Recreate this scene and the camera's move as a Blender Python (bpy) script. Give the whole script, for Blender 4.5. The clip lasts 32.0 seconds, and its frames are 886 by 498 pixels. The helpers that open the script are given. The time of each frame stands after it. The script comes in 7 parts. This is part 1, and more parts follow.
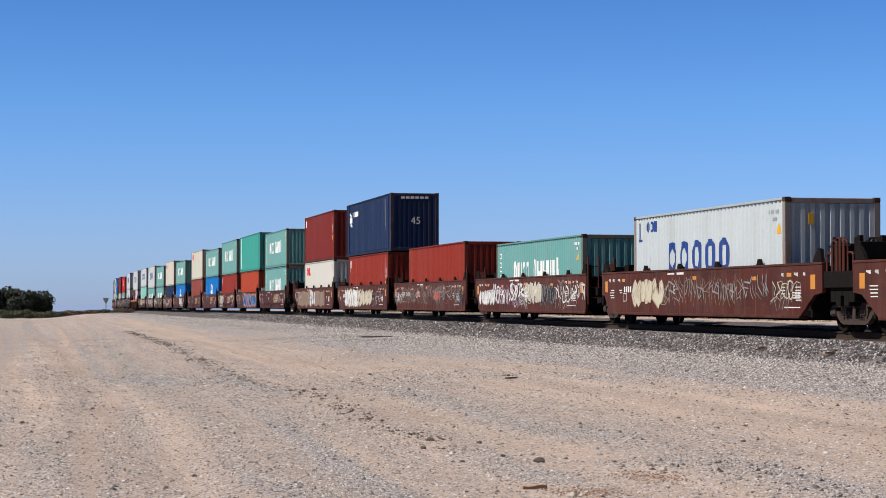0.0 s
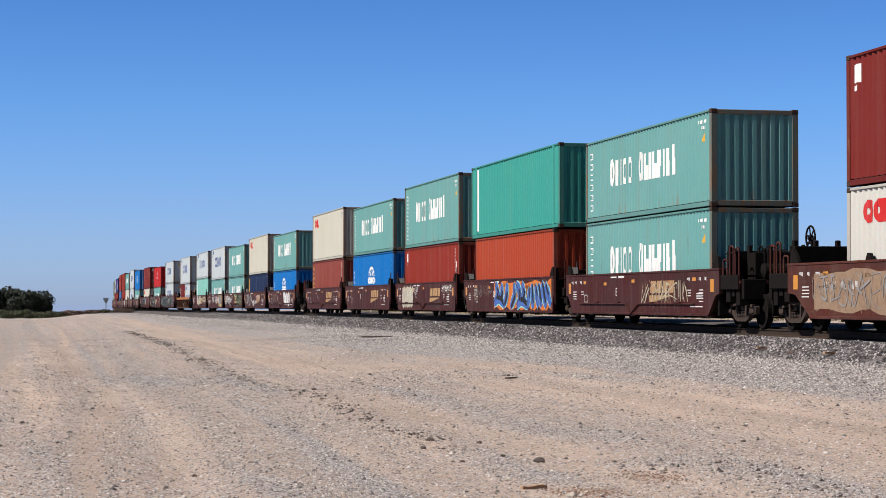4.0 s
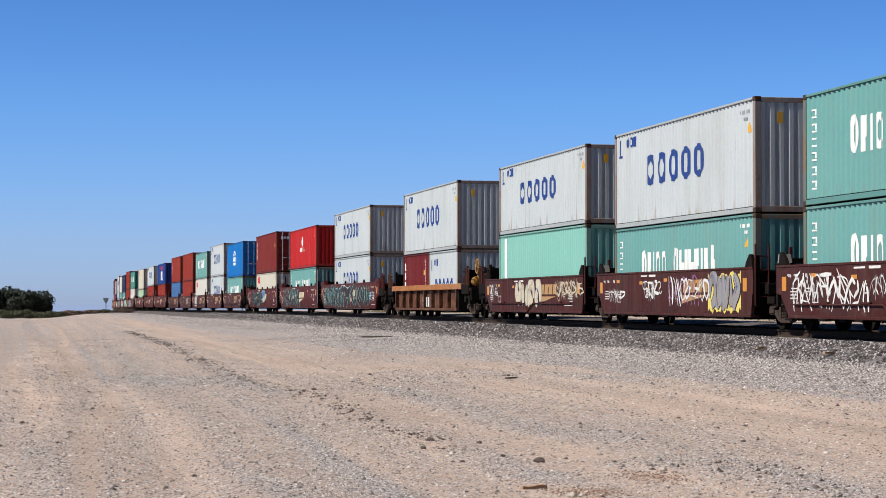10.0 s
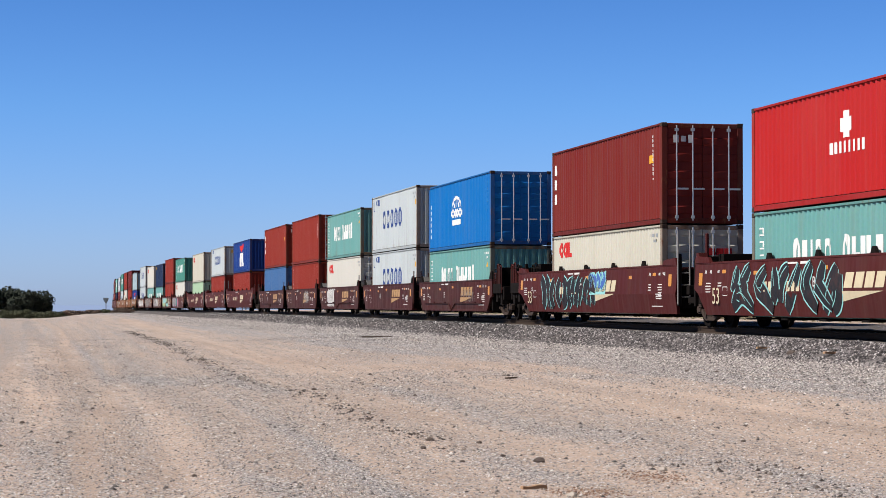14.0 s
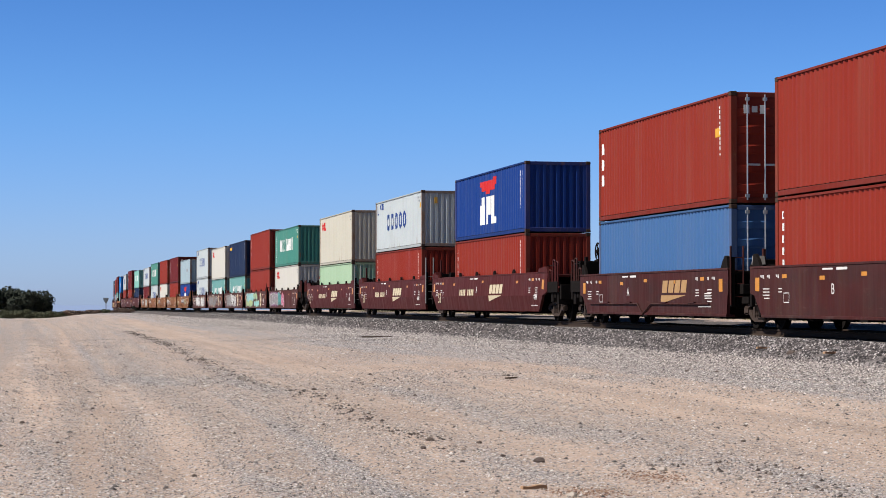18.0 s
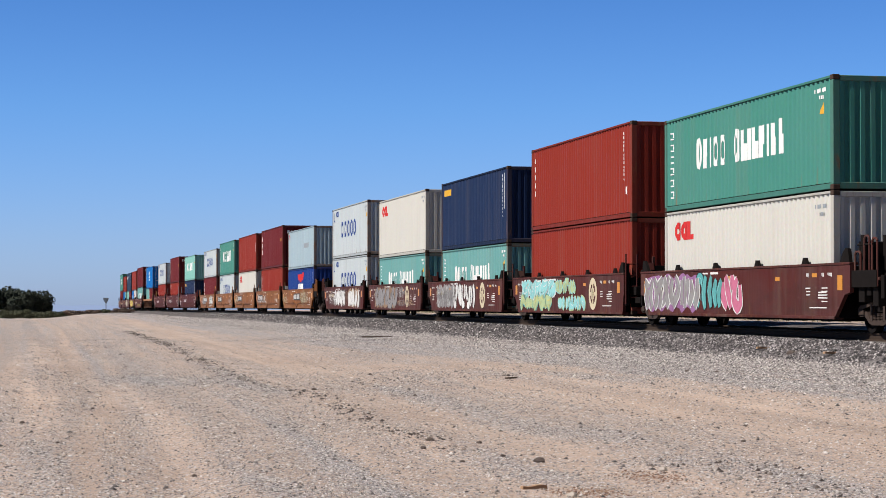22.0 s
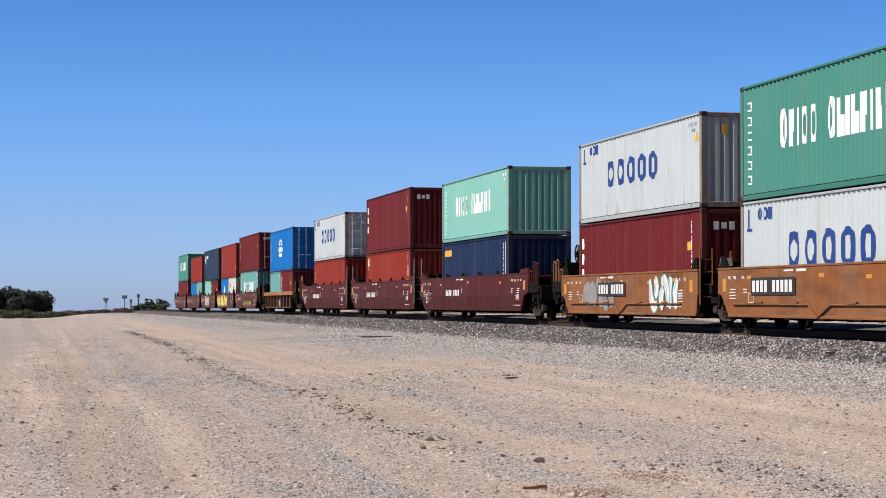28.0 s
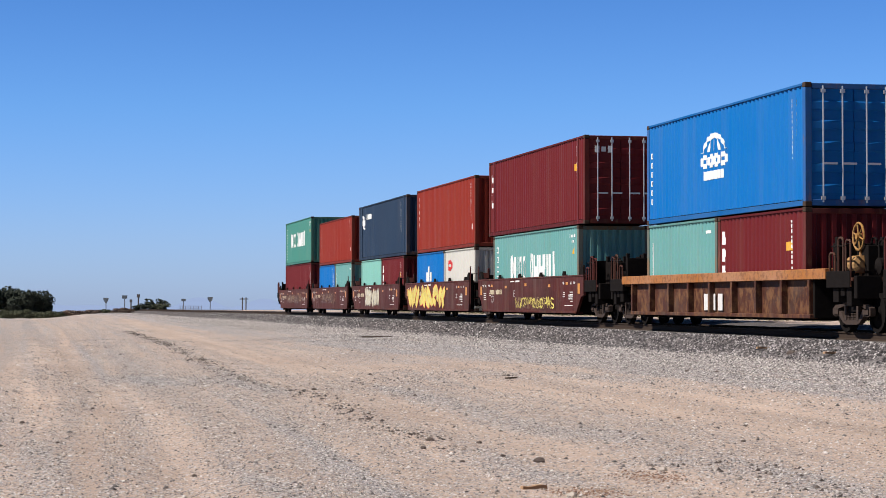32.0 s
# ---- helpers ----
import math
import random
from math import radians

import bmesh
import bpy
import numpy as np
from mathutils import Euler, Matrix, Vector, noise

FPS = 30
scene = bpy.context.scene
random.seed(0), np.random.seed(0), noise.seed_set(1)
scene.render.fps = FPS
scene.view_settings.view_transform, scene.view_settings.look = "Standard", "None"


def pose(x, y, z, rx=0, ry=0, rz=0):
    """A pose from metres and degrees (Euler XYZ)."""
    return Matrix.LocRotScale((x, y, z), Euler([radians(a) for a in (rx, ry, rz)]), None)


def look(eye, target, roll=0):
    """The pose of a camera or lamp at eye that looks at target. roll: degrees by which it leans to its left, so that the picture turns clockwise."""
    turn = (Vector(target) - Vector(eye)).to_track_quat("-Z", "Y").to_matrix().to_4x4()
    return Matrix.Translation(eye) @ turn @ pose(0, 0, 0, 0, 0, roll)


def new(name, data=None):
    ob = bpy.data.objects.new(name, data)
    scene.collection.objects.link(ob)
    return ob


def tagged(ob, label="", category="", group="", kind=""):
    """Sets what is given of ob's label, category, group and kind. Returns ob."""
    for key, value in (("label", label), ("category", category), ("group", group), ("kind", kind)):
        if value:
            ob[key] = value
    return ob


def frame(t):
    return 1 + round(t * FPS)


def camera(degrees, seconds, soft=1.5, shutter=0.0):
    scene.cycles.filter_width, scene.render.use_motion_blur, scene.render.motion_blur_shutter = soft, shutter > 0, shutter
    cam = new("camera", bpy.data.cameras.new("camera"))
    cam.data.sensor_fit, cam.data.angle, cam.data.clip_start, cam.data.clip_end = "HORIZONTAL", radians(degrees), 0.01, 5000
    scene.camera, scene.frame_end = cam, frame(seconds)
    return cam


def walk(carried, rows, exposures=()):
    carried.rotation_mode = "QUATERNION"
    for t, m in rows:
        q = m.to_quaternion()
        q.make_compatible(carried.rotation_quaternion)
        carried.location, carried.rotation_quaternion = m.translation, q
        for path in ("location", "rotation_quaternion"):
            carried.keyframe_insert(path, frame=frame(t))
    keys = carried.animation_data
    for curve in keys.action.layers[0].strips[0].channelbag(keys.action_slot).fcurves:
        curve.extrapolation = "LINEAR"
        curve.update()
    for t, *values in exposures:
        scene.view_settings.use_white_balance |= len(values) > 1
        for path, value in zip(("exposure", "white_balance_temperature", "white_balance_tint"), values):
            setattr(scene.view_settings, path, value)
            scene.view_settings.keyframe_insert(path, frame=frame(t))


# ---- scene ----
SECONDS = 32.0

# ---- camera: a long lens on a tripod beside the line ----
EYE = 1.6
cam = camera(24.86, SECONDS, soft=0.8)
walk(cam, [(0.0, pose(0, 0, EYE, 91.733, 0.014, 0)), (SECONDS, pose(0, 0, EYE, 91.733, 0.014, 0))],
     exposures=[(0.0, 0.63), (8.0, 0.66), (14.0, 0.70), (20.0, 0.69), (22.0, 0.65), (23.0, 0.56), (25.0, 0.54), (26.5, 0.63), (28.0, 0.71), (32.0, 0.73)])

# ---- daylight ----
SUN_EL, SUN_SIDE = 46.0, -5.0
TRACK_YAW = 11.352
world = bpy.data.worlds.new("sky")
scene.world = world
world.use_nodes = True
wn = world.node_tree
sky = wn.nodes.new("ShaderNodeTexSky")
sky.sky_type = "NISHITA"
sky.sun_disc = False
sun_yaw = radians(180 + TRACK_YAW - SUN_SIDE)           # the way from the scene to the sun, turned from +x
sun_way = Vector((math.cos(sun_yaw) * math.cos(radians(SUN_EL)), math.sin(sun_yaw) * math.cos(radians(SUN_EL)), math.sin(radians(SUN_EL))))
sky.sun_elevation = radians(SUN_EL)
sky.sun_rotation = math.atan2(sun_way.x, sun_way.y)
sky.altitude, sky.air_density, sky.dust_density, sky.ozone_density = 600, 1.0, 0.6, 2.5
wn.nodes["Background"].inputs["Strength"].default_value = 0.07
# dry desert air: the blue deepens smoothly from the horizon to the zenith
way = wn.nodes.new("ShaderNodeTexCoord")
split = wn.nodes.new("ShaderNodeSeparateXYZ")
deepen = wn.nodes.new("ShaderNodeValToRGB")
# stops above 0.16, higher than the view, dimmed further to darken shaded faces
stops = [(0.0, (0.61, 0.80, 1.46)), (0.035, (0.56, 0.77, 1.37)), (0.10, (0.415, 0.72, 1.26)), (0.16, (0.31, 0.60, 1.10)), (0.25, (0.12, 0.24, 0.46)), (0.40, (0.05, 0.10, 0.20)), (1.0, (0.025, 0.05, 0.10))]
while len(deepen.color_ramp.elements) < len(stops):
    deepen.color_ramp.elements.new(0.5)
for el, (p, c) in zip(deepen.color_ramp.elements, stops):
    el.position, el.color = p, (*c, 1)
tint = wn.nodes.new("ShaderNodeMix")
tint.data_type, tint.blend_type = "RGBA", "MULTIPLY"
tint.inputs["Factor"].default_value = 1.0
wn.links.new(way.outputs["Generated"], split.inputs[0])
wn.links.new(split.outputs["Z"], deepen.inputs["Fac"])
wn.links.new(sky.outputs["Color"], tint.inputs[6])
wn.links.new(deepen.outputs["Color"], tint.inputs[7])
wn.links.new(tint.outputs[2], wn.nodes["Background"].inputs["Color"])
sun = new("sun", bpy.data.lights.new("sun", "SUN"))
sun.data.energy, sun.data.angle, sun.data.color = 5.0, radians(0.53), (1.0, 0.95, 0.89)
sun.matrix_world = look(sun_way * 50, (0, 0, 0))

# ---- the line of the track: s metres along it, away from the eye; lat metres across it ----
TH = radians(TRACK_YAW)
SIDE = 17.492                      # near side of the containers
MID = SIDE + 1.219                 # middle of the track
RAIL = EYE - 0.72                  # rail top at s = 0


def ease(a, b, x):
    k = min(1.0, max(0.0, (x - a) / (b - a)))
    return k * k * (3 - 2 * k)


def bend(s):
    if s < 0:
        return 0.0
    return -0.51983e-4 * s * s + 0.05194e-6 * s ** 3 + (1.5e-4 * (s - 280) ** 2 if s > 280 else 0.0)


def rise(s):
    if s < 0:
        return 0.00577 * s * ease(-160, 0, s)
    k = min(s, 300.0)
    return 0.00577 * k - 0.130343e-4 * k * k + 0.28 * ease(200, 340, s)


def at(s, lat, z):
    """World place of a point at s along and lat across the line."""
    lat = lat + bend(s)
    return Vector((-s * math.sin(TH) + lat * math.cos(TH), s * math.cos(TH) + lat * math.sin(TH), z))


def along(x, y):
    """s and lat of a world place."""
    s = -x * math.sin(TH) + y * math.cos(TH)
    return s, x * math.cos(TH) + y * math.sin(TH) - bend(s)


def track_pose(s):
    d = 1.0
    a, b = at(s - d, MID, RAIL + rise(s - d)), at(s + d, MID, RAIL + rise(s + d))
    w = b - a
    yaw = math.degrees(math.atan2(-w.x, w.y))
    pitch = math.degrees(math.atan2(w.z, math.hypot(w.x, w.y)))
    p = at(s, MID, RAIL + rise(s))
    return pose(p.x, p.y, p.z, pitch, 0, yaw)


def gone(t):
    """Metres that the train has run since 16 s."""
    return 22.2 * (t - 16) + 0.0313 * (t - 16) ** 2 / 2


# ---- materials ----
MATS = {}
ALBEDO_SCALE = 0.8                         # scale on all base colours; with raised exposure it deepens the shade


def dimmed(c):
    return tuple(q * ALBEDO_SCALE for q in c[:3])



def node_mat(name):
    m = bpy.data.materials.new(name)
    m.use_nodes = True
    nt = m.node_tree
    return m, nt, nt.nodes["Principled BSDF"]


def tex(nt, kind, scale, coords, **inputs):
    n = nt.nodes.new(kind)
    n.inputs["Scale"].default_value = scale
    for k, v in inputs.items():
        n.inputs[k].default_value = v
    nt.links.new(coords, n.inputs["Vector"])
    return n


def ramp(nt, source, stops):
    r = nt.nodes.new("ShaderNodeValToRGB")
    els = r.color_ramp.elements
    while len(els) < len(stops):
        els.new(0.5)
    for e, (p, c) in zip(els, stops):
        e.position, e.color = p, (*c, 1) if len(c) == 3 else c
    nt.links.new(source, r.inputs["Fac"])
    return r.outputs["Color"]


def mix(nt, fac, a, b, kind="MIX"):
    n = nt.nodes.new("ShaderNodeMix")
    n.data_type, n.blend_type = "RGBA", kind
    for sock, v in ((n.inputs["Factor"], fac), (n.inputs[6], a), (n.inputs[7], b)):
        if isinstance(v, (int, float)):
            sock.default_value = v
        elif isinstance(v, tuple):
            sock.default_value = (*v, 1)
        else:
            nt.links.new(v, sock)
    return n.outputs[2]


def bump(nt, bsdf, height, strength, distance):
    b = nt.nodes.new("ShaderNodeBump")
    b.inputs["Strength"].default_value, b.inputs["Distance"].default_value = strength, distance
    nt.links.new(height, b.inputs["Height"])
    nt.links.new(b.outputs["Normal"], bsdf.inputs["Normal"])


def grey(v):
    return (v, v, v)


def paint(name, colour, rust=0.3, rough=0.5, fade=0.25, streak=True, run=0.22, grime=0.0):
    """Weathered paint on steel: fading, vertical streaks of dirt, spots and runs of rust."""
    if name in MATS:
        return MATS[name]
    colour = dimmed(colour)
    m, nt, b = node_mat(name)
    geo = nt.nodes.new("ShaderNodeTexCoord").outputs["Object"]
    info = nt.nodes.new("ShaderNodeObjectInfo")
    shift = nt.nodes.new("ShaderNodeVectorMath")
    shift.operation = "MULTIPLY_ADD"
    shift.inputs[1].default_value = (1, 1, 1)
    nt.links.new(geo, shift.inputs[0])
    comb = nt.nodes.new("ShaderNodeCombineXYZ")
    sc = nt.nodes.new("ShaderNodeMath")
    sc.operation, sc.inputs[1].default_value = "MULTIPLY", 37.0
    nt.links.new(info.outputs["Random"], sc.inputs[0])
    for k in range(3):
        nt.links.new(sc.outputs[0], comb.inputs[k])
    nt.links.new(comb.outputs[0], shift.inputs[2])
    co = shift.outputs[0]
    mp = nt.nodes.new("ShaderNodeMapping")
    mp.inputs["Scale"].default_value = (3.0, 3.0, run)
    nt.links.new(co, mp.inputs["Vector"])
    big = tex(nt, "ShaderNodeTexNoise", 0.45, co, Detail=4.0, Roughness=0.6)
    fine = tex(nt, "ShaderNodeTexNoise", 14.0, co, Detail=3.0)
    runs = tex(nt, "ShaderNodeTexNoise", 1.6, mp.outputs[0], Detail=5.0, Roughness=0.65)
    lum = sum(colour) / 3
    pale = tuple(c * (1 - fade) + (lum * 1.25 + 0.012) * fade for c in colour)
    deep = tuple(c * (1 - 0.55 * fade) for c in colour)
    col = mix(nt, ramp(nt, big.outputs["Fac"], [(0.35, grey(0)), (0.68, grey(1))]), deep, pale)
    if grime:
        # old soot and oil in long patches
        lie = nt.nodes.new("ShaderNodeMapping")
        lie.inputs["Scale"].default_value = (1.0, 0.35, 1.3)
        nt.links.new(co, lie.inputs["Vector"])
        soot = tex(nt, "ShaderNodeTexNoise", 1.1, lie.outputs[0], Detail=7.0, Roughness=0.7)
        col = mix(nt, ramp(nt, soot.outputs["Fac"], [(0.44, grey(0)), (0.66, grey(grime))]), col, (0.022, 0.012, 0.010))
        scuff = tex(nt, "ShaderNodeTexNoise", 5.0, lie.outputs[0], Detail=6.0, Roughness=0.8)
        col = mix(nt, ramp(nt, scuff.outputs["Fac"], [(0.58, grey(0)), (0.74, grey(0.5 * grime))]), col, (0.16, 0.11, 0.09))
    if streak:
        soft = tex(nt, "ShaderNodeTexNoise", 0.55, mp.outputs[0], Detail=3.0, Roughness=0.55)
        col = mix(nt, ramp(nt, soft.outputs["Fac"], [(0.50, grey(0)), (0.78, grey(0.05 + 0.18 * min(1, rust)))]), col, (0.17, 0.14, 0.105))
        col = mix(nt, ramp(nt, runs.outputs["Fac"], [(0.60, grey(0)), (0.85, grey(0.07 + 0.16 * min(1, rust)))]), col, (0.10, 0.085, 0.07))
    spots = tex(nt, "ShaderNodeTexNoise", 2.6, mp.outputs[0], Detail=8.0, Roughness=0.75)
    lo = 0.75 - (0.125 if streak else 0.17) * rust
    col = mix(nt, ramp(nt, spots.outputs["Fac"], [(lo, grey(0)), (lo + 0.09, grey(0.8))]), col, (0.13, 0.055, 0.028))
    if streak and rust > 0.4:
        # rust that creeps up from the lower seam and in patches over the sheet
        high = nt.nodes.new("ShaderNodeSeparateXYZ")
        nt.links.new(geo, high.inputs[0])
        climb = nt.nodes.new("ShaderNodeMapRange")
        climb.inputs["From Min"].default_value, climb.inputs["From Max"].default_value = 0.15, 0.70
        climb.inputs["To Min"].default_value, climb.inputs["To Max"].default_value = 0.16 * rust, 0.0
        nt.links.new(high.outputs["Z"], climb.inputs["Value"])
        more = nt.nodes.new("ShaderNodeMath")
        more.operation = "ADD"
        nt.links.new(climb.outputs["Result"], more.inputs[0])
        nt.links.new(runs.outputs["Fac"], more.inputs[1])
        col = mix(nt, ramp(nt, more.outputs[0], [(0.66, grey(0)), (0.80, grey(0.5)), (0.95, grey(0.8))]), col, (0.17, 0.085, 0.04))
    col = mix(nt, 0.12, col, fine.outputs["Color"], "OVERLAY")
    nt.links.new(col, b.inputs["Base Color"])
    nt.links.new(ramp(nt, runs.outputs["Fac"], [(0.3, grey(rough - 0.08)), (0.75, grey(min(1, rough + 0.25)))]), b.inputs["Roughness"])
    b.inputs["Specular IOR Level"].default_value = 0.12
    bump(nt, b, fine.outputs["Fac"], 0.15, 0.004)
    MATS[name] = m
    return m


def plain(name, colour, rough=0.7, metal=0.0, vary=0.25, scale=9.0, gloss=0.25):
    if name in MATS:
        return MATS[name]
    colour = dimmed(colour)
    m, nt, b = node_mat(name)
    co = nt.nodes.new("ShaderNodeTexCoord").outputs["Object"]
    n = tex(nt, "ShaderNodeTexNoise", scale, co, Detail=5.0, Roughness=0.65)
    nt.links.new(mix(nt, n.outputs["Fac"], tuple(c * (1 - vary) for c in colour), tuple(min(1, c * (1 + vary)) for c in colour)), b.inputs["Base Color"])
    b.inputs["Roughness"].default_value, b.inputs["Metallic"].default_value = rough, metal
    b.inputs["Specular IOR Level"].default_value = gloss
    bump(nt, b, n.outputs["Fac"], 0.2, 0.01)
    MATS[name] = m
    return m


def ground_mat():
    """Desert sand with bands of grey gravel along the line, tyre lanes and patches."""
    m, nt, b = node_mat("sand_and_gravel")
    co = nt.nodes.new("ShaderNodeTexCoord").outputs["Object"]
    turn = nt.nodes.new("ShaderNodeMapping")
    turn.inputs["Rotation"].default_value = (0, 0, -TH)
    nt.links.new(co, turn.inputs["Vector"])
    stretch = nt.nodes.new("ShaderNodeMapping")
    stretch.inputs["Scale"].default_value = (1.0, 0.012, 1.0)
    nt.links.new(turn.outputs[0], stretch.inputs["Vector"])
    drift = tex(nt, "ShaderNodeTexNoise", 2.2, stretch.outputs[0], Detail=5.0, Roughness=0.62, Distortion=0.25)
    patch = tex(nt, "ShaderNodeTexNoise", 0.16, co, Detail=6.0, Roughness=0.65)
    mott = tex(nt, "ShaderNodeTexNoise", 4.5, co, Detail=6.0, Roughness=0.75)
    grain = tex(nt, "ShaderNodeTexNoise", 24.0, co, Detail=4.0, Roughness=0.7)
    peb = tex(nt, "ShaderNodeTexVoronoi", 46.0, co, Randomness=1.0)
    sand = mix(nt, ramp(nt, patch.outputs["Fac"], [(0.3, grey(0)), (0.7, grey(1))]), (0.298, 0.219, 0.173), (0.400, 0.305, 0.246))
    sand = mix(nt, 0.38, sand, ramp(nt, drift.outputs["Fac"], [(0.32, grey(0.25)), (0.68, grey(0.75))]), "OVERLAY")
    sand = mix(nt, 0.35, sand, ramp(nt, mott.outputs["Fac"], [(0.3, grey(0.28)), (0.7, grey(0.72))]), "OVERLAY")
    pick = nt.nodes.new("ShaderNodeSeparateColor")
    nt.links.new(peb.outputs["Color"], pick.inputs[0])
    tone = ramp(nt, pick.outputs[1], [(0.0, (0.054, 0.050, 0.052)), (0.25, (0.155, 0.143, 0.145)), (0.65, (0.30, 0.276, 0.276)), (1.0, (0.55, 0.515, 0.505))])
    # a pebble lies wherever its own draw is under the share of gravel there
    share = nt.nodes.new("ShaderNodeAttribute")
    share.attribute_name = "gravel"
    wob = nt.nodes.new("ShaderNodeMath")
    wob.operation = "MULTIPLY_ADD"
    nt.links.new(mix(nt, 0.5, ramp(nt, mott.outputs["Fac"], [(0.32, grey(0.35)), (0.64, grey(1.3))]), ramp(nt, drift.outputs["Fac"], [(0.36, grey(1.5)), (0.62, grey(0.25))])), wob.inputs[0])
    nt.links.new(share.outputs["Fac"], wob.inputs[1])
    wob.inputs[2].default_value = 0.0
    less = nt.nodes.new("ShaderNodeMath")
    less.operation = "LESS_THAN"
    nt.links.new(pick.outputs[0], less.inputs[0])
    nt.links.new(wob.outputs[0], less.inputs[1])
    fac = less.outputs[0]
    nt.links.new(mix(nt, fac, sand, tone), b.inputs["Base Color"])
    b.inputs["Roughness"].default_value = 0.95
    h = mix(nt, 0.5, mott.outputs["Fac"], mix(nt, fac, grain.outputs["Fac"], peb.outputs["Distance"]))
    bump(nt, b, h, 0.8, 0.06)
    return m


def stone_mat(name, stops, scale=18.0):
    """Broken stone: every piece of the mesh has a tone of its own."""
    m, nt, b = node_mat(name)
    co = nt.nodes.new("ShaderNodeTexCoord").outputs["Object"]
    g = nt.nodes.new("ShaderNodeNewGeometry")
    n = tex(nt, "ShaderNodeTexNoise", scale * 2, co, Detail=4.0)
    col = ramp(nt, g.outputs["Random Per Island"], [(q, dimmed(c)) for q, c in stops])
    nt.links.new(mix(nt, 0.4, col, n.outputs["Fac"], "OVERLAY"), b.inputs["Base Color"])
    b.inputs["Roughness"].default_value = 0.9
    bump(nt, b, n.outputs["Fac"], 0.4, 0.01)
    return m


def ballast_mat():
    m, nt, b = node_mat("ballast_bed")
    co = nt.nodes.new("ShaderNodeTexCoord").outputs["Object"]
    v = tex(nt, "ShaderNodeTexVoronoi", 15.0, co, Randomness=1.0)
    big = tex(nt, "ShaderNodeTexNoise", 0.5, co, Detail=4.0)
    col = ramp(nt, v.outputs["Color"], [(0.0, (0.013, 0.012, 0.012)), (0.5, (0.052, 0.046, 0.046)), (0.85, (0.125, 0.111, 0.109)), (1.0, (0.25, 0.225, 0.218))])
    col = mix(nt, ramp(nt, big.outputs["Fac"], [(0.35, grey(0.1)), (0.7, grey(0.6))]), col, (0.065, 0.048, 0.042))
    pale = nt.nodes.new("ShaderNodeAttribute")
    pale.attribute_name = "gravel"
    light = ramp(nt, v.outputs["Color"], [(0.0, (0.08, 0.073, 0.074)), (0.5, (0.265, 0.243, 0.24)), (1.0, (0.5, 0.465, 0.455))])
    nt.links.new(mix(nt, pale.outputs["Fac"], col, light), b.inputs["Base Color"])
    b.inputs["Roughness"].default_value = 0.92
    bump(nt, b, v.outputs["Distance"], 1.0, 0.05)
    return m


# ---- mesh helpers ----
def solid(name, verts, faces, smooth=False):
    me = bpy.data.meshes.new(name)
    me.from_pydata([tuple(v) for v in verts], [], [tuple(f) for f in faces])
    bm = bmesh.new()
    bm.from_mesh(me)
    bmesh.ops.recalc_face_normals(bm, faces=bm.faces)
    bm.to_mesh(me)
    bm.free()
    if smooth:
        for p in me.polygons:
            p.use_smooth = True
    return me


def link(name, me, material, parent=None, label="", m=None):
    ob = new(name, me)
    if not me.materials:
        me.materials.append(material)
    ob.material_slots[0].link = "OBJECT"
    ob.material_slots[0].material = material
    if parent is not None:
        ob.parent = parent
    if m is not None:
        ob.matrix_basis = m
    if label:
        tagged(ob, label)
    return ob


CACHE = {}


def box(name, x0, x1, y0, y1, z0, z1, chamfer=0.012):
    """A box with its four long upper and lower edges chamfered."""
    key = ("box", name, round(x1 - x0, 3), round(y1 - y0, 3), round(z1 - z0, 3), chamfer)
    mid = Vector(((x0 + x1) / 2, (y0 + y1) / 2, (z0 + z1) / 2))
    if key not in CACHE:
        hx, hy, hz = (x1 - x0) / 2, (y1 - y0) / 2, (z1 - z0) / 2
        c = min(chamfer, 0.3 * min(hx, hy, hz))
        bm = bmesh.new()
        bmesh.ops.create_cube(bm, size=1)
        for v in bm.verts:
            v.co = (v.co.x * 2 * hx, v.co.y * 2 * hy, v.co.z * 2 * hz)
        bmesh.ops.bevel(bm, geom=list(bm.edges), offset=c, segments=1, affect="EDGES")
        me = bpy.data.meshes.new(name)
        bm.to_mesh(me)
        bm.free()
        CACHE[key] = me
    return CACHE[key], Matrix.Translation(mid)


def put_box(name, material, parent, x0, x1, y0, y1, z0, z1, label="", chamfer=0.012):
    me, m = box(name, x0, x1, y0, y1, z0, z1, chamfer)
    return link(name, me, material, parent, label, m)


def join(name, pieces):
    """One mesh from (verts, faces) pieces."""
    vs, fs = [], []
    for v, f in pieces:
        o = len(vs)
        vs += [tuple(p) for p in v]
        fs += [tuple(i + o for i in q) for q in f]
    return solid(name, vs, fs)


def box_piece(x0, x1, y0, y1, z0, z1):
    v = [(x, y, z) for x in (x0, x1) for y in (y0, y1) for z in (z0, z1)]
    return v, [(0, 1, 3, 2), (4, 6, 7, 5), (0, 4, 5, 1), (2, 3, 7, 6), (0, 2, 6, 4), (1, 5, 7, 3)]


def rod_piece(a, b, r, n=8):
    a, b = Vector(a), Vector(b)
    d = (b - a).normalized()
    u = d.orthogonal().normalized()
    w = d.cross(u)
    ring = [u * math.cos(2 * math.pi * k / n) * r + w * math.sin(2 * math.pi * k / n) * r for k in range(n)]
    v = [a + q for q in ring] + [b + q for q in ring]
    f = [(k, (k + 1) % n, n + (k + 1) % n, n + k) for k in range(n)] + [tuple(range(n))[::-1], tuple(range(n, 2 * n))]
    return v, f


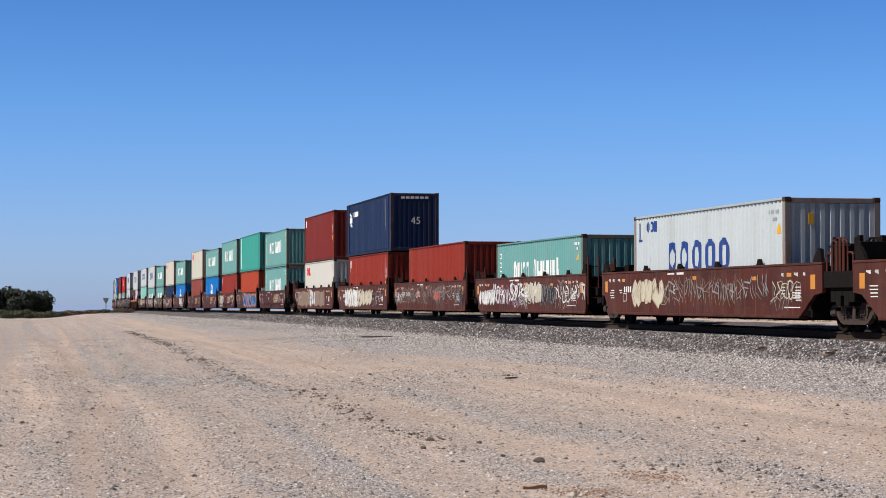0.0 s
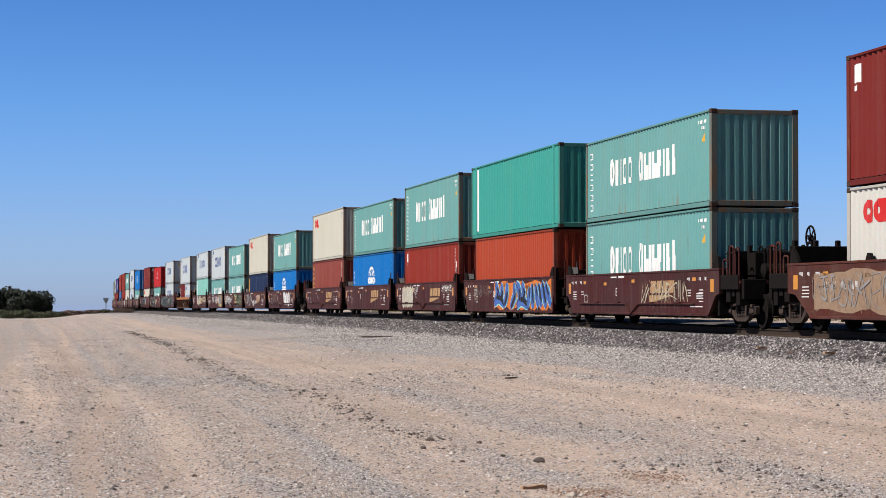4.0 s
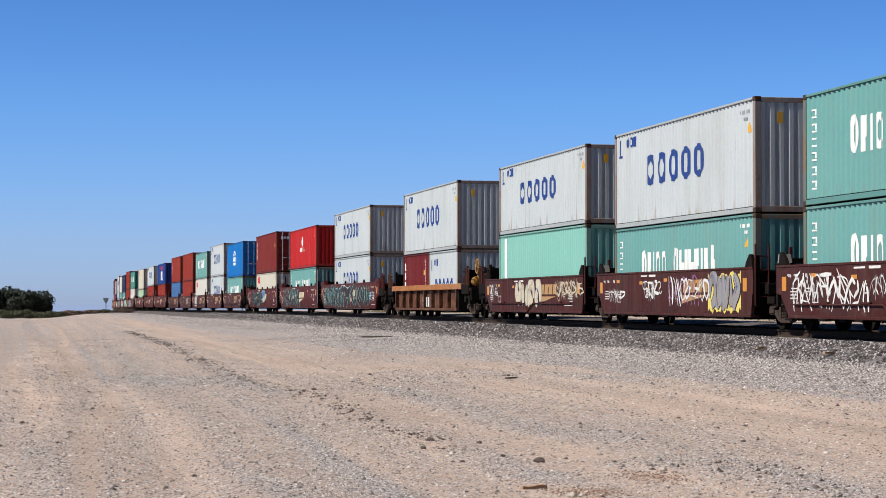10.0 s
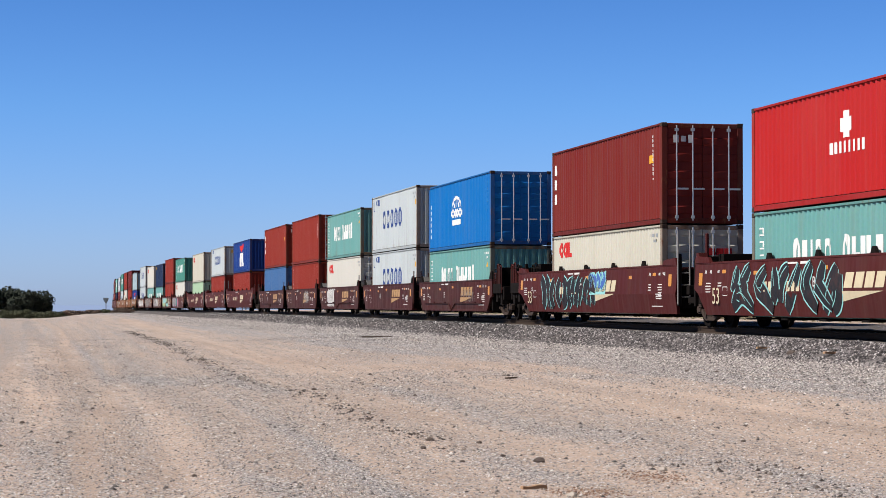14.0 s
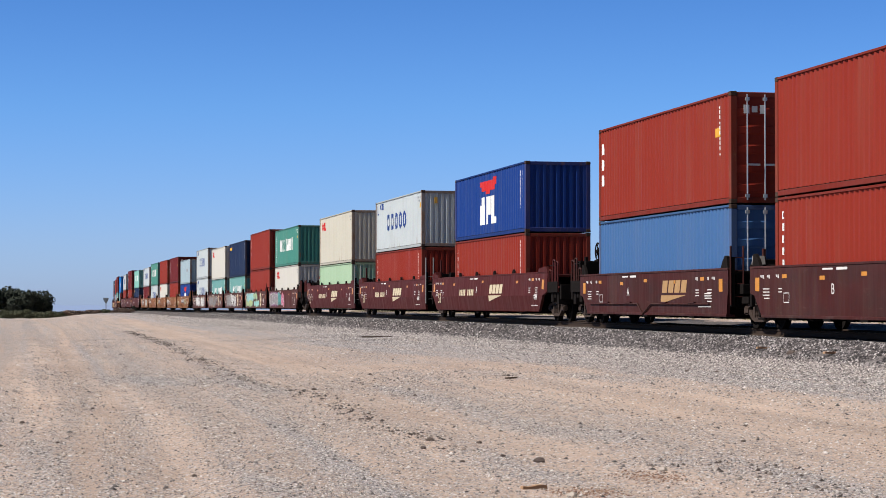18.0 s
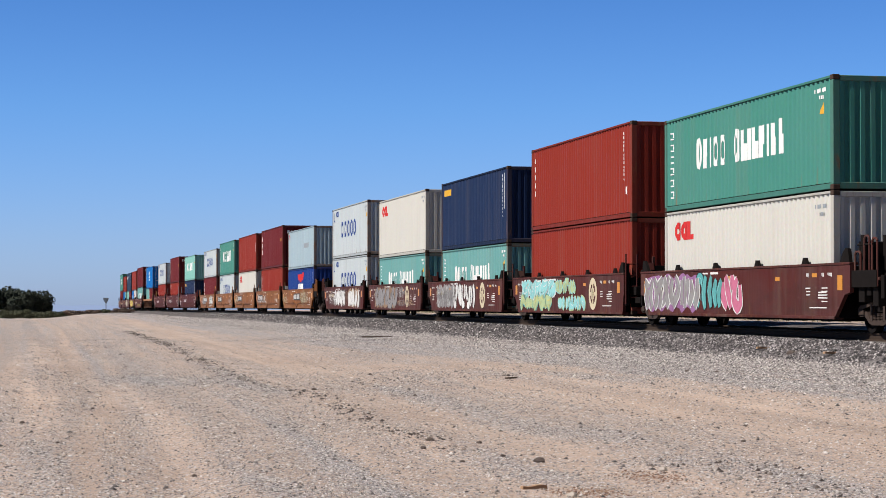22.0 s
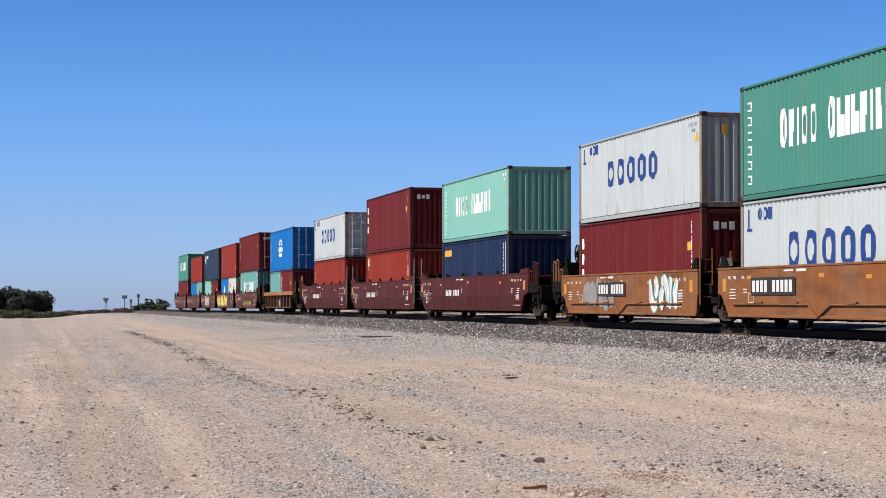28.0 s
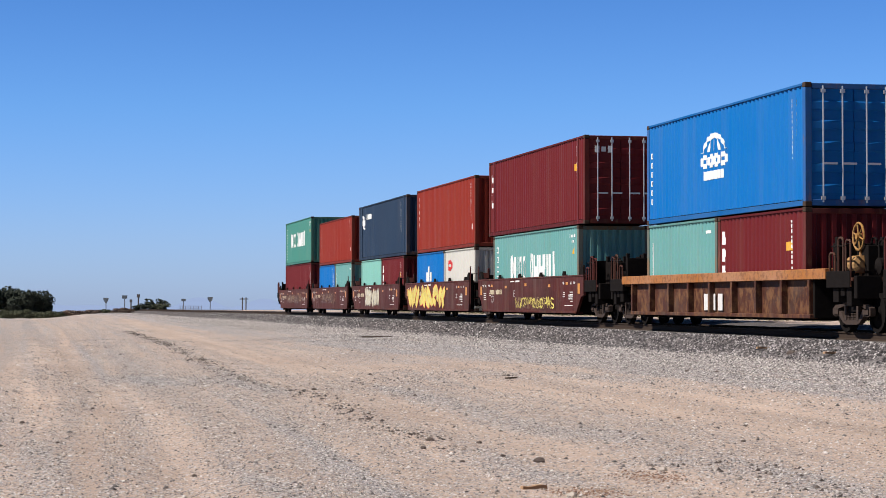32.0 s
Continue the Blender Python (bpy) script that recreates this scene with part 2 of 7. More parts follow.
def prism(outline, x0, x1):
    """A plate with that outline in y, z between x0 and x1."""
    n = len(outline)
    v = [(x0, y, z) for y, z in outline] + [(x1, y, z) for y, z in outline]
    f = [tuple(range(n)), tuple(range(n, 2 * n))[::-1]] + [(k, (k + 1) % n, n + (k + 1) % n, n + k) for k in range(n)]
    return v, f


def lathe_piece(profile, centre, n=20):
    """Turned about the x axis: profile of (x, radius)."""
    v, f = [], []
    for x, r in profile:
        for k in range(n):
            a = 2 * math.pi * k / n
            v.append((centre[0] + x, centre[1] + r * math.cos(a), centre[2] + r * math.sin(a)))
    for i in range(len(profile) - 1):
        for k in range(n):
            f.append((i * n + k, i * n + (k + 1) % n, (i + 1) * n + (k + 1) % n, (i + 1) * n + k))
    f += [tuple(range(n))[::-1], tuple(range((len(profile) - 1) * n, len(profile) * n))]
    return v, f

# ---- the ground: one sheet, higher beside the line, with a low crest ----
def ground_z(s, lat):
    # past lat 20.6 an added berm lets shaded ground close the gap under cars
    base = 0.56 * ease(20.6, 22.6, lat) + 0.06 * ease(-30, 4, lat) + 0.24 * ease(5, 15.5, lat) - 0.14 * ease(150, 240, s) * ease(9, 3, lat)
    base += 0.34 * ease(120, 200, s) * ease(2.5, 8.5, lat) * (1 - ease(11.5, 14.5, lat))
    over = ease(235, 420, s) * (1 - ease(12.5, 15.0, lat) * (1 - ease(22, 26, lat)))
    return rise(max(s, -200)) + base - 3.2 * over


def ballast_z(s, lat):
    """Height of the bed of stones under the track."""
    d = abs(lat - MID)
    top = RAIL - 0.20 + rise(s)
    # far side widened and raised: dark stone added where the train's shade falls
    if lat > MID:
        return top + 0.17 * ease(1.6, 4.0, d) - 0.3 * ease(6.5, 7.0, d)
    foot = ground_z(s, MID - 3.2 if lat < MID else MID + 3.2) - 0.12
    return top + (foot - top) * ease(1.55, 3.35, d) ** 0.85 - 0.3 * ease(3.2, 4.0, d) if d > 1.55 else top


def strip(name, ss, lats, height):
    vs = [at(s, l, height(s, l)) for s in ss for l in lats]
    n = len(lats)
    fs = [(i * n + k, i * n + k + 1, (i + 1) * n + k + 1, (i + 1) * n + k) for i in range(len(ss) - 1) for k in range(n - 1)]
    return solid(name, vs, fs, True)


def rolled(s, lat):
    z = ground_z(s, lat)
    if -20 < s < 260 and -60 < lat < 16.2:
        p = at(s, lat, 0)
        z += 0.035 * noise.noise((p.x * 0.25, p.y * 0.25, 0)) + 0.007 * noise.noise((p.x * 1.1, p.y * 1.1, 4))
        # ruts of tyres, run along the line
        for c, w, d in ((-4.6, 0.5, 0.03), (-2.9, 0.5, 0.035), (-1.0, 0.5, 0.03), (0.8, 0.5, 0.04), (2.5, 0.45, 0.02)):
            q = lat - c - 0.5 * math.sin(s * 0.03 + c)
            z -= d * math.exp(-(q / w) ** 2) - 0.5 * d * math.exp(-((abs(q) - 2 * w) / w) ** 2)
    return z


# lanes and drifts on the ground: half-widths along and across the line, strength, places (s, lat)
GRAVEL_LANES = [
    (3.0, 0.42, 0.85, [(39.6, 1.65), (38.1, 2.5), (37.9, 3.5), (34.2, 3.9)]), (2.0, 0.30, 0.80, [(32.3, 3.0), (27.3, 3.0), (23.7, 2.9), (20.2, 2.8), (17.5, 2.7), (15.4, 2.7)]),
    (2.4, 0.50, 0.75, [(33.7, 6.0), (26.7, 5.9), (22.6, 5.7), (22.0, 6.2)]), (1.2, 0.40, 0.80, [(19.1, 4.2), (17.5, 4.1), (17.2, 4.3)]), (0.9, 0.55, 0.75, [(18.1, 5.4), (18.0, 6.1), (17.3, 6.2), (16.6, 6.3), (14.7, 6.1)]),
    (5.0, 0.22, 0.70, [(84.6, -0.3), (51.0, -0.1), (34.9, 0.1)]), (5.0, 0.20, 0.75, [(81.6, 1.4), (50.7, 1.5), (34.7, 1.3)]), (5.0, 0.35, 0.70, [(75.4, 3.5), (52.9, 3.3)]),
    (1.5, 0.09, 0.90, [(24.7, 0.74), (20.6, 0.67), (17.4, 0.61), (15.8, 0.58)]), (2.2, 0.22, 0.75, [(20.7, 0.0), (17.4, 0.2), (15.9, 0.24)]), (1.8, 0.20, 0.70, [(20.4, 1.5), (16.7, 1.45)]), (1.5, 0.3, 0.70, [(17.1, 1.8), (15.6, 2.1)]),
    (2.6, 0.5, 0.75, [(36.7, 9.9), (34.9, 10.3)]), (4.0, 0.30, 0.75, [(160, 5.4), (83.6, 4.7), (54.3, 4.2), (42.3, 3.95), (35.3, 3.95)])]
BARE_LANES = [
    (3.0, 0.16, 1.0, [(34.7, 1.3), (26.4, 0.85), (20.6, 0.5), (15.9, 0.37), (12.0, 0.3)]), (9.0, 0.30, 0.8, [(230, 1.45), (96.8, 1.5), (60.0, 0.9), (42.7, 0.75)]), (2.2, 0.8, 1.0, [(43.5, 6.0), (43.9, 7.8), (41.0, 10.6)]),
    (3.8, 1.3, 0.75, [(33.0, 8.4), (30.0, 8.5), (24.9, 8.9), (20.5, 8.9), (16.0, 8.6)]), (5.0, 0.3, 0.7, [(43.1, -0.5), (30.2, 0.0)]), (8.0, 0.7, 0.9, [(154.5, 7.6), (95.1, 6.4), (58.1, 5.8), (45.2, 6.2)]),
    (2.5, 0.22, 0.6, [(29.1, 1.75), (22.9, 1.7), (18.4, 1.2)]), (3.0, 0.4, 0.7, [(29.5, 5.0), (24.0, 5.0), (20.0, 5.1)])]
DARK_LANES = [
    (1.6, 0.20, 1.0, [(120, 5.0), (83.6, 4.69), (68.3, 4.54), (54.3, 4.18), (48.0, 4.08), (42.3, 3.94), (38.6, 3.91), (35.3, 3.97), (32.7, 4.13), (30.5, 4.38), (27.4, 4.31), (25.2, 4.15), (22.0, 4.1), (21.0, 4.17)]),
    (0.9, 0.5, 0.28, [(35.3, 3.97), (34.0, 4.7), (34.9, 5.6), (37.7, 6.7), (39.0, 7.6), (37.7, 8.2), (37.8, 9.0), (38.4, 9.8)]), (0.5, 0.30, 0.8, [(18.0, 5.6), (18.0, 6.1), (17.3, 6.2), (16.6, 6.3), (15.7, 6.2), (14.7, 6.1)])]


def lane_share(s, lat, lanes):
    """How strongly each place lies in one of the lanes, 0 to 1."""
    best = np.zeros_like(s)
    for ws, wl, strength, pts in lanes:
        d2 = np.full_like(s, 1e9)
        for (a, b), (c, d) in zip(pts, pts[1:]):
            ex, ey, px, py = (c - a) / ws, (d - b) / wl, (s - a) / ws, (lat - b) / wl
            k = np.clip((px * ex + py * ey) / (ex * ex + ey * ey), 0, 1)
            d2 = np.minimum(d2, (px - k * ex) ** 2 + (py - k * ey) ** 2)
        best = np.maximum(best, strength * np.exp(-d2 ** 1.5))
    return best


def foot_of_ballast(s):
    return np.interp(s, [30, 45, 57, 72, 107], [16.1, 16.1, 15.5, 15.1, 14.9])


def gravel_cover(s, lat):
    """Share of grey gravel on the sand."""
    c = 0.40 + 0.14 * np.clip((s - 35) / 60, 0, 1) + 0.14 * np.clip((s - 50) / 40, 0, 1) * np.clip((5 - lat) / 3, 0, 1) + 0.10 * np.sin(lat * 2.1 + 0.06 * s) * np.sin(s * 0.11 + lat)
    c = np.maximum(c, lane_share(s, lat, GRAVEL_LANES)) * (1 - 0.72 * lane_share(s, lat, BARE_LANES))
    edge = np.interp(s, [20, 26, 30, 34, 38, 45, 50, 60, 110, 200], [11.2, 11.2, 10.9, 11.0, 10.8, 10.2, 9.7, 8.6, 8.2, 8.0]) + 0.35 * np.sin(s * 0.5) * np.sin(s * 0.17 + 1)
    k = np.clip((lat - edge + 0.5) / 1.2, 0, 1)
    return np.where(lat > 21.5, 0.25, np.maximum(c, 0.98 * k * k * (3 - 2 * k)))


def give_share(ob, share):
    """Writes the share of gravel at each corner of a ground mesh."""
    me = ob.data
    co = np.empty(len(me.vertices) * 3)
    me.vertices.foreach_get("co", co)
    co = co.reshape(-1, 3)
    s = -co[:, 0] * math.sin(TH) + co[:, 1] * math.cos(TH)
    bent = np.array([bend(q) for q in s])
    me.attributes.new("gravel", "FLOAT", "POINT").data.foreach_set("value", share(s, co[:, 0] * math.cos(TH) + co[:, 1] * math.sin(TH) - bent))


GROUND = ground_mat()
ss = [-900, -400, -200, -100, -50, -20] + [-10 + 1.0 * k for k in range(22)] + [12 + 0.28 * k for k in range(104)] + [41.2 + 0.67 * k for k in range(40)] + [68 + 2.5 * k for k in range(80)] + [270, 285, 300, 325, 350, 400, 500, 700, 1100, 1800, 3500]
lats = [-3500, -1500, -700, -300, -140, -80, -50, -36] + [-28 + 0.7 * k for k in range(20)] + [-14 + 0.4 * k for k in range(30)] + [-2 + 0.15 * k for k in range(90)] + [11.5 + 0.4 * k for k in range(9)] + [15.3, 16.5, 18.7, 20.5, 22, 24, 28, 40, 80, 160, 400, 1000, 2200, 3600]
ground = link("ground", strip("ground", ss, lats, rolled), GROUND)
give_share(ground, gravel_cover)
tagged(ground, "pale tan desert sand with drifts of grey gravel and tyre ruts", "ground", kind="structure")

BALLAST = ballast_mat()
bs = [-900, -300, -100, -40] + [-20 + 0.5 * k for k in range(260)] + [110 + 4 * k for k in range(60)] + [350 + 12 * k for k in range(50)]
bl = [MID + q for q in (-4.0, -3.6, -3.2, -2.9, -2.6, -2.3, -2.0, -1.8, -1.6, -1.3, -0.9, -0.4, 0.4, 0.9, 1.3, 1.6, 2.0, 2.6, 3.2, 3.8, 4.6, 5.6, 6.6, 7.0)]


def bed(s, lat):
    p = at(s, lat, 0)
    return ballast_z(s, lat) + (0.05 * noise.noise((p.x * 2.3, p.y * 2.3, 1)) if abs(lat - MID) > 1.4 else 0.01 * noise.noise((p.x * 4, p.y * 4, 1)))


ballast = link("ballast_bed", strip("ballast_bed", bs, bl, bed), BALLAST)
give_share(ballast, lambda s, lat: np.clip((foot_of_ballast(s) - lat) / 0.3 + 0.5, 0, 1))
tagged(ballast, "dark grey crushed stone ballast shoulder under the railway track", "ballast", kind="structure")

STEEL = plain("rail_steel", (0.04, 0.027, 0.02), 0.8, 0.0, 0.3, 6, 0.1)
SHINE = plain("polished_rail_head", (0.30, 0.29, 0.28), 0.4, 1.0, 0.1, 3)
TIE = plain("weathered_tie", (0.16, 0.14, 0.125), 0.9, 0, 0.35, 5)
track = tagged(new("railway_track"), "single railway track with steel rails on wooden ties", "railway track", kind="structure")
rail_profile = [(-0.07, -0.185), (0.07, -0.185), (0.07, -0.165), (0.012, -0.14), (0.012, -0.05), (0.036, -0.035), (0.036, -0.004), (0.028, 0.0), (-0.028, 0.0), (-0.036, -0.004), (-0.036, -0.035), (-0.012, -0.05), (-0.012, -0.14), (-0.07, -0.165)]
rs = [-900, -300, -60] + [-30 + 6 * k for k in range(150)]
for side in (-1, 1):
    n = len(rail_profile)
    vs = [at(s, MID + side * 0.754 + x, RAIL + rise(s) + z) for s in rs for x, z in rail_profile]
    fs = [(i * n + k, i * n + (k + 1) % n, (i + 1) * n + (k + 1) % n, (i + 1) * n + k) for i in range(len(rs) - 1) for k in range(n)]
    link("rail", solid("rail", vs, fs), STEEL, track, "rusty steel rail")
    vs = [at(s, MID + side * 0.754 + x, RAIL + rise(s) + 0.003) for s in rs for x in (-0.024, 0.024)]
    fs = [(2 * i, 2 * i + 1, 2 * i + 3, 2 * i + 2) for i in range(len(rs) - 1)]
    link("rail_head", solid("rail_head", vs, fs), SHINE, track, "bright worn rail head")

# ---- containers ----
H9, H8 = 2.896, 2.591
RUST = plain("rusty_casting", (0.055, 0.032, 0.022), 0.85, 0.2, 0.5, 12)
DARK = plain("dark_underside", (0.03, 0.028, 0.026), 0.9)
ROD = plain("galvanised_rod", (0.55, 0.56, 0.57), 0.4, 0.7, 0.2, 8)
COLOURS = {
    "mint": (0.122, 0.305, 0.29), "mint_light": (0.19, 0.43, 0.37), "dusty_red": (0.215, 0.043, 0.03), "sea_green": (0.052, 0.215, 0.172), "teal": (0.036, 0.28, 0.232),
    "white": (0.43, 0.475, 0.49), "cream": (0.49, 0.468, 0.39), "ivory": (0.515, 0.499, 0.452), "maroon": (0.16, 0.015, 0.0109),
    "brick_red": (0.222, 0.0222, 0.0112), "orange_red": (0.335, 0.0461, 0.0163), "red": (0.39, 0.012, 0.012), "wine": (0.121, 0.0105, 0.0122),
    "navy": (0.0088, 0.0215, 0.064), "slate_navy": (0.0187, 0.0373, 0.0712), "royal": (0.00646, 0.0373, 0.192), "blue": (0.0, 0.130, 0.41),
    "faded_blue": (0.0461, 0.121, 0.28), "pale_green": (0.325, 0.465, 0.31), "grey_blue": (0.298, 0.394, 0.444),
}
TALK = {"mint": "weathered mint green", "mint_light": "bright pale mint green", "sea_green": "dark sea green", "teal": "clean teal green", "white": "rust-streaked white",
        "cream": "yellowish cream", "ivory": "clean ivory white", "maroon": "dull maroon", "dusty_red": "faded dusty red-brown", "brick_red": "brick red", "orange_red": "orange red", "red": "bright red",
        "wine": "dark wine red", "navy": "dark navy blue", "slate_navy": "slate navy blue", "royal": "royal blue", "blue": "bright blue", "faded_blue": "faded scuffed blue",
        "pale_green": "pale green", "grey_blue": "repainted grey blue"}
RUSTY = {"mint": 0.95, "white": 0.93, "dusty_red": 0.8, "sea_green": 0.5,  "cream": 0.45, "grey_blue": 0.7, "maroon": 0.3, "pale_green": 0.35}
INK = {"ink_white": (0.697, 0.697, 0.68), "ink_blue": (0.017, 0.051, 0.212), "ink_red": (0.527, 0.017, 0.017), "ink_yellow": (0.637, 0.34, 0.0255), "ink_black": (0.0255, 0.0255, 0.0255), "ink_grey": (0.255, 0.281, 0.306),
       "ink_gold": (0.527, 0.357, 0.102)}


def ink(name):
    return paint(name, INK[name], 0.15, 0.55, 0.1, False)


def wave(length, pitch, flat, slope, depth):
    """The outline of a corrugated sheet from 0 to length: (place, depth inwards)."""
    n = max(1, int(length / pitch))
    lead = (length - n * pitch) / 2
    out = [(0.0, 0.0)]
    for k in range(n):
        u = lead + k * pitch
        out += [(u + flat / 2, 0.0), (u + flat / 2 + slope, depth), (u + flat / 2 + slope + (pitch - flat - 2 * slope), depth), (u + pitch - flat / 2, 0.0)]
    out.append((length, 0.0))
    return out


def panel_mesh(name, length, height, shape):
    """A corrugated sheet with a flat back, from 0 to length along y, 0 to height, outside towards -x."""
    n = len(shape)
    vs = [(d, u, z) for z in (0, height) for u, d in shape] + [(0.07, 0, 0), (0.07, length, 0), (0.07, 0, height), (0.07, length, height)]
    fs = [(k, k + 1, n + k + 1, n + k) for k in range(n - 1)]
    fs += [tuple(range(n)) + (2 * n + 1, 2 * n), tuple(range(n, 2 * n)) + (2 * n + 3, 2 * n + 2), (2 * n, 2 * n + 1, 2 * n + 3, 2 * n + 2), (0, n, 2 * n + 2, 2 * n), (n - 1, 2 * n - 1, 2 * n + 3, 2 * n + 1)]
    return solid(name, vs, fs)


def depth_at(shape, u):
    for (a, da), (b, db) in zip(shape, shape[1:]):
        if a <= u <= b:
            return da + (db - da) * (u - a) / max(1e-6, b - a)
    return 0.0


def mark_mesh(name, rects, shape):
    """Paint on a corrugated sheet: rectangles and slanted bars (u0, u1, z0, z1, lean) that follow its folds."""
    pieces = []
    for i, r in enumerate(rects):
        u0, u1, z0, z1 = r[:4]
        lift = 0.005 + 0.0007 * (i % 12)
        if len(r) == 6:
            # a slice of a curve: lower and upper edge at both ends
            u0, a0, b0, u1, a1, b1 = r
            cuts = sorted({u0, u1, *[u for u, _ in shape if u0 < u < u1]})
            vs = []
            for u in cuts:
                k = (u - u0) / (u1 - u0)
                vs += [(depth_at(shape, u) - lift, u, a0 + (a1 - a0) * k), (depth_at(shape, u) - lift, u, b0 + (b1 - b0) * k)]
            pieces.append((vs, [(2 * k, 2 * k + 1, 2 * k + 3, 2 * k + 2) for k in range(len(cuts) - 1)]))
            continue
        lean = r[4] if len(r) > 4 else 0.0
        cuts = sorted({u0, u1, *[u for u, _ in shape if u0 < u < u1]})
        vs = [(depth_at(shape, u) - lift, u + lean * (z - z0), z) for u in cuts for z in (z0, z1)] if not lean else [(depth_at(shape, u + lean * (z - z0)) - lift, u + lean * (z - z0), z) for u in cuts for z in (z0, z1)]
        pieces.append((vs, [(2 * k, 2 * k + 1, 2 * k + 3, 2 * k + 2) for k in range(len(cuts) - 1)]))
    return join(name, pieces)


SIDE_WAVE = (0.278, 0.072, 0.068, 0.036)
END_WAVE = (0.25, 0.105, 0.026, 0.046)


def oval(u, z, w, h, t, n=12, power=2.6):
    """A hollow rounded shape of stroke t, in slices."""
    def edge(x, ww, hh):
        q = abs(x) / ww
        return hh * (1 - q ** power) ** (1 / power) if q < 1 else 0.0
    cu, cz, out = u + w / 2, z + h / 2, []
    xs = sorted({-w / 2 * math.cos(math.pi * k / n) for k in range(n + 1)} | {-(w / 2 - t), w / 2 - t})
    for x0, x1 in zip(xs, xs[1:]):
        o0, o1 = edge(x0, w / 2, h / 2), edge(x1, w / 2, h / 2)
        i0, i1 = edge(x0, w / 2 - t, h / 2 - t), edge(x1, w / 2 - t, h / 2 - t)
        if i0 == 0 and i1 == 0:
            out.append((cu + x0, cz - o0, cz + o0, cu + x1, cz - o1, cz + o1))
        else:
            out += [(cu + x0, cz + i0, cz + o0, cu + x1, cz + i1, cz + o1), (cu + x0, cz - o0, cz - i0, cu + x1, cz - o1, cz - i1)]
    return out


def ring_rects(u, z, w, h, t):
    """A hollow letter shape."""
    if min(w, h) > 0.4:
        return oval(u, z, w, h, t)
    c = 0.22 * h
    return [(u, u + t, z + c, z + h - c), (u + w - t, u + w, z + c, z + h - c), (u + t * 0.7, u + w - t * 0.7, z, z + t), (u + t * 0.7, u + w - t * 0.7, z + h - t, z + h),
            (u + t * 0.3, u + t * 1.2, z + t * 0.5, z + c), (u + w - t * 1.2, u + w - t * 0.3, z + t * 0.5, z + c), (u + t * 0.3, u + t * 1.2, z + h - c, z + h - t * 0.5), (u + w - t * 1.2, u + w - t * 0.3, z + h - c, z + h - t * 0.5)]


def glyphs(u, z0, z1, n, w, rng):
    """A column of small signs, as bars."""
    out, step = [], (z1 - z0) / n
    for k in range(n):
        z = z0 + k * step
        h = step * 0.62
        out += [(u, u + w, z, z + h * 0.2), (u, u + w * 0.24, z, z + h), (u + w * 0.7, u + w, z + h * 0.3, z + h)][: rng.choice((2, 3, 3))]
        out.append((u + w * 0.1, u + w * 0.9, z + h * 0.8, z + h))
    return out


def codes(L, H, rng):
    """The small rows of numbers at the upper end of a container's side."""
    u = L - 1.05
    rows = [(u - 0.12, u + 0.62, H * 0.87, H * 0.87 + 0.09), (u + 0.14, u + 0.5, H * 0.81, H * 0.81 + 0.08)]
    return [(a + k * (b - a) / 5, a + (k + 0.7) * (b - a) / 5, c, d) for a, b, c, d in rows for k in range(5)]


def dashes(u, z0, z1, n, w=0.055):
    """A column of small signs."""
    step = (z1 - z0) / n
    return [(u, u + w, z0 + k * step, z0 + k * step + step * (0.72 if k % 3 else 0.45)) for k in range(n)]


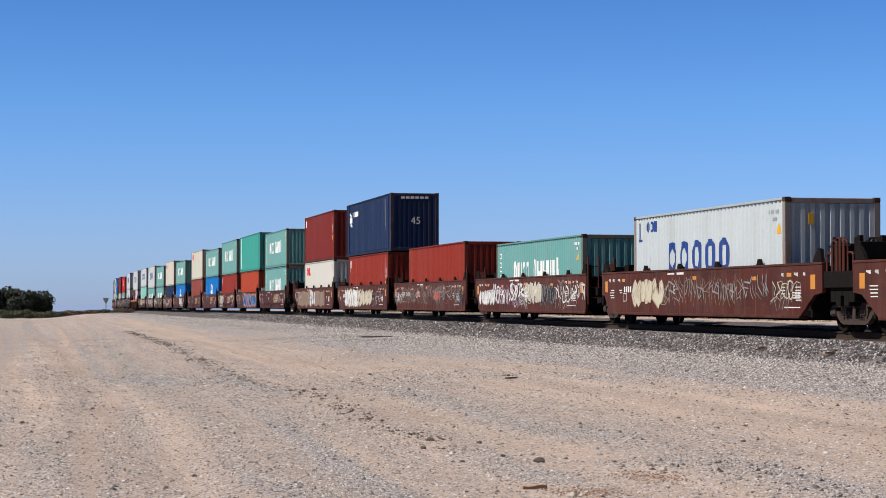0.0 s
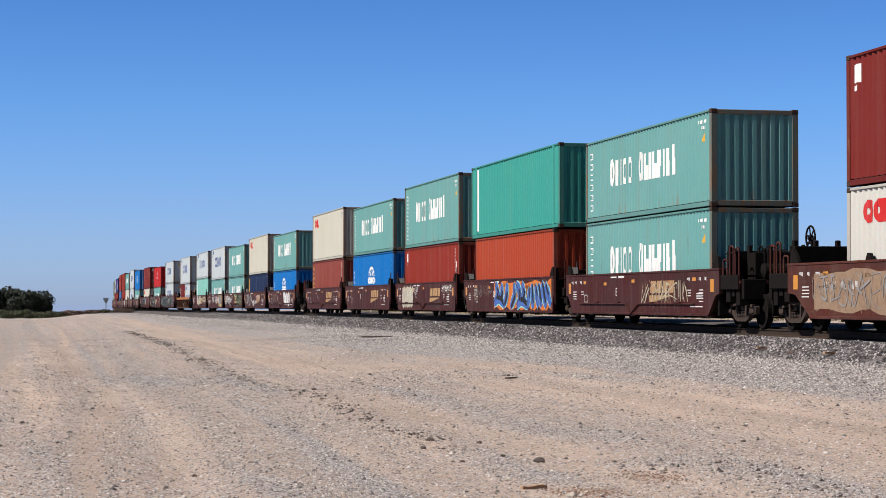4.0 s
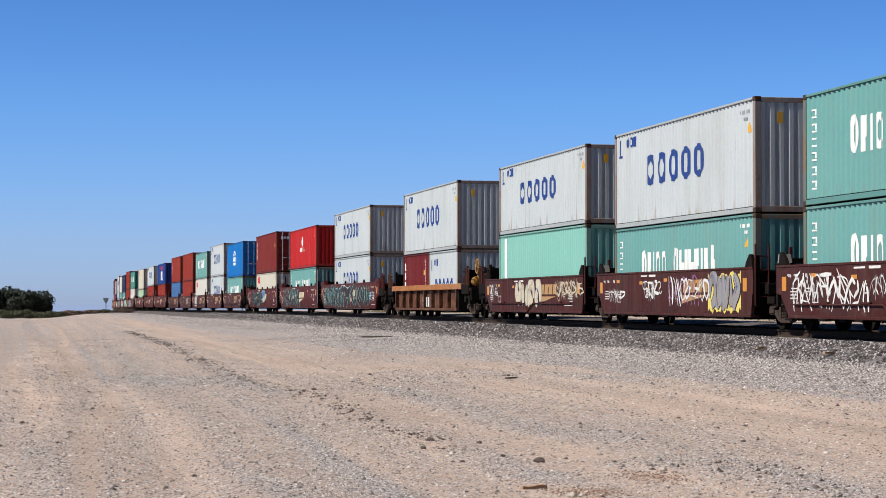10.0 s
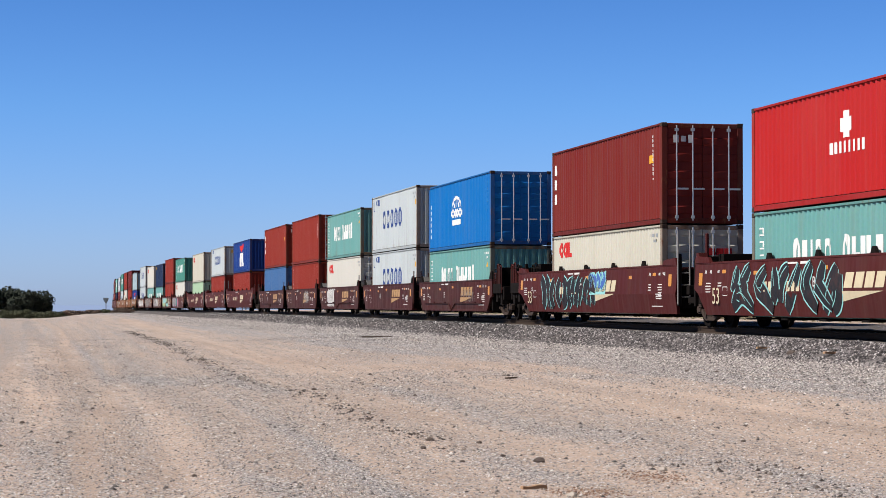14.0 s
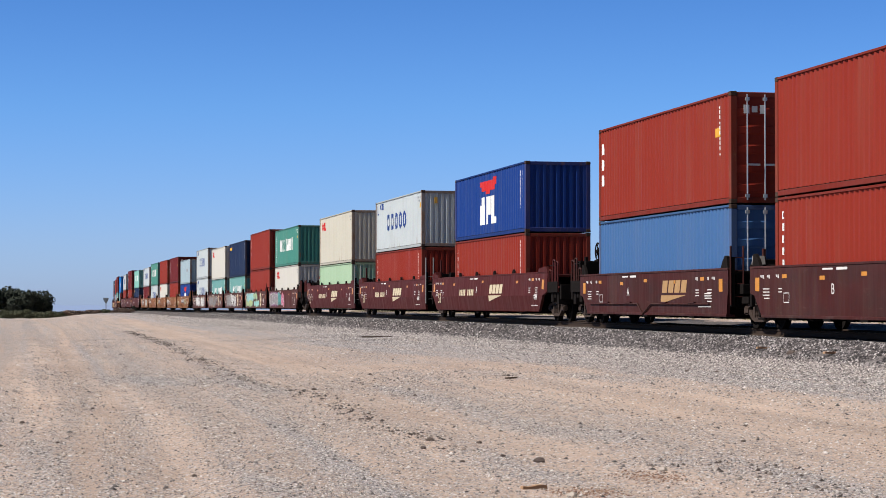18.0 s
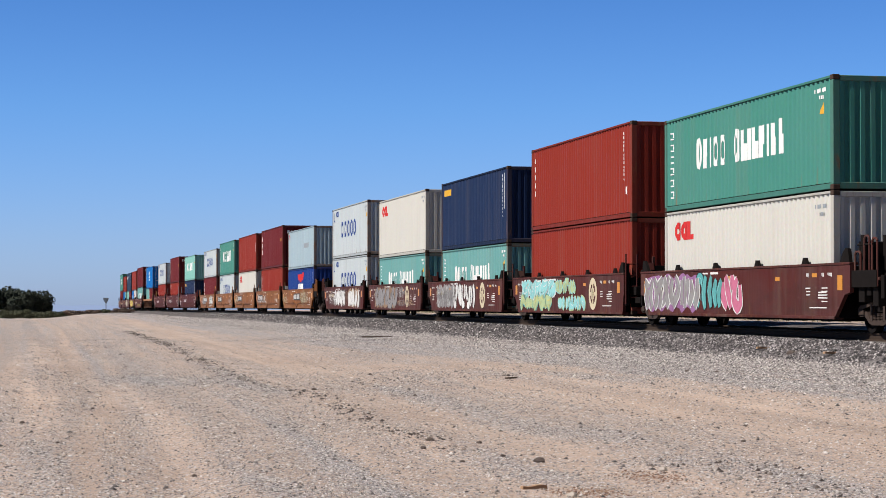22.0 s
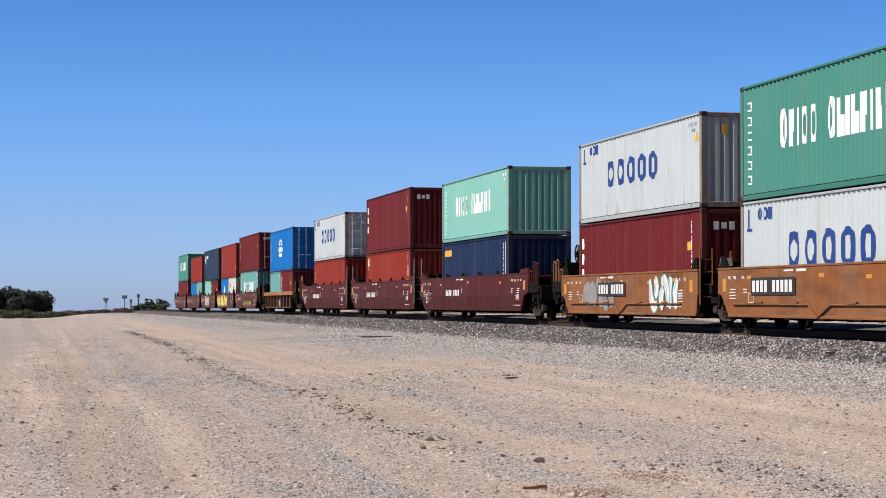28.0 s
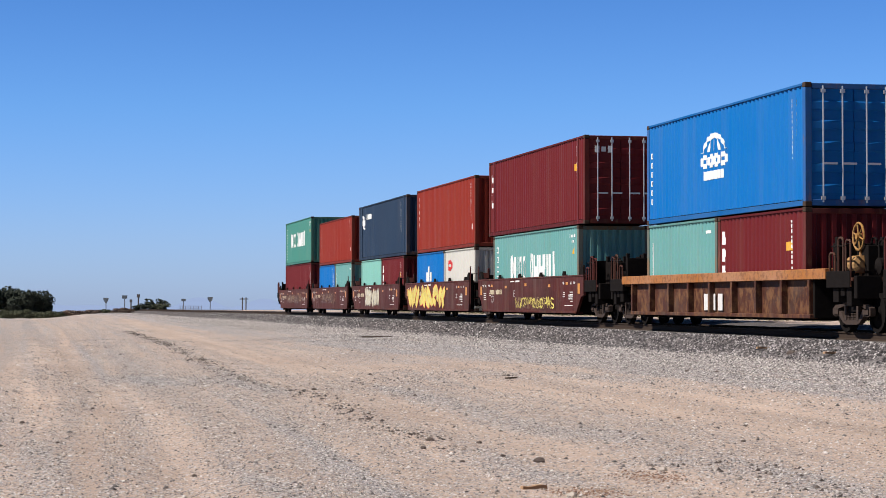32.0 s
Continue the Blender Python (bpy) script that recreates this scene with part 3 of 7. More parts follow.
def markings(style, L, H):
    """Groups of (part, ink, rectangles, label) on a container's side; u runs from its far end."""
    rng = random.Random(len(style) * 7 + int(L * 10))
    out = []
    if style == "five_rings":
        for k in range(5):
            out.append(("letter", "ink_blue", ring_rects(3.15 + k * 1.07, H * 0.40, 0.74, H * 0.31, 0.18), "hollow dark blue letter shape"))
        out.append(("small_mark", "ink_blue", ring_rects(1.15, H * 0.83, 0.28, 0.3, 0.07) + ring_rects(1.5, H * 0.83, 0.28, 0.3, 0.07) + [(1.85, 2.1, H * 0.83, H * 0.83 + 0.3)] + [(0.5, 0.58, H * 0.74, H * 0.93), (0.35, 0.75, H * 0.74, H * 0.74 + 0.07)], ""))
        out.append(("code", "ink_grey", codes(L, H, rng), ""))
        out.append(("warning", "ink_yellow", [(L - 0.62, H * 0.70, H * 0.70 + 0.02, L - 0.47, H * 0.70, H * 0.70 + 0.26), (L - 0.47, H * 0.70, H * 0.70 + 0.26, L - 0.38, H * 0.70, H * 0.70 + 0.02)], ""))
    elif style == "white_blocks":
        u = 2.7
        for w, h in ((0.42, 1), (0.36, 0.92), (0.2, 0.92), (0.42, 0.92), (0.44, 0.92), (-0.5, 0), (0.42, 1), (0.38, 0.92), (0.2, 0.92), (0.38, 0.92), (0.36, 0.92), (0.18, 0.92), (0.38, 0.92), (0.4, 1)):
            r = []
            if w < 0:
                u -= w
                continue
            z = H * 0.40
            hh = H * 0.33 * h
            if w > 0.4:
                r += oval(u, z, w, hh, 0.15)
            elif w > 0.37:
                r += [(u, u + w, z, z + hh * 0.55), (u, u + w * 0.62, z + hh * 0.55, z + hh)]
            elif w > 0.3:
                r += [(u, u + w, z + hh * 0.4, z + hh), (u, u + w * 0.6, z, z + hh * 0.4)]
            else:
                r += [(u, u + w, z, z + hh)]
            u += w + 0.115
            out.append(("letter", "ink_white", r, "bold white letter block"))
        out.append(("column_mark", "ink_white", glyphs(0.42, H * 0.14, H * 0.9, 6, 0.3, rng), ""))
        out.append(("code", "ink_white", codes(L, H, rng), ""))
        out.append(("warning", "ink_yellow", [(L - 0.82, H * 0.68, H * 0.68 + 0.02, L - 0.68, H * 0.68, H * 0.68 + 0.26), (L - 0.68, H * 0.68, H * 0.68 + 0.26, L - 0.60, H * 0.68, H * 0.68 + 0.02)], ""))
    elif style == "red_corner":
        r = ring_rects(0.85, H * 0.72, 0.5, 0.5, 0.17) + ring_rects(1.4, H * 0.72, 0.5, 0.5, 0.17) + [(1.7, 2.2, H * 0.72, H * 0.72 + 0.5), (2.2, 2.42, H * 0.72, H * 0.72 + 0.14)]
        out.append(("lettering", "ink_red", r, "small row of red letter shapes"))
        out.append(("code", "ink_grey", codes(L, H, rng), ""))
    elif style == "eagle":
        out.append(("emblem", "ink_red", [(4.6, 7.4, H * 0.78, H * 0.86), (4.9, 7.2, H * 0.71, H * 0.78), (5.6, 6.4, H * 0.66, H * 0.71), (6.9, 7.5, H * 0.86, H * 0.90)], "red spread-wing emblem"))
        out.append(("lettering", "ink_white", [(4.55, 5.5, H * 0.2, H * 0.34), (4.68, 5.42, H * 0.34, H * 0.50), (4.82, 5.35, H * 0.50, H * 0.62), (5.65, 6.45, H * 0.34, H * 0.62), (5.65, 6.05, H * 0.2, H * 0.34), (6.58, 7.02, H * 0.3, H * 0.62), (6.58, 7.4, H * 0.2, H * 0.3)], "three bold white letter blocks"))
        out.append(("code", "ink_white", [*dashes(L - 1.0, H * 0.35, H * 0.9, 12), *dashes(L - 0.7, H * 0.5, H * 0.9, 5, 0.08)], ""))
    elif style == "globe":
        r = []
        for a0, b0, zz in ((1.02, 0.90, 0.28), (0.52, 0.42, 0.28)):
            for k in range(24):
                x0, x1 = -a0 + 2 * a0 * k / 24, -a0 + 2 * a0 * (k + 1) / 24
                e = [0.76 * math.sqrt(max(0, 1 - (x / a0) ** 2)) for x in (x0, x1)]
                i = [0.64 * math.sqrt(max(0, 1 - (x / b0) ** 2)) if abs(x) < b0 else 0.0 for x in (x0, x1)]
                if max(e) > zz:
                    r.append((5.75 + x0, H * 0.51 + max(zz, i[0]), H * 0.51 + max(zz, e[0]), 5.75 + x1, H * 0.51 + max(zz, i[1]), H * 0.51 + max(zz, e[1])))
        r += [(5.70, 5.80, H * 0.51 + 0.28, H * 0.51 + 0.7)]
        r += ring_rects(4.72, H * 0.46, 0.5, 0.36, 0.13) + ring_rects(5.28, H * 0.46, 0.44, 0.36, 0.13) + ring_rects(5.76, H * 0.46, 0.44, 0.36, 0.13) + ring_rects(6.24, H * 0.46, 0.52, 0.36, 0.13)
        r += [(4.98 + 0.26 * k, 5.17 + 0.26 * k, H * 0.35, H * 0.43) for k in range(6)]
        out.append(("emblem", "ink_white", r, "white globe emblem with letter blocks across it"))
        out.append(("column_mark", "ink_white", glyphs(0.32, H * 0.2, H * 0.75, 6, 0.16, rng), ""))
        out.append(("code", "ink_white", [*dashes(L - 0.95, H * 0.4, H * 0.9, 12), *dashes(L - 0.65, H * 0.5, H * 0.9, 5, 0.08)], ""))
    elif style == "disc":
        out.append(("emblem", "ink_white", [(5.55, 6.15, H * 0.60, H * 0.72), (5.65, 6.05, H * 0.72, H * 0.78), (5.65, 6.05, H * 0.55, H * 0.60)] + [(4.9 + 0.26 * k, 5.08 + 0.26 * k, H * 0.42, H * 0.42 + 0.26) for k in range(8)], "white round emblem over a row of small letter blocks"))
        out.append(("code", "ink_white", [*dashes(L - 1.0, H * 0.4, H * 0.9, 12), *dashes(L - 0.7, H * 0.5, H * 0.9, 5, 0.08)], ""))
    elif style == "three_glyphs":
        r = []
        for k in range(3):
            z = H * (0.72 - 0.17 * k)
            r += [(0.28, 0.42, z, z + 0.34), (0.42, 0.56, z + 0.12 * (k % 2), z + 0.2 + 0.1 * (k % 2))]
        out.append(("column_mark", "ink_white", r, "three white letter blocks in a column"))
        out.append(("code", "ink_white", [*dashes(L - 1.0, H * 0.45, H * 0.92, 10)], ""))
        out.append(("warning", "ink_yellow", [(L - 1.3, L - 0.95, H * 0.62, H * 0.70)], ""))
    elif style == "column":
        out.append(("column_mark", "ink_white", glyphs(0.35, H * 0.42, H * 0.92, 5, 0.2, rng), ""))
        out.append(("code", "ink_white", [*dashes(L - 1.0, H * 0.4, H * 0.92, 12), (L - 0.75, L - 0.62, H * 0.25, H * 0.33)], ""))
    elif style == "stripe":
        out.append(("stripe", "ink_white", [(0.8, 1.15, H * 0.1, H * 0.95)], "tall white lettering stripe"))
    elif style == "flag":
        out.append(("emblem", "ink_white", [(0.35, 0.7, H * 0.78, H * 0.92), (0.35, 0.55, H * 0.72, H * 0.76)], ""))
        out.append(("code", "ink_white", [*dashes(L - 1.0, H * 0.4, H * 0.92, 12), (L - 0.75, L - 0.62, H * 0.55, H * 0.72)], ""))
        out.append(("warning", "ink_yellow", [(L - 0.8, L - 0.55, H * 0.40, H * 0.50)], ""))
    elif style == "yellow_corner":
        out.append(("lettering", "ink_yellow", [(0.5 + 0.278 * k, 0.66 + 0.278 * k, H * 0.80, H * 0.89) for k in range(5)], "small yellow letter blocks"))
        out.append(("code", "ink_white", [*dashes(L - 1.0, H * 0.35, H * 0.92, 12), (L - 0.6, L - 0.52, H * 0.45, H * 0.92)], ""))
    elif style == "sun_corner":
        out.append(("emblem", "ink_white", [(0.95, 1.75, H * 0.64, H * 0.74), (1.1, 1.6, H * 0.58, H * 0.80), (1.0, 1.2, H * 0.78, H * 0.83), (1.5, 1.7, H * 0.56, H * 0.6)] + [(1.95 + 0.3 * k, 2.17 + 0.3 * k, H * 0.74, H * 0.83) for k in range(6)], "small white sun-like emblem and letter blocks"))
        out.append(("code", "ink_white", [*dashes(L - 1.6, H * 0.4, H * 0.92, 12)], ""))
    elif style == "gold_column":
        out.append(("column_mark", "ink_gold", glyphs(0.3, H * 0.3, H * 0.92, 6, 0.3, rng), "gold letter blocks in a column"))
        out.append(("code", "ink_white", [(L - 1.0, L - 0.8, H * 0.6, H * 0.92)], ""))
    elif style == "orange_plate":
        out.append(("plate", "ink_yellow", [(0.15, 0.5, H * 0.2, H * 0.9)], "tall orange lettering plate"))
        out.append(("code", "ink_white", [*dashes(L - 1.0, H * 0.35, H * 0.92, 12), (L - 0.6, L - 0.52, H * 0.45, H * 0.92)], ""))
    elif style == "patch":
        out.append(("patch", "ink_grey", [(7.4, 9.6, H * 0.5, H * 0.62)], "darker overpainted patch"))
        out.append(("emblem", "ink_red", [(0.4, 0.7, H * 0.8, H * 0.92)], ""))
    elif style == "five_rings_small":
        for k in range(5):
            out.append(("letter", "ink_blue", ring_rects(1.15 + k * 0.82, H * 0.2, 0.6, H * 0.34, 0.19), "hollow dark blue letter shape"))
        out.append(("small_mark", "ink_blue", ring_rects(1.1, H * 0.76, 0.28, 0.3, 0.07) + [(0.5, 0.58, H * 0.68, H * 0.87), (1.5, 1.9, H * 0.76, H * 0.76 + 0.3)], ""))
    elif style == "blocks_small":
        for k, w in enumerate((0.24, 0.2, 0.1, 0.24, 0.24, 0, 0.24, 0.2, 0.1, 0.2, 0.2, 0.1, 0.22, 0.24)):
            if w:
                out.append(("letter", "ink_white", [(1.05 + k * 0.31, 1.05 + k * 0.31 + w, H * 0.12, H * 0.44)], "bold white letter block"))
        out.append(("code", "ink_white", [(L - 1.0, L - 0.5, H * 0.85, H * 0.88), (0.4, 0.55, H * 0.4, H * 0.8)], ""))
    elif style == "globe_small":
        out.append(("emblem", "ink_white", ring_rects(1.6, H * 0.3, 2.2, 0.34, 0.12) + [(2.0, 2.3, H * 0.5, H * 0.66), (2.5, 2.8, H * 0.5, H * 0.76), (3.0, 3.3, H * 0.5, H * 0.66)], "white globe emblem"))
    elif style == "red_small":
        out.append(("letter", "ink_red", ring_rects(0.6, H * 0.66, 0.9, 0.45, 0.16), "small red letter shape"))
    elif style == "code":
        out.append(("code", "ink_white", [*dashes(L - 1.0, H * 0.4, H * 0.92, 12), (L - 0.6, L - 0.5, H * 0.5, H * 0.8)], ""))
    return out


def container(colour, style, H, L, end, group="containers on the train"):
    """A freight container; origin at the middle of its base, long side along y, its near end at -y."""
    long45 = L > 13
    ob = new("freight_container")
    feet = "45-foot" if long45 else ("20-foot" if L < 7 else "40-foot")
    what = {"five_rings": "with dark blue letter shapes", "white_blocks": "with bold white letter blocks", "red_corner": "with small red letter shapes", "eagle": "with red and white emblem",
            "globe": "with a white globe emblem", "disc": "with a white round emblem"}.get(style, "with small white markings" if style != "none" else "with plain sides")
    tagged(ob, f"{TALK[colour]} steel {feet} container {what}", "shipping container", group)
    body = paint("paint_" + colour, COLOURS[colour], RUSTY.get(colour, 0.25), 0.5, 0.07 if colour in RUSTY else 0.03)
    frame_paint = paint("frame_" + colour, tuple(c * 0.72 for c in COLOURS[colour]), min(1.05, RUSTY.get(colour, 0.25) * 1.25), 0.6, 0.12, False, 1.2)
    # real rust on the posts; for headers and sills, darkness of shade painted in
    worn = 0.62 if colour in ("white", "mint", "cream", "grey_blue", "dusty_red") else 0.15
    grimy_shaded = paint("grimy_" + colour, tuple(c * (1 - worn) * 0.85 + worn * r for c, r in zip(COLOURS[colour], (0.13, 0.06, 0.034))), 0.4 + worn * 1.5, 0.7, 0.12, True, 1.0)
    hw, hl, post = 1.219, L / 2, 0.17
    inner = L - 2 * post
    shape = wave(inner, *SIDE_WAVE)
    key = ("side", round(L, 2), H)
    if key not in CACHE:
        CACHE[key] = panel_mesh("side_panel", inner, H - 0.235, shape)
    # the far end of the side has the highest y: turn the sheet so that u runs from it
    flip = Matrix(((1, 0, 0, -hw + 0.025), (0, -1, 0, hl - post), (0, 0, 1, 0.17), (0, 0, 0, 1)))
    mk = ("sidef", round(L, 2), H)
    if mk not in CACHE:
        me = CACHE[key].copy()
        me.transform(flip)
        me.flip_normals()
        CACHE[mk] = me
        back = me.copy()
        back.transform(Matrix.Rotation(math.pi, 4, "Z"))
        CACHE[mk + ("b",)] = back
    link("side_panel", CACHE[mk], body, ob)
    link("side_panel", CACHE[mk + ("b",)], body, ob)
    w_in = 2 * hw - 2 * post
    ek = ("end", H)
    if ek not in CACHE:
        es = wave(w_in, *END_WAVE)
        me = panel_mesh("end_panel", w_in, H - 0.30, es)
        me.transform(Matrix(((0, 1, 0, -w_in / 2), (1, 0, 0, 0.012), (0, 0, 1, 0.16), (0, 0, 0, 1))))
        me.flip_normals()
        CACHE[ek] = me
    near_m = Matrix.Translation((0, -hl, 0))
    far_m = Matrix.Translation((0, hl, 0)) @ Matrix.Rotation(math.pi, 4, "Z")
    link("end_panel", CACHE[ek], body, ob, "", far_m if end == "doors" else near_m)
    door_m = near_m if end == "doors" else far_m
    for k in (-1, 1):
        dk = ("door", H, k)
        if dk not in CACHE:
            x0, x1 = (-w_in / 2, -0.008) if k < 0 else (0.008, w_in / 2)
            prof = [(0.03, 0.16)]
            for z in (0.28, 0.78, 1.28, 1.78, 2.24):
                prof += [(0.03, z), (0.008, z + 0.04), (0.008, z + 0.2), (0.03, z + 0.24)]
            prof += [(0.03, H - 0.14), (0.08, H - 0.14), (0.08, 0.16)]
            n = len(prof)
            CACHE[dk] = solid("door", [(x, y, z) for x in (x0, x1) for y, z in prof], [tuple(range(n)), tuple(range(n, 2 * n))] + [(j, (j + 1) % n, n + (j + 1) % n, n + j) for j in range(n)])
        d = link("door", CACHE[dk], body, ob, "", door_m)
        for q in (0.3, 0.78):
            rk = ("rod", H)
            if rk not in CACHE:
                CACHE[rk] = join("lock_rod", [rod_piece((0, 0, 0.1), (0, 0, H - 0.08), 0.02), box_piece(-0.05, 0.05, -0.03, 0.03, 0.16, 0.24), box_piece(-0.05, 0.05, -0.03, 0.03, H - 0.24, H - 0.16), box_piece(0.0, 0.34, -0.03, 0.0, 0.98, 1.03)])
            link("lock_rod", CACHE[rk], ROD, d, "grey steel lock rod with handle", Matrix.Translation((k * q - 0.0, -0.02, 0)))
    rk = ("roof", round(L, 2), H)
    if rk not in CACHE:
        pcs = [box_piece(-hw + 0.07, hw - 0.07, -hl + 0.1, hl - 0.1, H - 0.05, H - 0.022)]
        pcs += [box_piece(-hw + 0.2, hw - 0.2, -hl + 0.4 + k * 0.6, -hl + 0.65 + k * 0.6, H - 0.022, H - 0.004) for k in range(int((L - 0.8) / 0.6))]
        CACHE[rk] = join("roof", pcs)
        CACHE[rk + ("f",)] = join("floor", [box_piece(-hw + 0.05, hw - 0.05, -hl + 0.05, hl - 0.05, 0.12, 0.16)])
    link("roof", CACHE[rk], body, ob)
    link("floor", CACHE[rk + ("f",)], DARK, ob, "dark steel floor")
    for x in (-1, 1):
        sx = x * hw
        put_box("top_rail", frame_paint, ob, min(sx, sx - x * 0.06), max(sx, sx - x * 0.06), -hl + post, hl - post, H - 0.075, H - 0.012)
        put_box("bottom_rail", frame_paint, ob, min(sx, sx - x * 0.05), max(sx, sx - x * 0.05), -hl + post, hl - post, 0.02, 0.145)
        for y in (-1, 1):
            yy = y * hl
            put_box("corner_post", grimy_shaded, ob, min(sx, sx - x * 0.17), max(sx, sx - x * 0.17), min(yy, yy - y * 0.17), max(yy, yy - y * 0.17), 0.118, H - 0.118)
            for z in (0, H - 0.118):
                put_box("corner_casting", RUST, ob, min(sx * 1.003, sx - x * 0.165), max(sx * 1.003, sx - x * 0.165), min(yy * 1.0005, yy - y * 0.178), max(yy * 1.0005, yy - y * 0.178), z, z + 0.118, "rusty corner casting")
            if long45:
                yq = y * 6.096
                put_box("stacking_post", body, ob, min(sx * 1.004, sx - x * 0.1), max(sx * 1.004, sx - x * 0.1), min(yq, yq - y * 0.16), max(yq, yq - y * 0.16), 0.02, H - 0.02)
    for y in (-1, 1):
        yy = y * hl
        # header and sill take the darkened post paint: their shade is in the colour
        put_box("header", grimy_shaded, ob, -hw + 0.17, hw - 0.17, min(yy, yy - y * 0.08), max(yy, yy - y * 0.08), H - 0.15, H - 0.02)
        put_box("sill", grimy_shaded, ob, -hw + 0.17, hw - 0.17, min(yy, yy - y * 0.08), max(yy, yy - y * 0.08), 0.02, 0.17)
    if style == "three_glyphs" and L > 7:
        for k, x in enumerate((-0.80, -0.58, -0.36)):
            me, m = box("letter", -0.075, 0.075, -0.004, 0.004, -0.11, 0.11 - 0.06 * (k == 1), 0.001)
            link("letter", me, ink("ink_white"), ob, "white letter block on the end", Matrix.Translation((x, -hl - (0.022 if end == "doors" else -0.008), H * 0.84)))
    elif style == "red_corner":
        for k, x in enumerate((0.25, 0.5, 0.75)):
            me, m = box("letter", -0.11, 0.11, -0.004, 0.004, -0.1, 0.1, 0.001)
            link("letter", me, ink("ink_red"), ob, "red letter block on the end", Matrix.Translation((x, -hl + 0.008 - (0.03 if end == "doors" else 0), H * 0.70)))
    elif style == "five_rings" and end != "doors":
        me, m = box("plate", -0.07, 0.07, -0.004, 0.004, -0.14, 0.14, 0.001)
        link("plate", me, ink("ink_yellow"), ob, "yellow height plate", Matrix.Translation((-0.55, -hl + 0.008, H * 0.82)))
    elif style == "sun_corner":
        link("number", text_mesh("45", 0.5), ink("ink_white"), ob, "white number painted on the end", Matrix.Translation((0.05, -hl + 0.004, H * 0.52)) @ Matrix.Rotation(math.pi / 2, 4, "Z"))
        for k in range(6):
            me, m = box("letter", -0.09, 0.09, -0.004, 0.004, -0.06, 0.06, 0.001)
            link("letter", me, ink("ink_white"), ob, "white letter block on the end", Matrix.Translation((-0.6 + 0.24 * k, -hl + 0.008, H * 0.92)))
    for nth, (name, colour_name, rects, label) in enumerate(markings(style, L, H)):
        mkey = ("mark", style, nth, round(L, 2), H)
        if mkey not in CACHE:
            rects = [(r[0] - post, r[1] - 0.17, r[2] - 0.17, r[3] - post, r[4] - 0.17, r[5] - 0.17) if len(r) == 6 else (max(0.0, r[0] - post), min(inner, r[1] - post), r[2] - 0.17, min(r[3] - 0.17, H - 0.31)) for r in rects if r[0] - post < inner]
            me = mark_mesh(name, rects, shape)
            me.transform(flip)
            CACHE[mkey] = me
        mark = link(name, CACHE[mkey], ink(colour_name), ob, label)
        if name in ("code", "column_mark", "small_mark") or len(rects) > 12:
            tagged(mark, kind="stuff")
    return ob

# ---- well cars ----
CAR_PAINT = {
    "oxide": ((0.058, 0.0094, 0.008), 0.3), "oxide_new": ((0.068, 0.0088, 0.0080), 0.1), "oxide_old": ((0.082, 0.0140, 0.0105), 0.7), "rust_red": ((0.0818, 0.0156, 0.00799), 0.45),
    "yellow": ((0.25, 0.0818, 0.0156), 1.0), "rust_brown": ((0.070, 0.019, 0.009), 1.25),
}
CAR_TALK = {"oxide": "brown-red", "oxide_new": "clean dark maroon", "oxide_old": "weathered brown", "rust_red": "rusty red-brown", "yellow": "dirty yellow-orange", "rust_brown": "rust-brown open-ribbed"}
IRON = plain("grimy_iron_and_shade", (0.010, 0.008, 0.0075), 0.9, 0.0, 0.5, 7, 0.05)
CAST = plain("dusty_cast_steel", (0.042, 0.027, 0.021), 0.85, 0.0, 0.5, 7)
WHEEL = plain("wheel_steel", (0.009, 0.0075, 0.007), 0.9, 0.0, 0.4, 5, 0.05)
TREAD = plain("bright_wheel_tread", (0.35, 0.34, 0.33), 0.35, 0.9, 0.2, 5)
GALV = plain("pale_bar", (0.27, 0.255, 0.24), 0.55, 0.4, 0.3, 9)
TAN_LOGO = plain("tan_paint", (0.357, 0.212, 0.0935), 0.6, 0, 0.3, 4)
CREAM_LOGO = plain("cream_paint", (0.527, 0.451, 0.306), 0.6, 0, 0.25, 4)
AMBER = plain("amber_reflector", (0.50, 0.20, 0.014), 0.35, 0, 0.2, 9)
STENCIL = plain("stencil_white", (0.595, 0.578, 0.561), 0.7, 0, 0.2, 9)
BLACK = plain("black_paint", (0.025, 0.025, 0.025), 0.6)
XF = 1.469                      # outer face of a car's side
WHEEL_R = 0.44


def wheel_mesh():
    if "wheel" not in CACHE:
        r = WHEEL_R
        CACHE["wheel"] = join("wheelset", [
            lathe_piece([(-0.86, 0.09), (-0.86, 0.16), (-0.82, 0.18), (-0.80, r - 0.09), (-0.845, r - 0.08), (-0.845, r), (-0.735, r + 0.004), (-0.715, r + 0.026), (-0.70, r + 0.026), (-0.70, r - 0.1), (-0.74, 0.2), (-0.70, 0.12), (0.70, 0.12), (0.74, 0.2), (0.70, r - 0.1), (0.70, r + 0.026), (0.715, r + 0.026), (0.735, r + 0.004), (0.845, r), (0.845, r - 0.08), (0.80, r - 0.09), (0.82, 0.18), (0.86, 0.16), (0.86, 0.09)], (0, 0, 0), 24),
            rod_piece((-1.08, 0, 0), (1.08, 0, 0), 0.085, 12)])
        CACHE["bolts"] = join("axle_cap", [box_piece(-1.12, -1.08, 0.045 * math.cos(a) - 0.012, 0.045 * math.cos(a) + 0.012, 0.045 * math.sin(a) - 0.012, 0.045 * math.sin(a) + 0.012) for a in (0.5, 2.6, 4.7)])
    return CACHE["wheel"]


WHEELSETS = []


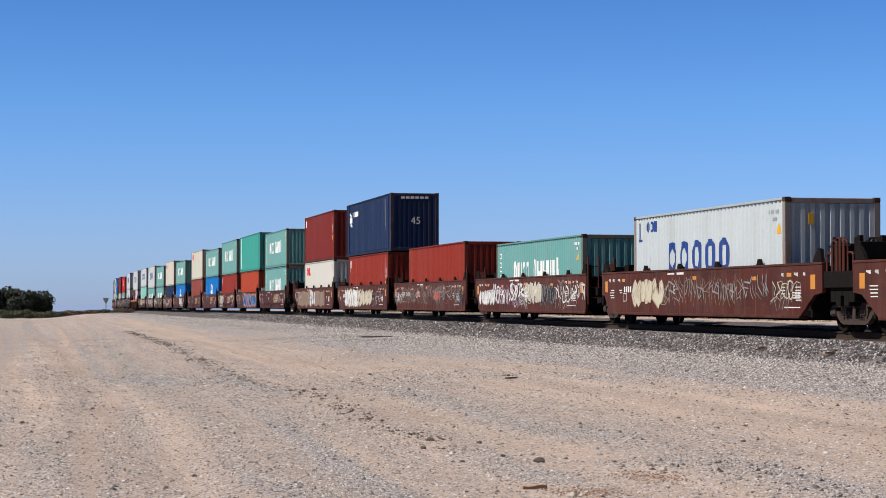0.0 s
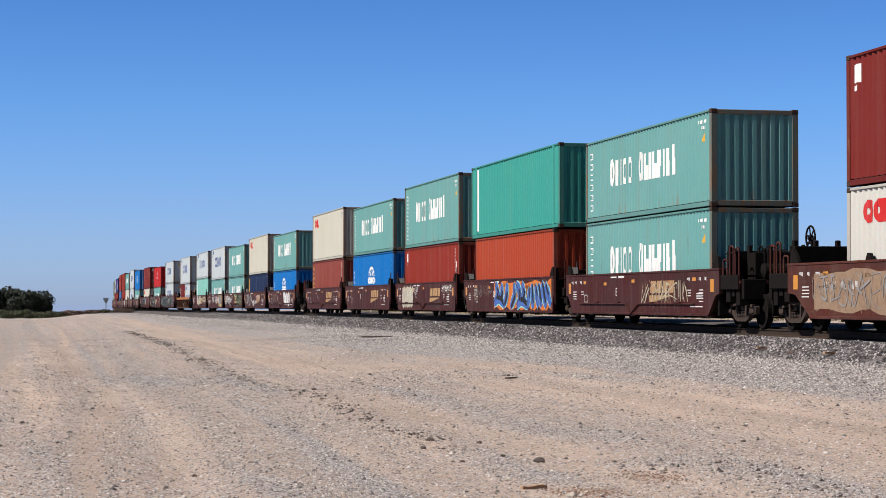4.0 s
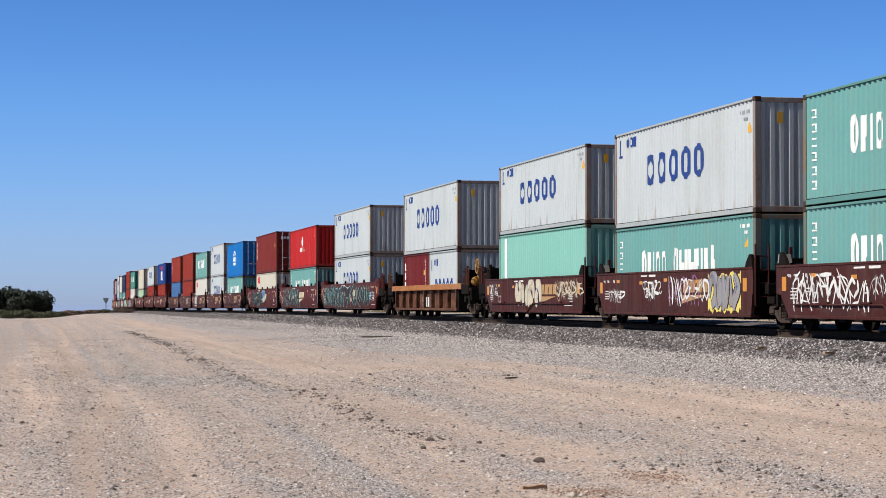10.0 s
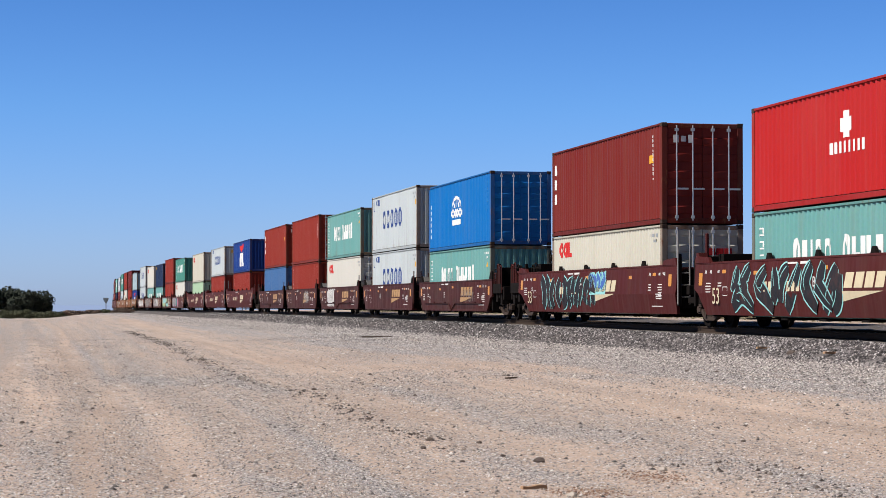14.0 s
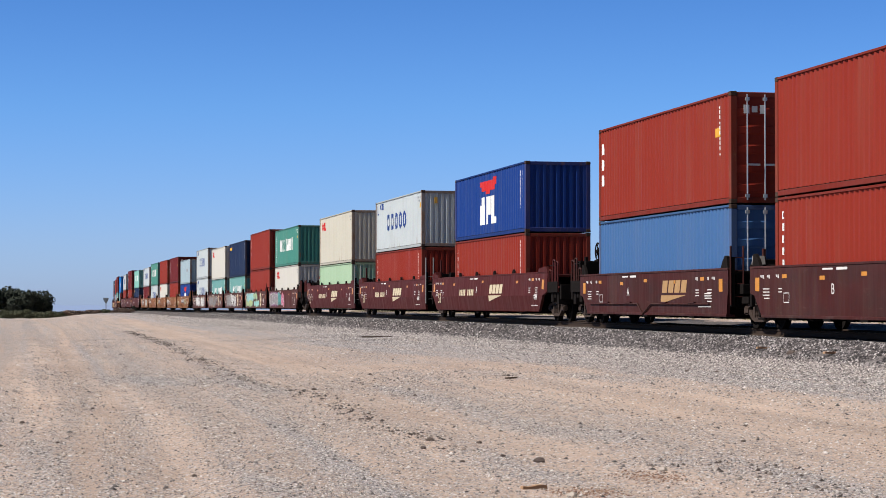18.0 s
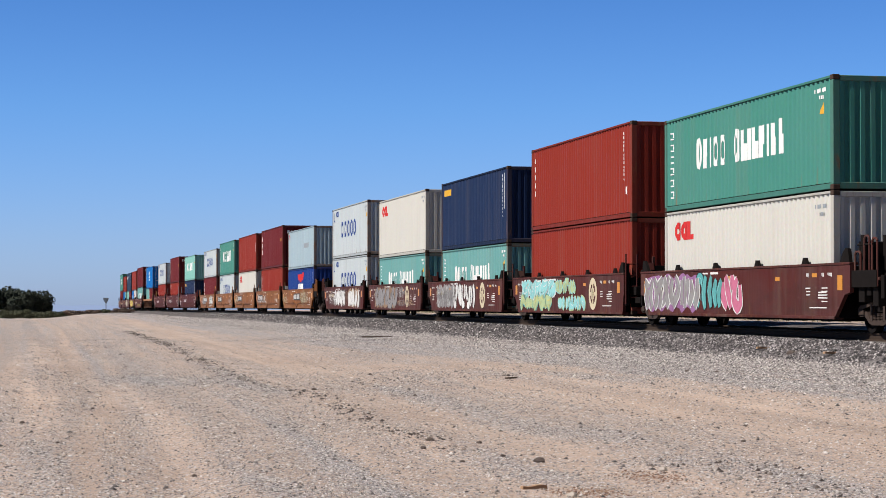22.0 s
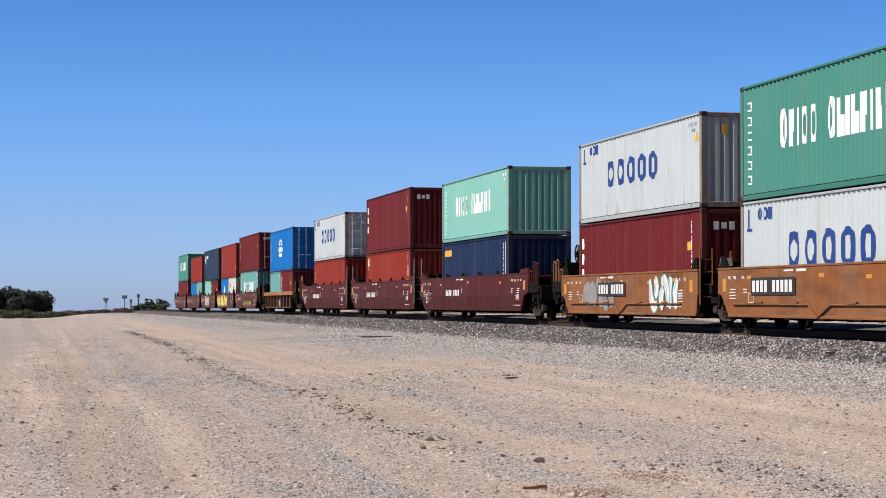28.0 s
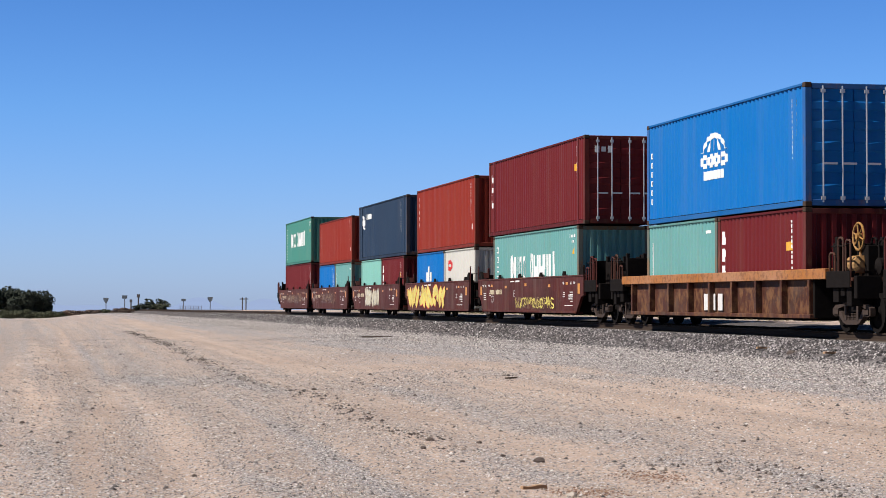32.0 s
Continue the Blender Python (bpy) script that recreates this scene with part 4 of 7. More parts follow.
def truck(parent, y, metal):
    """A two-axle truck under the car: side frames, bolster, springs and wheelsets."""
    if "truck_side" not in CACHE:
        bars = [prism([(-1.12, 0.60), (-1.12, 0.40), (-0.98, 0.36), (-0.74, 0.38), (-0.50, 0.20), (-0.32, 0.14), (0.32, 0.14), (0.50, 0.20), (0.74, 0.38), (0.98, 0.36), (1.12, 0.40), (1.12, 0.60), (1.0, 0.58), (0.80, 0.52), (0.62, 0.50), (0.42, 0.26), (-0.42, 0.26), (-0.62, 0.50), (-0.80, 0.52), (-1.0, 0.58)], -0.06, 0.06),
                prism([(-1.12, 0.58), (-0.95, 0.68), (-0.62, 0.70), (-0.40, 0.80), (0.40, 0.80), (0.62, 0.70), (0.95, 0.68), (1.12, 0.58), (0.9, 0.56), (0.4, 0.66), (-0.4, 0.66), (-0.9, 0.56)], -0.06, 0.06),
                box_piece(-0.06, 0.06, -0.42, -0.30, 0.24, 0.68), box_piece(-0.06, 0.06, 0.30, 0.42, 0.24, 0.68), box_piece(-0.09, 0.09, -1.05, -0.73, 0.42, 0.56), box_piece(-0.09, 0.09, 0.73, 1.05, 0.42, 0.56)]
        CACHE["truck_side"] = join("side_frame", [([(p[0], p[1] * 0.92, 0.06 + 0.8 * p[2]) for p in v], f) for v, f in bars])
        CACHE["truck_bolster"] = join("bolster", [box_piece(-1.05, 1.05, -0.22, 0.22, 0.46, 0.62), box_piece(-0.35, 0.35, -0.3, 0.3, 0.6, 0.72)])
        coils = []
        for yy in (-0.19, 0.0, 0.19):
            for k in range(5):
                coils.append(rod_piece((0, yy, 0.27 + k * 0.034), (0, yy, 0.29 + k * 0.034), 0.07, 8))
        CACHE["spring"] = join("spring_nest", coils)
    tr = link("truck", CACHE["truck_bolster"], metal, parent, "grimy two-axle railway truck", Matrix.Translation((0, y, 0)))
    for x in (-1.02, 1.02):
        link("side_frame", CACHE["truck_side"], CAST, tr, "", Matrix.Translation((x, 0, 0)))
        link("spring_nest", CACHE["spring"], CAST, tr, "", Matrix.Translation((x, 0, 0)))
    for yy in (-0.84, 0.84):
        w = link("wheelset", wheel_mesh(), WHEEL, tr, "", Matrix.Translation((0, yy, WHEEL_R)))
        WHEELSETS.append((w, parent, y + yy))
    return tr


CREASE, LEAN_UP, LEAN_DOWN = 0.89, 0.06, 0.15


def side_x(car, z):
    """How far out a car's side lies at that height: pressed sides bulge at the crease."""
    if not car.get("pressed"):
        return XF
    return XF - (LEAN_UP * (z - CREASE) if z > CREASE else LEAN_DOWN * (CREASE - z)) + 0.003


def flat_rects(name, rects, material, parent, label="", lift=0.004):
    """Paint on the flat side of a car: (y0, y1, z0, z1[, lean]) seen from the near side."""
    pcs = []
    for r in rects:
        y0, y1, z0, z1 = r[:4]
        k = r[4] if len(r) > 4 else 0.0
        xa, xb = -side_x(parent, z0) - lift, -side_x(parent, z1) - lift
        pcs.append(([(xa, y0, z0), (xa, y1, z0), (xb, y1 + k * (z1 - z0), z1), (xb, y0 + k * (z1 - z0), z1)], [(0, 1, 2, 3)]))
    return link(name, join(name, pcs), material, parent, label)


def ribbon(points, w, blunt=False):
    """A brush stroke of width w along points in the plane (y, z)."""
    vs, n = [], len(points)
    for k, (y, z) in enumerate(points):
        a, b = points[max(0, k - 1)], points[min(n - 1, k + 1)]
        d = Vector((b[0] - a[0], b[1] - a[1]))
        d = d.normalized() if d.length > 1e-6 else Vector((1, 0))
        ww = w * ((0.6 + 0.5 * math.sin(math.pi * k / (n - 1))) if blunt else 0.6 if k in (0, n - 1) else 1.0) / 2
        vs += [(y - d.y * ww, z + d.x * ww), (y + d.y * ww, z - d.x * ww)]
    return vs, [(2 * k, 2 * k + 1, 2 * k + 3, 2 * k + 2) for k in range(n - 1)]


def curve_pts(ctrl, steps=5):
    out = []
    n = len(ctrl)
    for k in range(n - 1):
        p0, p1, p2, p3 = (ctrl[max(0, min(n - 1, k + j))] for j in (-1, 0, 1, 2))
        for i in range(steps):
            t = i / steps
            out.append(tuple(0.5 * (2 * b + (c - a) * t + (2 * a - 5 * b + 4 * c - d) * t * t + (3 * b - a - 3 * c + d) * t ** 3) for a, b, c, d in zip(p0, p1, p2, p3)))
    out.append(ctrl[-1])
    return out


SPRAY = {"white": (0.612, 0.612, 0.595), "cream": (0.468, 0.425, 0.323), "cyan": (0.238, 0.527, 0.527), "black": (0.012, 0.0135, 0.018), "grey": (0.238, 0.23, 0.23), "tan": (0.255, 0.17, 0.111), "blue": (0.051, 0.119, 0.357),
         "orange": (0.51, 0.136, 0.0255), "yellow": (0.595, 0.493, 0.128), "lime": (0.36, 0.45, 0.24), "pink": (0.468, 0.136, 0.221), "green": (0.187, 0.442, 0.187), "red": (0.468, 0.0595, 0.0425), "teal": (0.085, 0.306, 0.306), "purple": (0.255, 0.119, 0.255)}


def spray(c):
    """Sun-worn spray paint that lets the dirty car show through in patches."""
    name = "spray_" + c
    if name not in MATS:
        m, nt, b = node_mat(name)
        co = nt.nodes.new("ShaderNodeTexCoord").outputs["Object"]
        n = tex(nt, "ShaderNodeTexNoise", 2.4, co, Detail=8.0, Roughness=0.75)
        f = tex(nt, "ShaderNodeTexNoise", 13.0, co, Detail=4.0, Roughness=0.7)
        col = mix(nt, ramp(nt, n.outputs["Fac"], [(0.50, grey(0)), (0.76, grey(0.6))]), dimmed(SPRAY[c]), (0.07, 0.028, 0.022))
        col = mix(nt, ramp(nt, f.outputs["Fac"], [(0.55, grey(0)), (0.78, grey(0.35))]), col, (0.07, 0.028, 0.022))
        nt.links.new(col, b.inputs["Base Color"])
        b.inputs["Roughness"].default_value = 0.75
        b.inputs["Specular IOR Level"].default_value = 0.2
        MATS[name] = m
    return MATS[name]


# bent shapes for spray paint in a box of -1 to 1 by 0 to 1: zigzags, hooks, arches, forks, arrows; no letters
BENTS = [[[(-0.8, 0), (-0.75, 1), (0.1, 0.35), (0.75, 0.95), (0.8, 0.05)]], [[(-0.9, 0), (-0.1, 1), (0.4, 0.7)], [(0.0, 0.85), (0.85, 0)], [(-0.7, 0.3), (0.95, 0.42)]],
         [[(0.7, 0.8), (-0.3, 1), (-0.85, 0.5), (-0.4, 0.02), (0.75, 0.2), (0.3, 0.45)]], [[(-0.75, 0), (-0.7, 1)], [(0.85, 1), (-0.5, 0.55), (0.8, 0.3), (0.2, 0)]],
         [[(0.75, 0.95), (-0.5, 1), (-0.6, 0.62), (0.65, 0.45), (0.55, 0.03), (-0.8, 0.1)]], [[(-0.75, 0.05), (-0.8, 0.95), (0.55, 0.85), (0.5, 0.5), (-0.3, 0.45)], [(0.0, 0.4), (0.85, 0.0)]],
         [[(-0.85, 1), (-0.55, 0.1), (0.1, 0.0), (0.6, 0.2), (0.75, 1)], [(0.0, 0.2), (0.05, 0.75)]], [[(-0.8, 0.95), (0.85, 0.9)], [(0.1, 0.9), (-0.2, 0.0), (-0.8, 0.25)], [(-0.5, 0.5), (0.6, 0.45)]]]
# upright fat lobes that lean, cross and curl
FATS = [[[(-0.5, 0), (-0.66, 0.5), (-0.3, 1)], [(0.5, 0.05), (0.3, 0.5), (0.62, 0.95)]], [[(-0.6, 0.95), (-0.15, 0.5), (-0.55, 0.0)], [(0.1, 0), (0.55, 0.45), (0.25, 1)]],
        [[(-0.7, 0.1), (0, 0.38), (0.7, 0.05)], [(-0.4, 1), (-0.1, 0.7), (-0.35, 0.3)], [(0.4, 1), (0.55, 0.6), (0.2, 0.35)]], [[(-0.6, 0.0), (-0.1, 0.55), (0.3, 1)], [(0.05, 0.0), (0.5, 0.3), (0.7, 0.8)]],
        [[(0, 1), (-0.5, 0.65), (0, 0.3), (0.3, 0)], [(0.6, 1), (0.7, 0.5), (0.4, 0.15)]], [[(-0.7, 1), (-0.65, 0.4), (-0.2, 0.05), (0.4, 0.1)], [(0.1, 0.35), (0.4, 0.7), (0.1, 1)]],
        [[(-0.65, 0.9), (-0.2, 0.1)], [(-0.1, 1), (0.2, 0.0)], [(0.5, 0.95), (0.65, 0.1)]], [[(-0.5, 0.3), (-0.55, 0.8), (0.0, 0.95), (0.45, 0.7), (0.3, 0.3), (-0.15, 0.1)], [(0.6, 0.0), (0.7, 0.4)]]]


def bents(rng, y0, y1, z0, z1, n, shapes=BENTS, loose=1.0):
    """A row of n bent shapes between y0 and y1; for each the lists of points in the plane of the side."""
    step, out = (y1 - y0) / n, []
    lean = rng.uniform(-0.08, 0.12)
    for k in range(n):
        c, a = y0 + (k + 0.5) * step, abs(step) * (0.44 if loose > 0.5 else 0.40)
        lo, hi = z0 + (z1 - z0) * rng.uniform(0, 0.1), z1 - (z1 - z0) * rng.uniform(0, 0.1)
        flip, over, turn = rng.choice((-1, 1)), rng.random() < 0.5, rng.uniform(-0.9, 0.9) * loose
        cell = []
        for st in rng.choice(shapes):
            pts = []
            for u, v in st:
                v = 1 - v if over else v
                u, v = flip * u + turn * (v - 0.5) * 1.6, v - turn * flip * u * 0.25
                pts.append((c + 1.65 * a * (u + loose * rng.uniform(-0.25, 0.25)) + lean * v, lo + (hi - lo) * min(1, max(0, v + loose * rng.uniform(-0.12, 0.12)))))
            cell.append(curve_pts(pts, 4) if rng.random() < 0.6 else [q for p, r in zip(pts, pts[1:]) for q in (p, ((p[0] + r[0]) / 2, (p[1] + r[1]) / 2))] + [pts[-1]])
        out.append(cell)
    return out


def flat_list(cells):
    return [st for cell in cells for st in cell]


def spray_layer(parent, strokes, width, col, lift, z0, z1, label, blunt=False):
    """strokes: lists of points, or (lift, points) where each shape has a height of its own."""
    pcs = []
    for j, pts in enumerate(strokes):
        more = 0.0
        if isinstance(pts[0], float):
            more, pts = pts
        v, f = ribbon(pts, width, blunt)
        v = [(y, min(max(z, z0), z1)) for y, z in v]
        pcs.append(([(-side_x(parent, z) - lift - more - 0.0004 * (j % 9), y, z) for y, z in v], f))
    tagged(link("graffiti", join("graffiti", pcs), spray(col), parent, label), kind="stuff")


def spray_patch(parent, y0, y1, z0, z1, col, rng, lift=0.004):
    """A rolled or sprayed ground of one colour with an uneven outline."""
    n, pcs = 26, []
    edge = [(y0 + (y1 - y0) * k / n, z0 + rng.uniform(0, 0.10) + 0.05 * math.sin(k * 1.3), z1 - rng.uniform(0, 0.10) - 0.05 * math.sin(k * 0.9)) for k in range(n + 1)]
    for (ya, a, b), (yb, c, d) in zip(edge, edge[1:]):
        mid = CREASE
        for lo, hi, lo2, hi2 in ((a, min(b, mid), c, min(d, mid)), (mid, b, mid, d)):
            if hi > lo and hi2 > lo2:
                pcs.append(([(-side_x(parent, q) - lift, y, q) for y, q in ((ya, lo), (yb, lo2), (yb, hi2), (ya, hi))], [(0, 1, 2, 3)]))
    tagged(link("graffiti", join("graffiti", pcs), spray(col), parent, f"{col} sprayed ground patch"), kind="stuff")


def graffiti(parent, y0, y1, z0, z1, colours, seed, fat=0.16, count=None, ground=None):
    """Worn spray paint on a car's side: rows of bent shapes in several colours, outlined where they are fat."""
    rng = random.Random(seed)
    w, h = abs(y1 - y0), z1 - z0
    lo, hi = 0.345, z1 + 0.03
    if ground:
        spray_patch(parent, y0, y1, z0, z1, ground, rng)
    if fat <= 0.11:
        # quick tags: thin lines, some over one another
        q, strokes = 0.0, []
        while q < w:
            wide = min(rng.uniform(0.5, 1.5), w - q + 0.2)
            a, b = z0 + h * rng.uniform(0, 0.4), z1 - h * rng.uniform(0, 0.25)
            ya = y0 + (y1 - y0) * q / w
            strokes += flat_list(bents(rng, ya, ya + (wide if y1 > y0 else -wide), a, b, max(1, round(wide / rng.uniform(0.25, 0.6))), BENTS if rng.random() < 0.6 else FATS, 0.9))
            q += wide * rng.uniform(0.75, 1.1)
        for r in range(3):
            if strokes[r::3]:
                spray_layer(parent, strokes[r::3], fat * (0.35, 0.6, 1.0)[r], colours[0], 0.010 + 0.004 * r, lo, hi, f"worn {colours[0]} sprayed tags")
        if len(colours) > 1:
            spray_layer(parent, flat_list(bents(rng, y0, y0 + (y1 - y0) * 0.8, z0, z1, max(2, round(w / (0.8 * h))), FATS, 0.8)), fat * 0.5, colours[1], 0.006, lo, hi, f"faded {colours[1]} sprayed tags")
        return
    n = count or max(2, round(w / (0.62 * h)))
    cells = bents(rng, y0, y1, z0 + 0.06, z1 - 0.06, n, FATS, 0.3)
    width = min(0.44, max(0.15, 0.40 * w / n))
    rim = 0.10 if width > 0.2 else 0.075
    strokes = [(0.007 * (k % 2), st) for k, cell in enumerate(cells) for st in cell]
    spray_layer(parent, strokes, width + rim, colours[1], 0.006, lo, hi, f"{colours[1]} sprayed outline shapes", True)
    spray_layer(parent, strokes, width, colours[0], 0.0095, lo, hi, f"{colours[0]} sprayed fat shapes", True)
    third = colours[2] if len(colours) > 2 else colours[1]
    inner = [(0.007 * (k % 2), [(y + width * 0.22, z + width * 0.1) for y, z in st[: max(3, len(st) * 2 // 3)]]) for k, cell in enumerate(cells) for st in cell]
    spray_layer(parent, inner, 0.028, third, 0.013, lo, hi, f"thin {third} sprayed lines")
    if len(colours) > 3:
        spray_layer(parent, [(0.007 * (k % 2), [(y - width * 0.2, z) for y, z in st[len(st) // 3:]]) for k, cell in enumerate(cells) for st in cell], width * 0.45, colours[3], 0.0115, lo, hi, f"{colours[3]} sprayed strokes")


def text_mesh(s, size):
    key = ("text", s, size)
    if key not in CACHE:
        cu = bpy.data.curves.new("figure", "FONT")
        cu.body, cu.size, cu.align_x, cu.align_y = s, size, "CENTER", "CENTER"
        cu.extrude = 0.002
        tmp = bpy.data.objects.new("figure", cu)
        me = bpy.data.meshes.new_from_object(tmp)
        bpy.data.objects.remove(tmp)
        me.transform(Matrix(((0, 0, -1, 0), (-1, 0, 0, 0), (0, 1, 0, 0), (0, 0, 0, 1))))
        CACHE[key] = me
    return CACHE[key]


def side_text(parent, s, size, y, z, material, label):
    link("number", text_mesh(s, size), material, parent, label, Matrix.Translation((-XF - 0.006, y, z)))


def well_car(kind, y0, y1, near_end, far_end, letter, rng):
    """A well car unit; origin on the rails under the middle of its container, near end at -y. y0, y1: ends of the sides."""
    oldest = kind in ("oxide_old", "rust_red")
    colour, rust = CAR_PAINT[kind]
    body = paint("car_" + kind, colour, rust, 0.6, 0.12 if kind == "oxide_new" else 0.24, True, 2.2 if kind == "rust_brown" else 0.22, 0.2 if kind == "oxide_new" else 0.55)
    ob = new("well_car")
    tagged(ob, f"{CAR_TALK[kind]} railway well car carrying containers on the track", "railway car", "well cars of the train")
    long53 = kind == "oxide_new"
    if long53:
        ob["pressed"] = 1
    ribbed = kind == "rust_brown"
    top = 1.66 if long53 else (1.42 if ribbed else 1.49)
    if kind == "rust_red":
        top = 1.52
    low = 0.33
    rail_paint = body
    c0 = (1.35 if long53 or kind == "rust_red" else 0.85) if near_end else 0.12
    c1 = (1.35 if long53 or kind == "rust_red" else 0.85) if far_end else 0.78
    for x in (-1, 1):
        a, b = (x * XF, x * (XF - 0.09))
        if ribbed:
            put_box("side_plate", body, ob, min(x * (XF - 0.16), x * (XF - 0.2)), max(x * (XF - 0.16), x * (XF - 0.2)), y0 + 0.9, y1 - 0.9, low, top - 0.22)
            chord = paint("car_chord", (0.38, 0.14, 0.03), 1.5, 0.65, 0.3, False, 3.0)
            put_box("top_chord", chord, ob, min(a, x * (XF - 0.22)), max(a, x * (XF - 0.22)), y0, y1, top - 0.24, top, "dirty yellow top chord")
            put_box("bottom_sill", body, ob, min(a, x * (XF - 0.2)), max(a, x * (XF - 0.2)), y0 + 0.9, y1 - 0.9, low - 0.04, low + 0.06)
            n = 9
            for k in range(n):
                yy = y0 + 1.0 + (y1 - y0 - 2.0) * k / (n - 1)
                put_box("side_post", body, ob, min(a, x * (XF - 0.16)), max(a, x * (XF - 0.16)), yy - 0.06, yy + 0.06, low + 0.06, top - 0.24)
            continue
        cut = 0.62 if long53 else 0.5
        out = [(y0 + c0, low), (y1 - c1, low), (y1 - c1 * 0.35, low + cut), (y1, low + cut + 0.05), (y1, top), (y0, top), (y0, low + cut + 0.05), (y0 + c0 * 0.35, low + cut)]
        if long53:
            # pressed side: a crease at half height, the lower half drawn in
            zm = CREASE
            lower = [(y0 + c0, low), (y1 - c1, low), (y1 - c1 * 0.4, zm), (y0 + c0 * 0.4, zm)]
            upper = [(y0 + c0 * 0.4, zm), (y1 - c1 * 0.4, zm), (y1, zm + 0.12), (y1, top), (y0, top), (y0, zm + 0.12)]
            for o, k in ((lower, LEAN_DOWN), (upper, -LEAN_UP)):
                v, f = prism(o, a, b)
                v = [(p[0] - x * (k * (zm - p[2])), p[1], p[2]) for p in v]
                link("side_plate", solid("side_plate", v, f), body, ob)
        else:
            v, f = prism(out, a, b)
            link("side_plate", solid("side_plate", v, f), body, ob)
        # raised guide plates at both ends of the top
        for ye, d in ((y0, 1), (y1, -1)):
            if long53:
                o = [(ye, top + 0.03), (ye + d * 1.25, top + 0.03), (ye + d * 1.1, top + 0.17), (ye + d * 0.1, top + 0.22)]
            else:
                o = [(ye + d * 0.08, top + 0.03), (ye + d * 0.62, top + 0.03), (ye + d * 0.5, top + 0.2), (ye + d * 0.3, top + 0.36), (ye + d * 0.16, top + 0.34)]
            v, f = prism(o, x * (XF - 0.02), x * (XF - 0.10))
            link("end_guide", solid("end_guide", v, f), body if long53 else IRON, ob)
        edge = x * (XF - 0.035) if long53 else a * 1.012
        put_box("top_chord", body, ob, min(edge, x * (XF - 0.2)), max(edge, x * (XF - 0.2)), y0, y1, top - 0.012, top + 0.045)
        if not long53:
            put_box("bottom_sill", body, ob, min(a * 1.015, x * (XF - 0.22)), max(a * 1.015, x * (XF - 0.22)), y0 + c0, y1 - c1, low - 0.045, low + 0.03)
        if kind in ("oxide", "yellow"):
            if "pipes" + kind not in CACHE:
                zz = low + 0.28
                CACHE["pipes" + kind] = join("brake_rod", [rod_piece((0, -5.6, zz), (0, -0.6, zz), 0.022), rod_piece((0, -0.6, zz), (0, 0.2, zz - 0.3), 0.022), rod_piece((0, 0.2, zz - 0.3), (0, 0.7, zz), 0.022), rod_piece((0, 0.7, zz), (0, 5.7, zz), 0.022)] + [box_piece(-0.03, 0.03, q - 0.25, q + 0.25, zz + 0.02, zz + 0.06) for q in (-4.2, -1.8, 1.6, 3.9)])
            if letter in ("A", "C", "E") or kind == "yellow":
                link("brake_rod", CACHE["pipes" + kind], body, ob, "", Matrix.Translation((x * (XF + 0.035), (y0 + y1) / 2, 0)))
            for k in range(7):
                q = y0 + 0.8 + (y1 - y0 - 1.6) * k / 6
                put_box("foot_bracket", IRON, ob, min(x * (XF - 0.05), x * (XF + 0.02)), max(x * (XF - 0.05), x * (XF + 0.02)), q - 0.22, q + 0.22, low - 0.09, low - 0.046)
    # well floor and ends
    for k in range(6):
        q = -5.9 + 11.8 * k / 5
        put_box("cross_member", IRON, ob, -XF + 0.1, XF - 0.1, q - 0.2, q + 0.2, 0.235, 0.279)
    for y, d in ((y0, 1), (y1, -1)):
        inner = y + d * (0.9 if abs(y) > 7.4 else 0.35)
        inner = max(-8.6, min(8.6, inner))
        # bulkhead blackened instead of body paint: shade between the cars put into colour
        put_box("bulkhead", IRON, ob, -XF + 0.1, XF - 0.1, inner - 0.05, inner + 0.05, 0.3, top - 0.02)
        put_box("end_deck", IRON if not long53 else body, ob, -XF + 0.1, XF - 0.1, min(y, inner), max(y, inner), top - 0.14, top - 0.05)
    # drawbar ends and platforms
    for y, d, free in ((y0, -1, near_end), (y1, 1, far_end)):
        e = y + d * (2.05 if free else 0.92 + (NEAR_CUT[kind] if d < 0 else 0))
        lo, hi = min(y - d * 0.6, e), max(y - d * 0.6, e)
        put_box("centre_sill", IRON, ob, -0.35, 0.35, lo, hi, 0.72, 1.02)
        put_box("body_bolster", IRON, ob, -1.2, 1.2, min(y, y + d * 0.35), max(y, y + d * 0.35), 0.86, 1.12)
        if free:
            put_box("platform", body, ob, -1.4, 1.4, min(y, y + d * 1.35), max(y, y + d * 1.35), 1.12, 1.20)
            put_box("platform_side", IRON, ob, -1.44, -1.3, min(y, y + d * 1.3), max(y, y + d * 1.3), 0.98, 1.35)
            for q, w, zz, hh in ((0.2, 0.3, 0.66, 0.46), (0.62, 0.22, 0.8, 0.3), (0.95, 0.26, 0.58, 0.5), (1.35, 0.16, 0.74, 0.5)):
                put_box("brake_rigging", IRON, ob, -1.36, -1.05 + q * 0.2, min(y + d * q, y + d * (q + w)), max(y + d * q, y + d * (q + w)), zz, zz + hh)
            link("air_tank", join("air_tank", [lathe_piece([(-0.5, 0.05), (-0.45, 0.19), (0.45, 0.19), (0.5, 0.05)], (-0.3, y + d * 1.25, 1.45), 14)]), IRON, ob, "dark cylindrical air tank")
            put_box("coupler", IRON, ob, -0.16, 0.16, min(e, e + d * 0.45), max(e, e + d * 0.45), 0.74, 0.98)
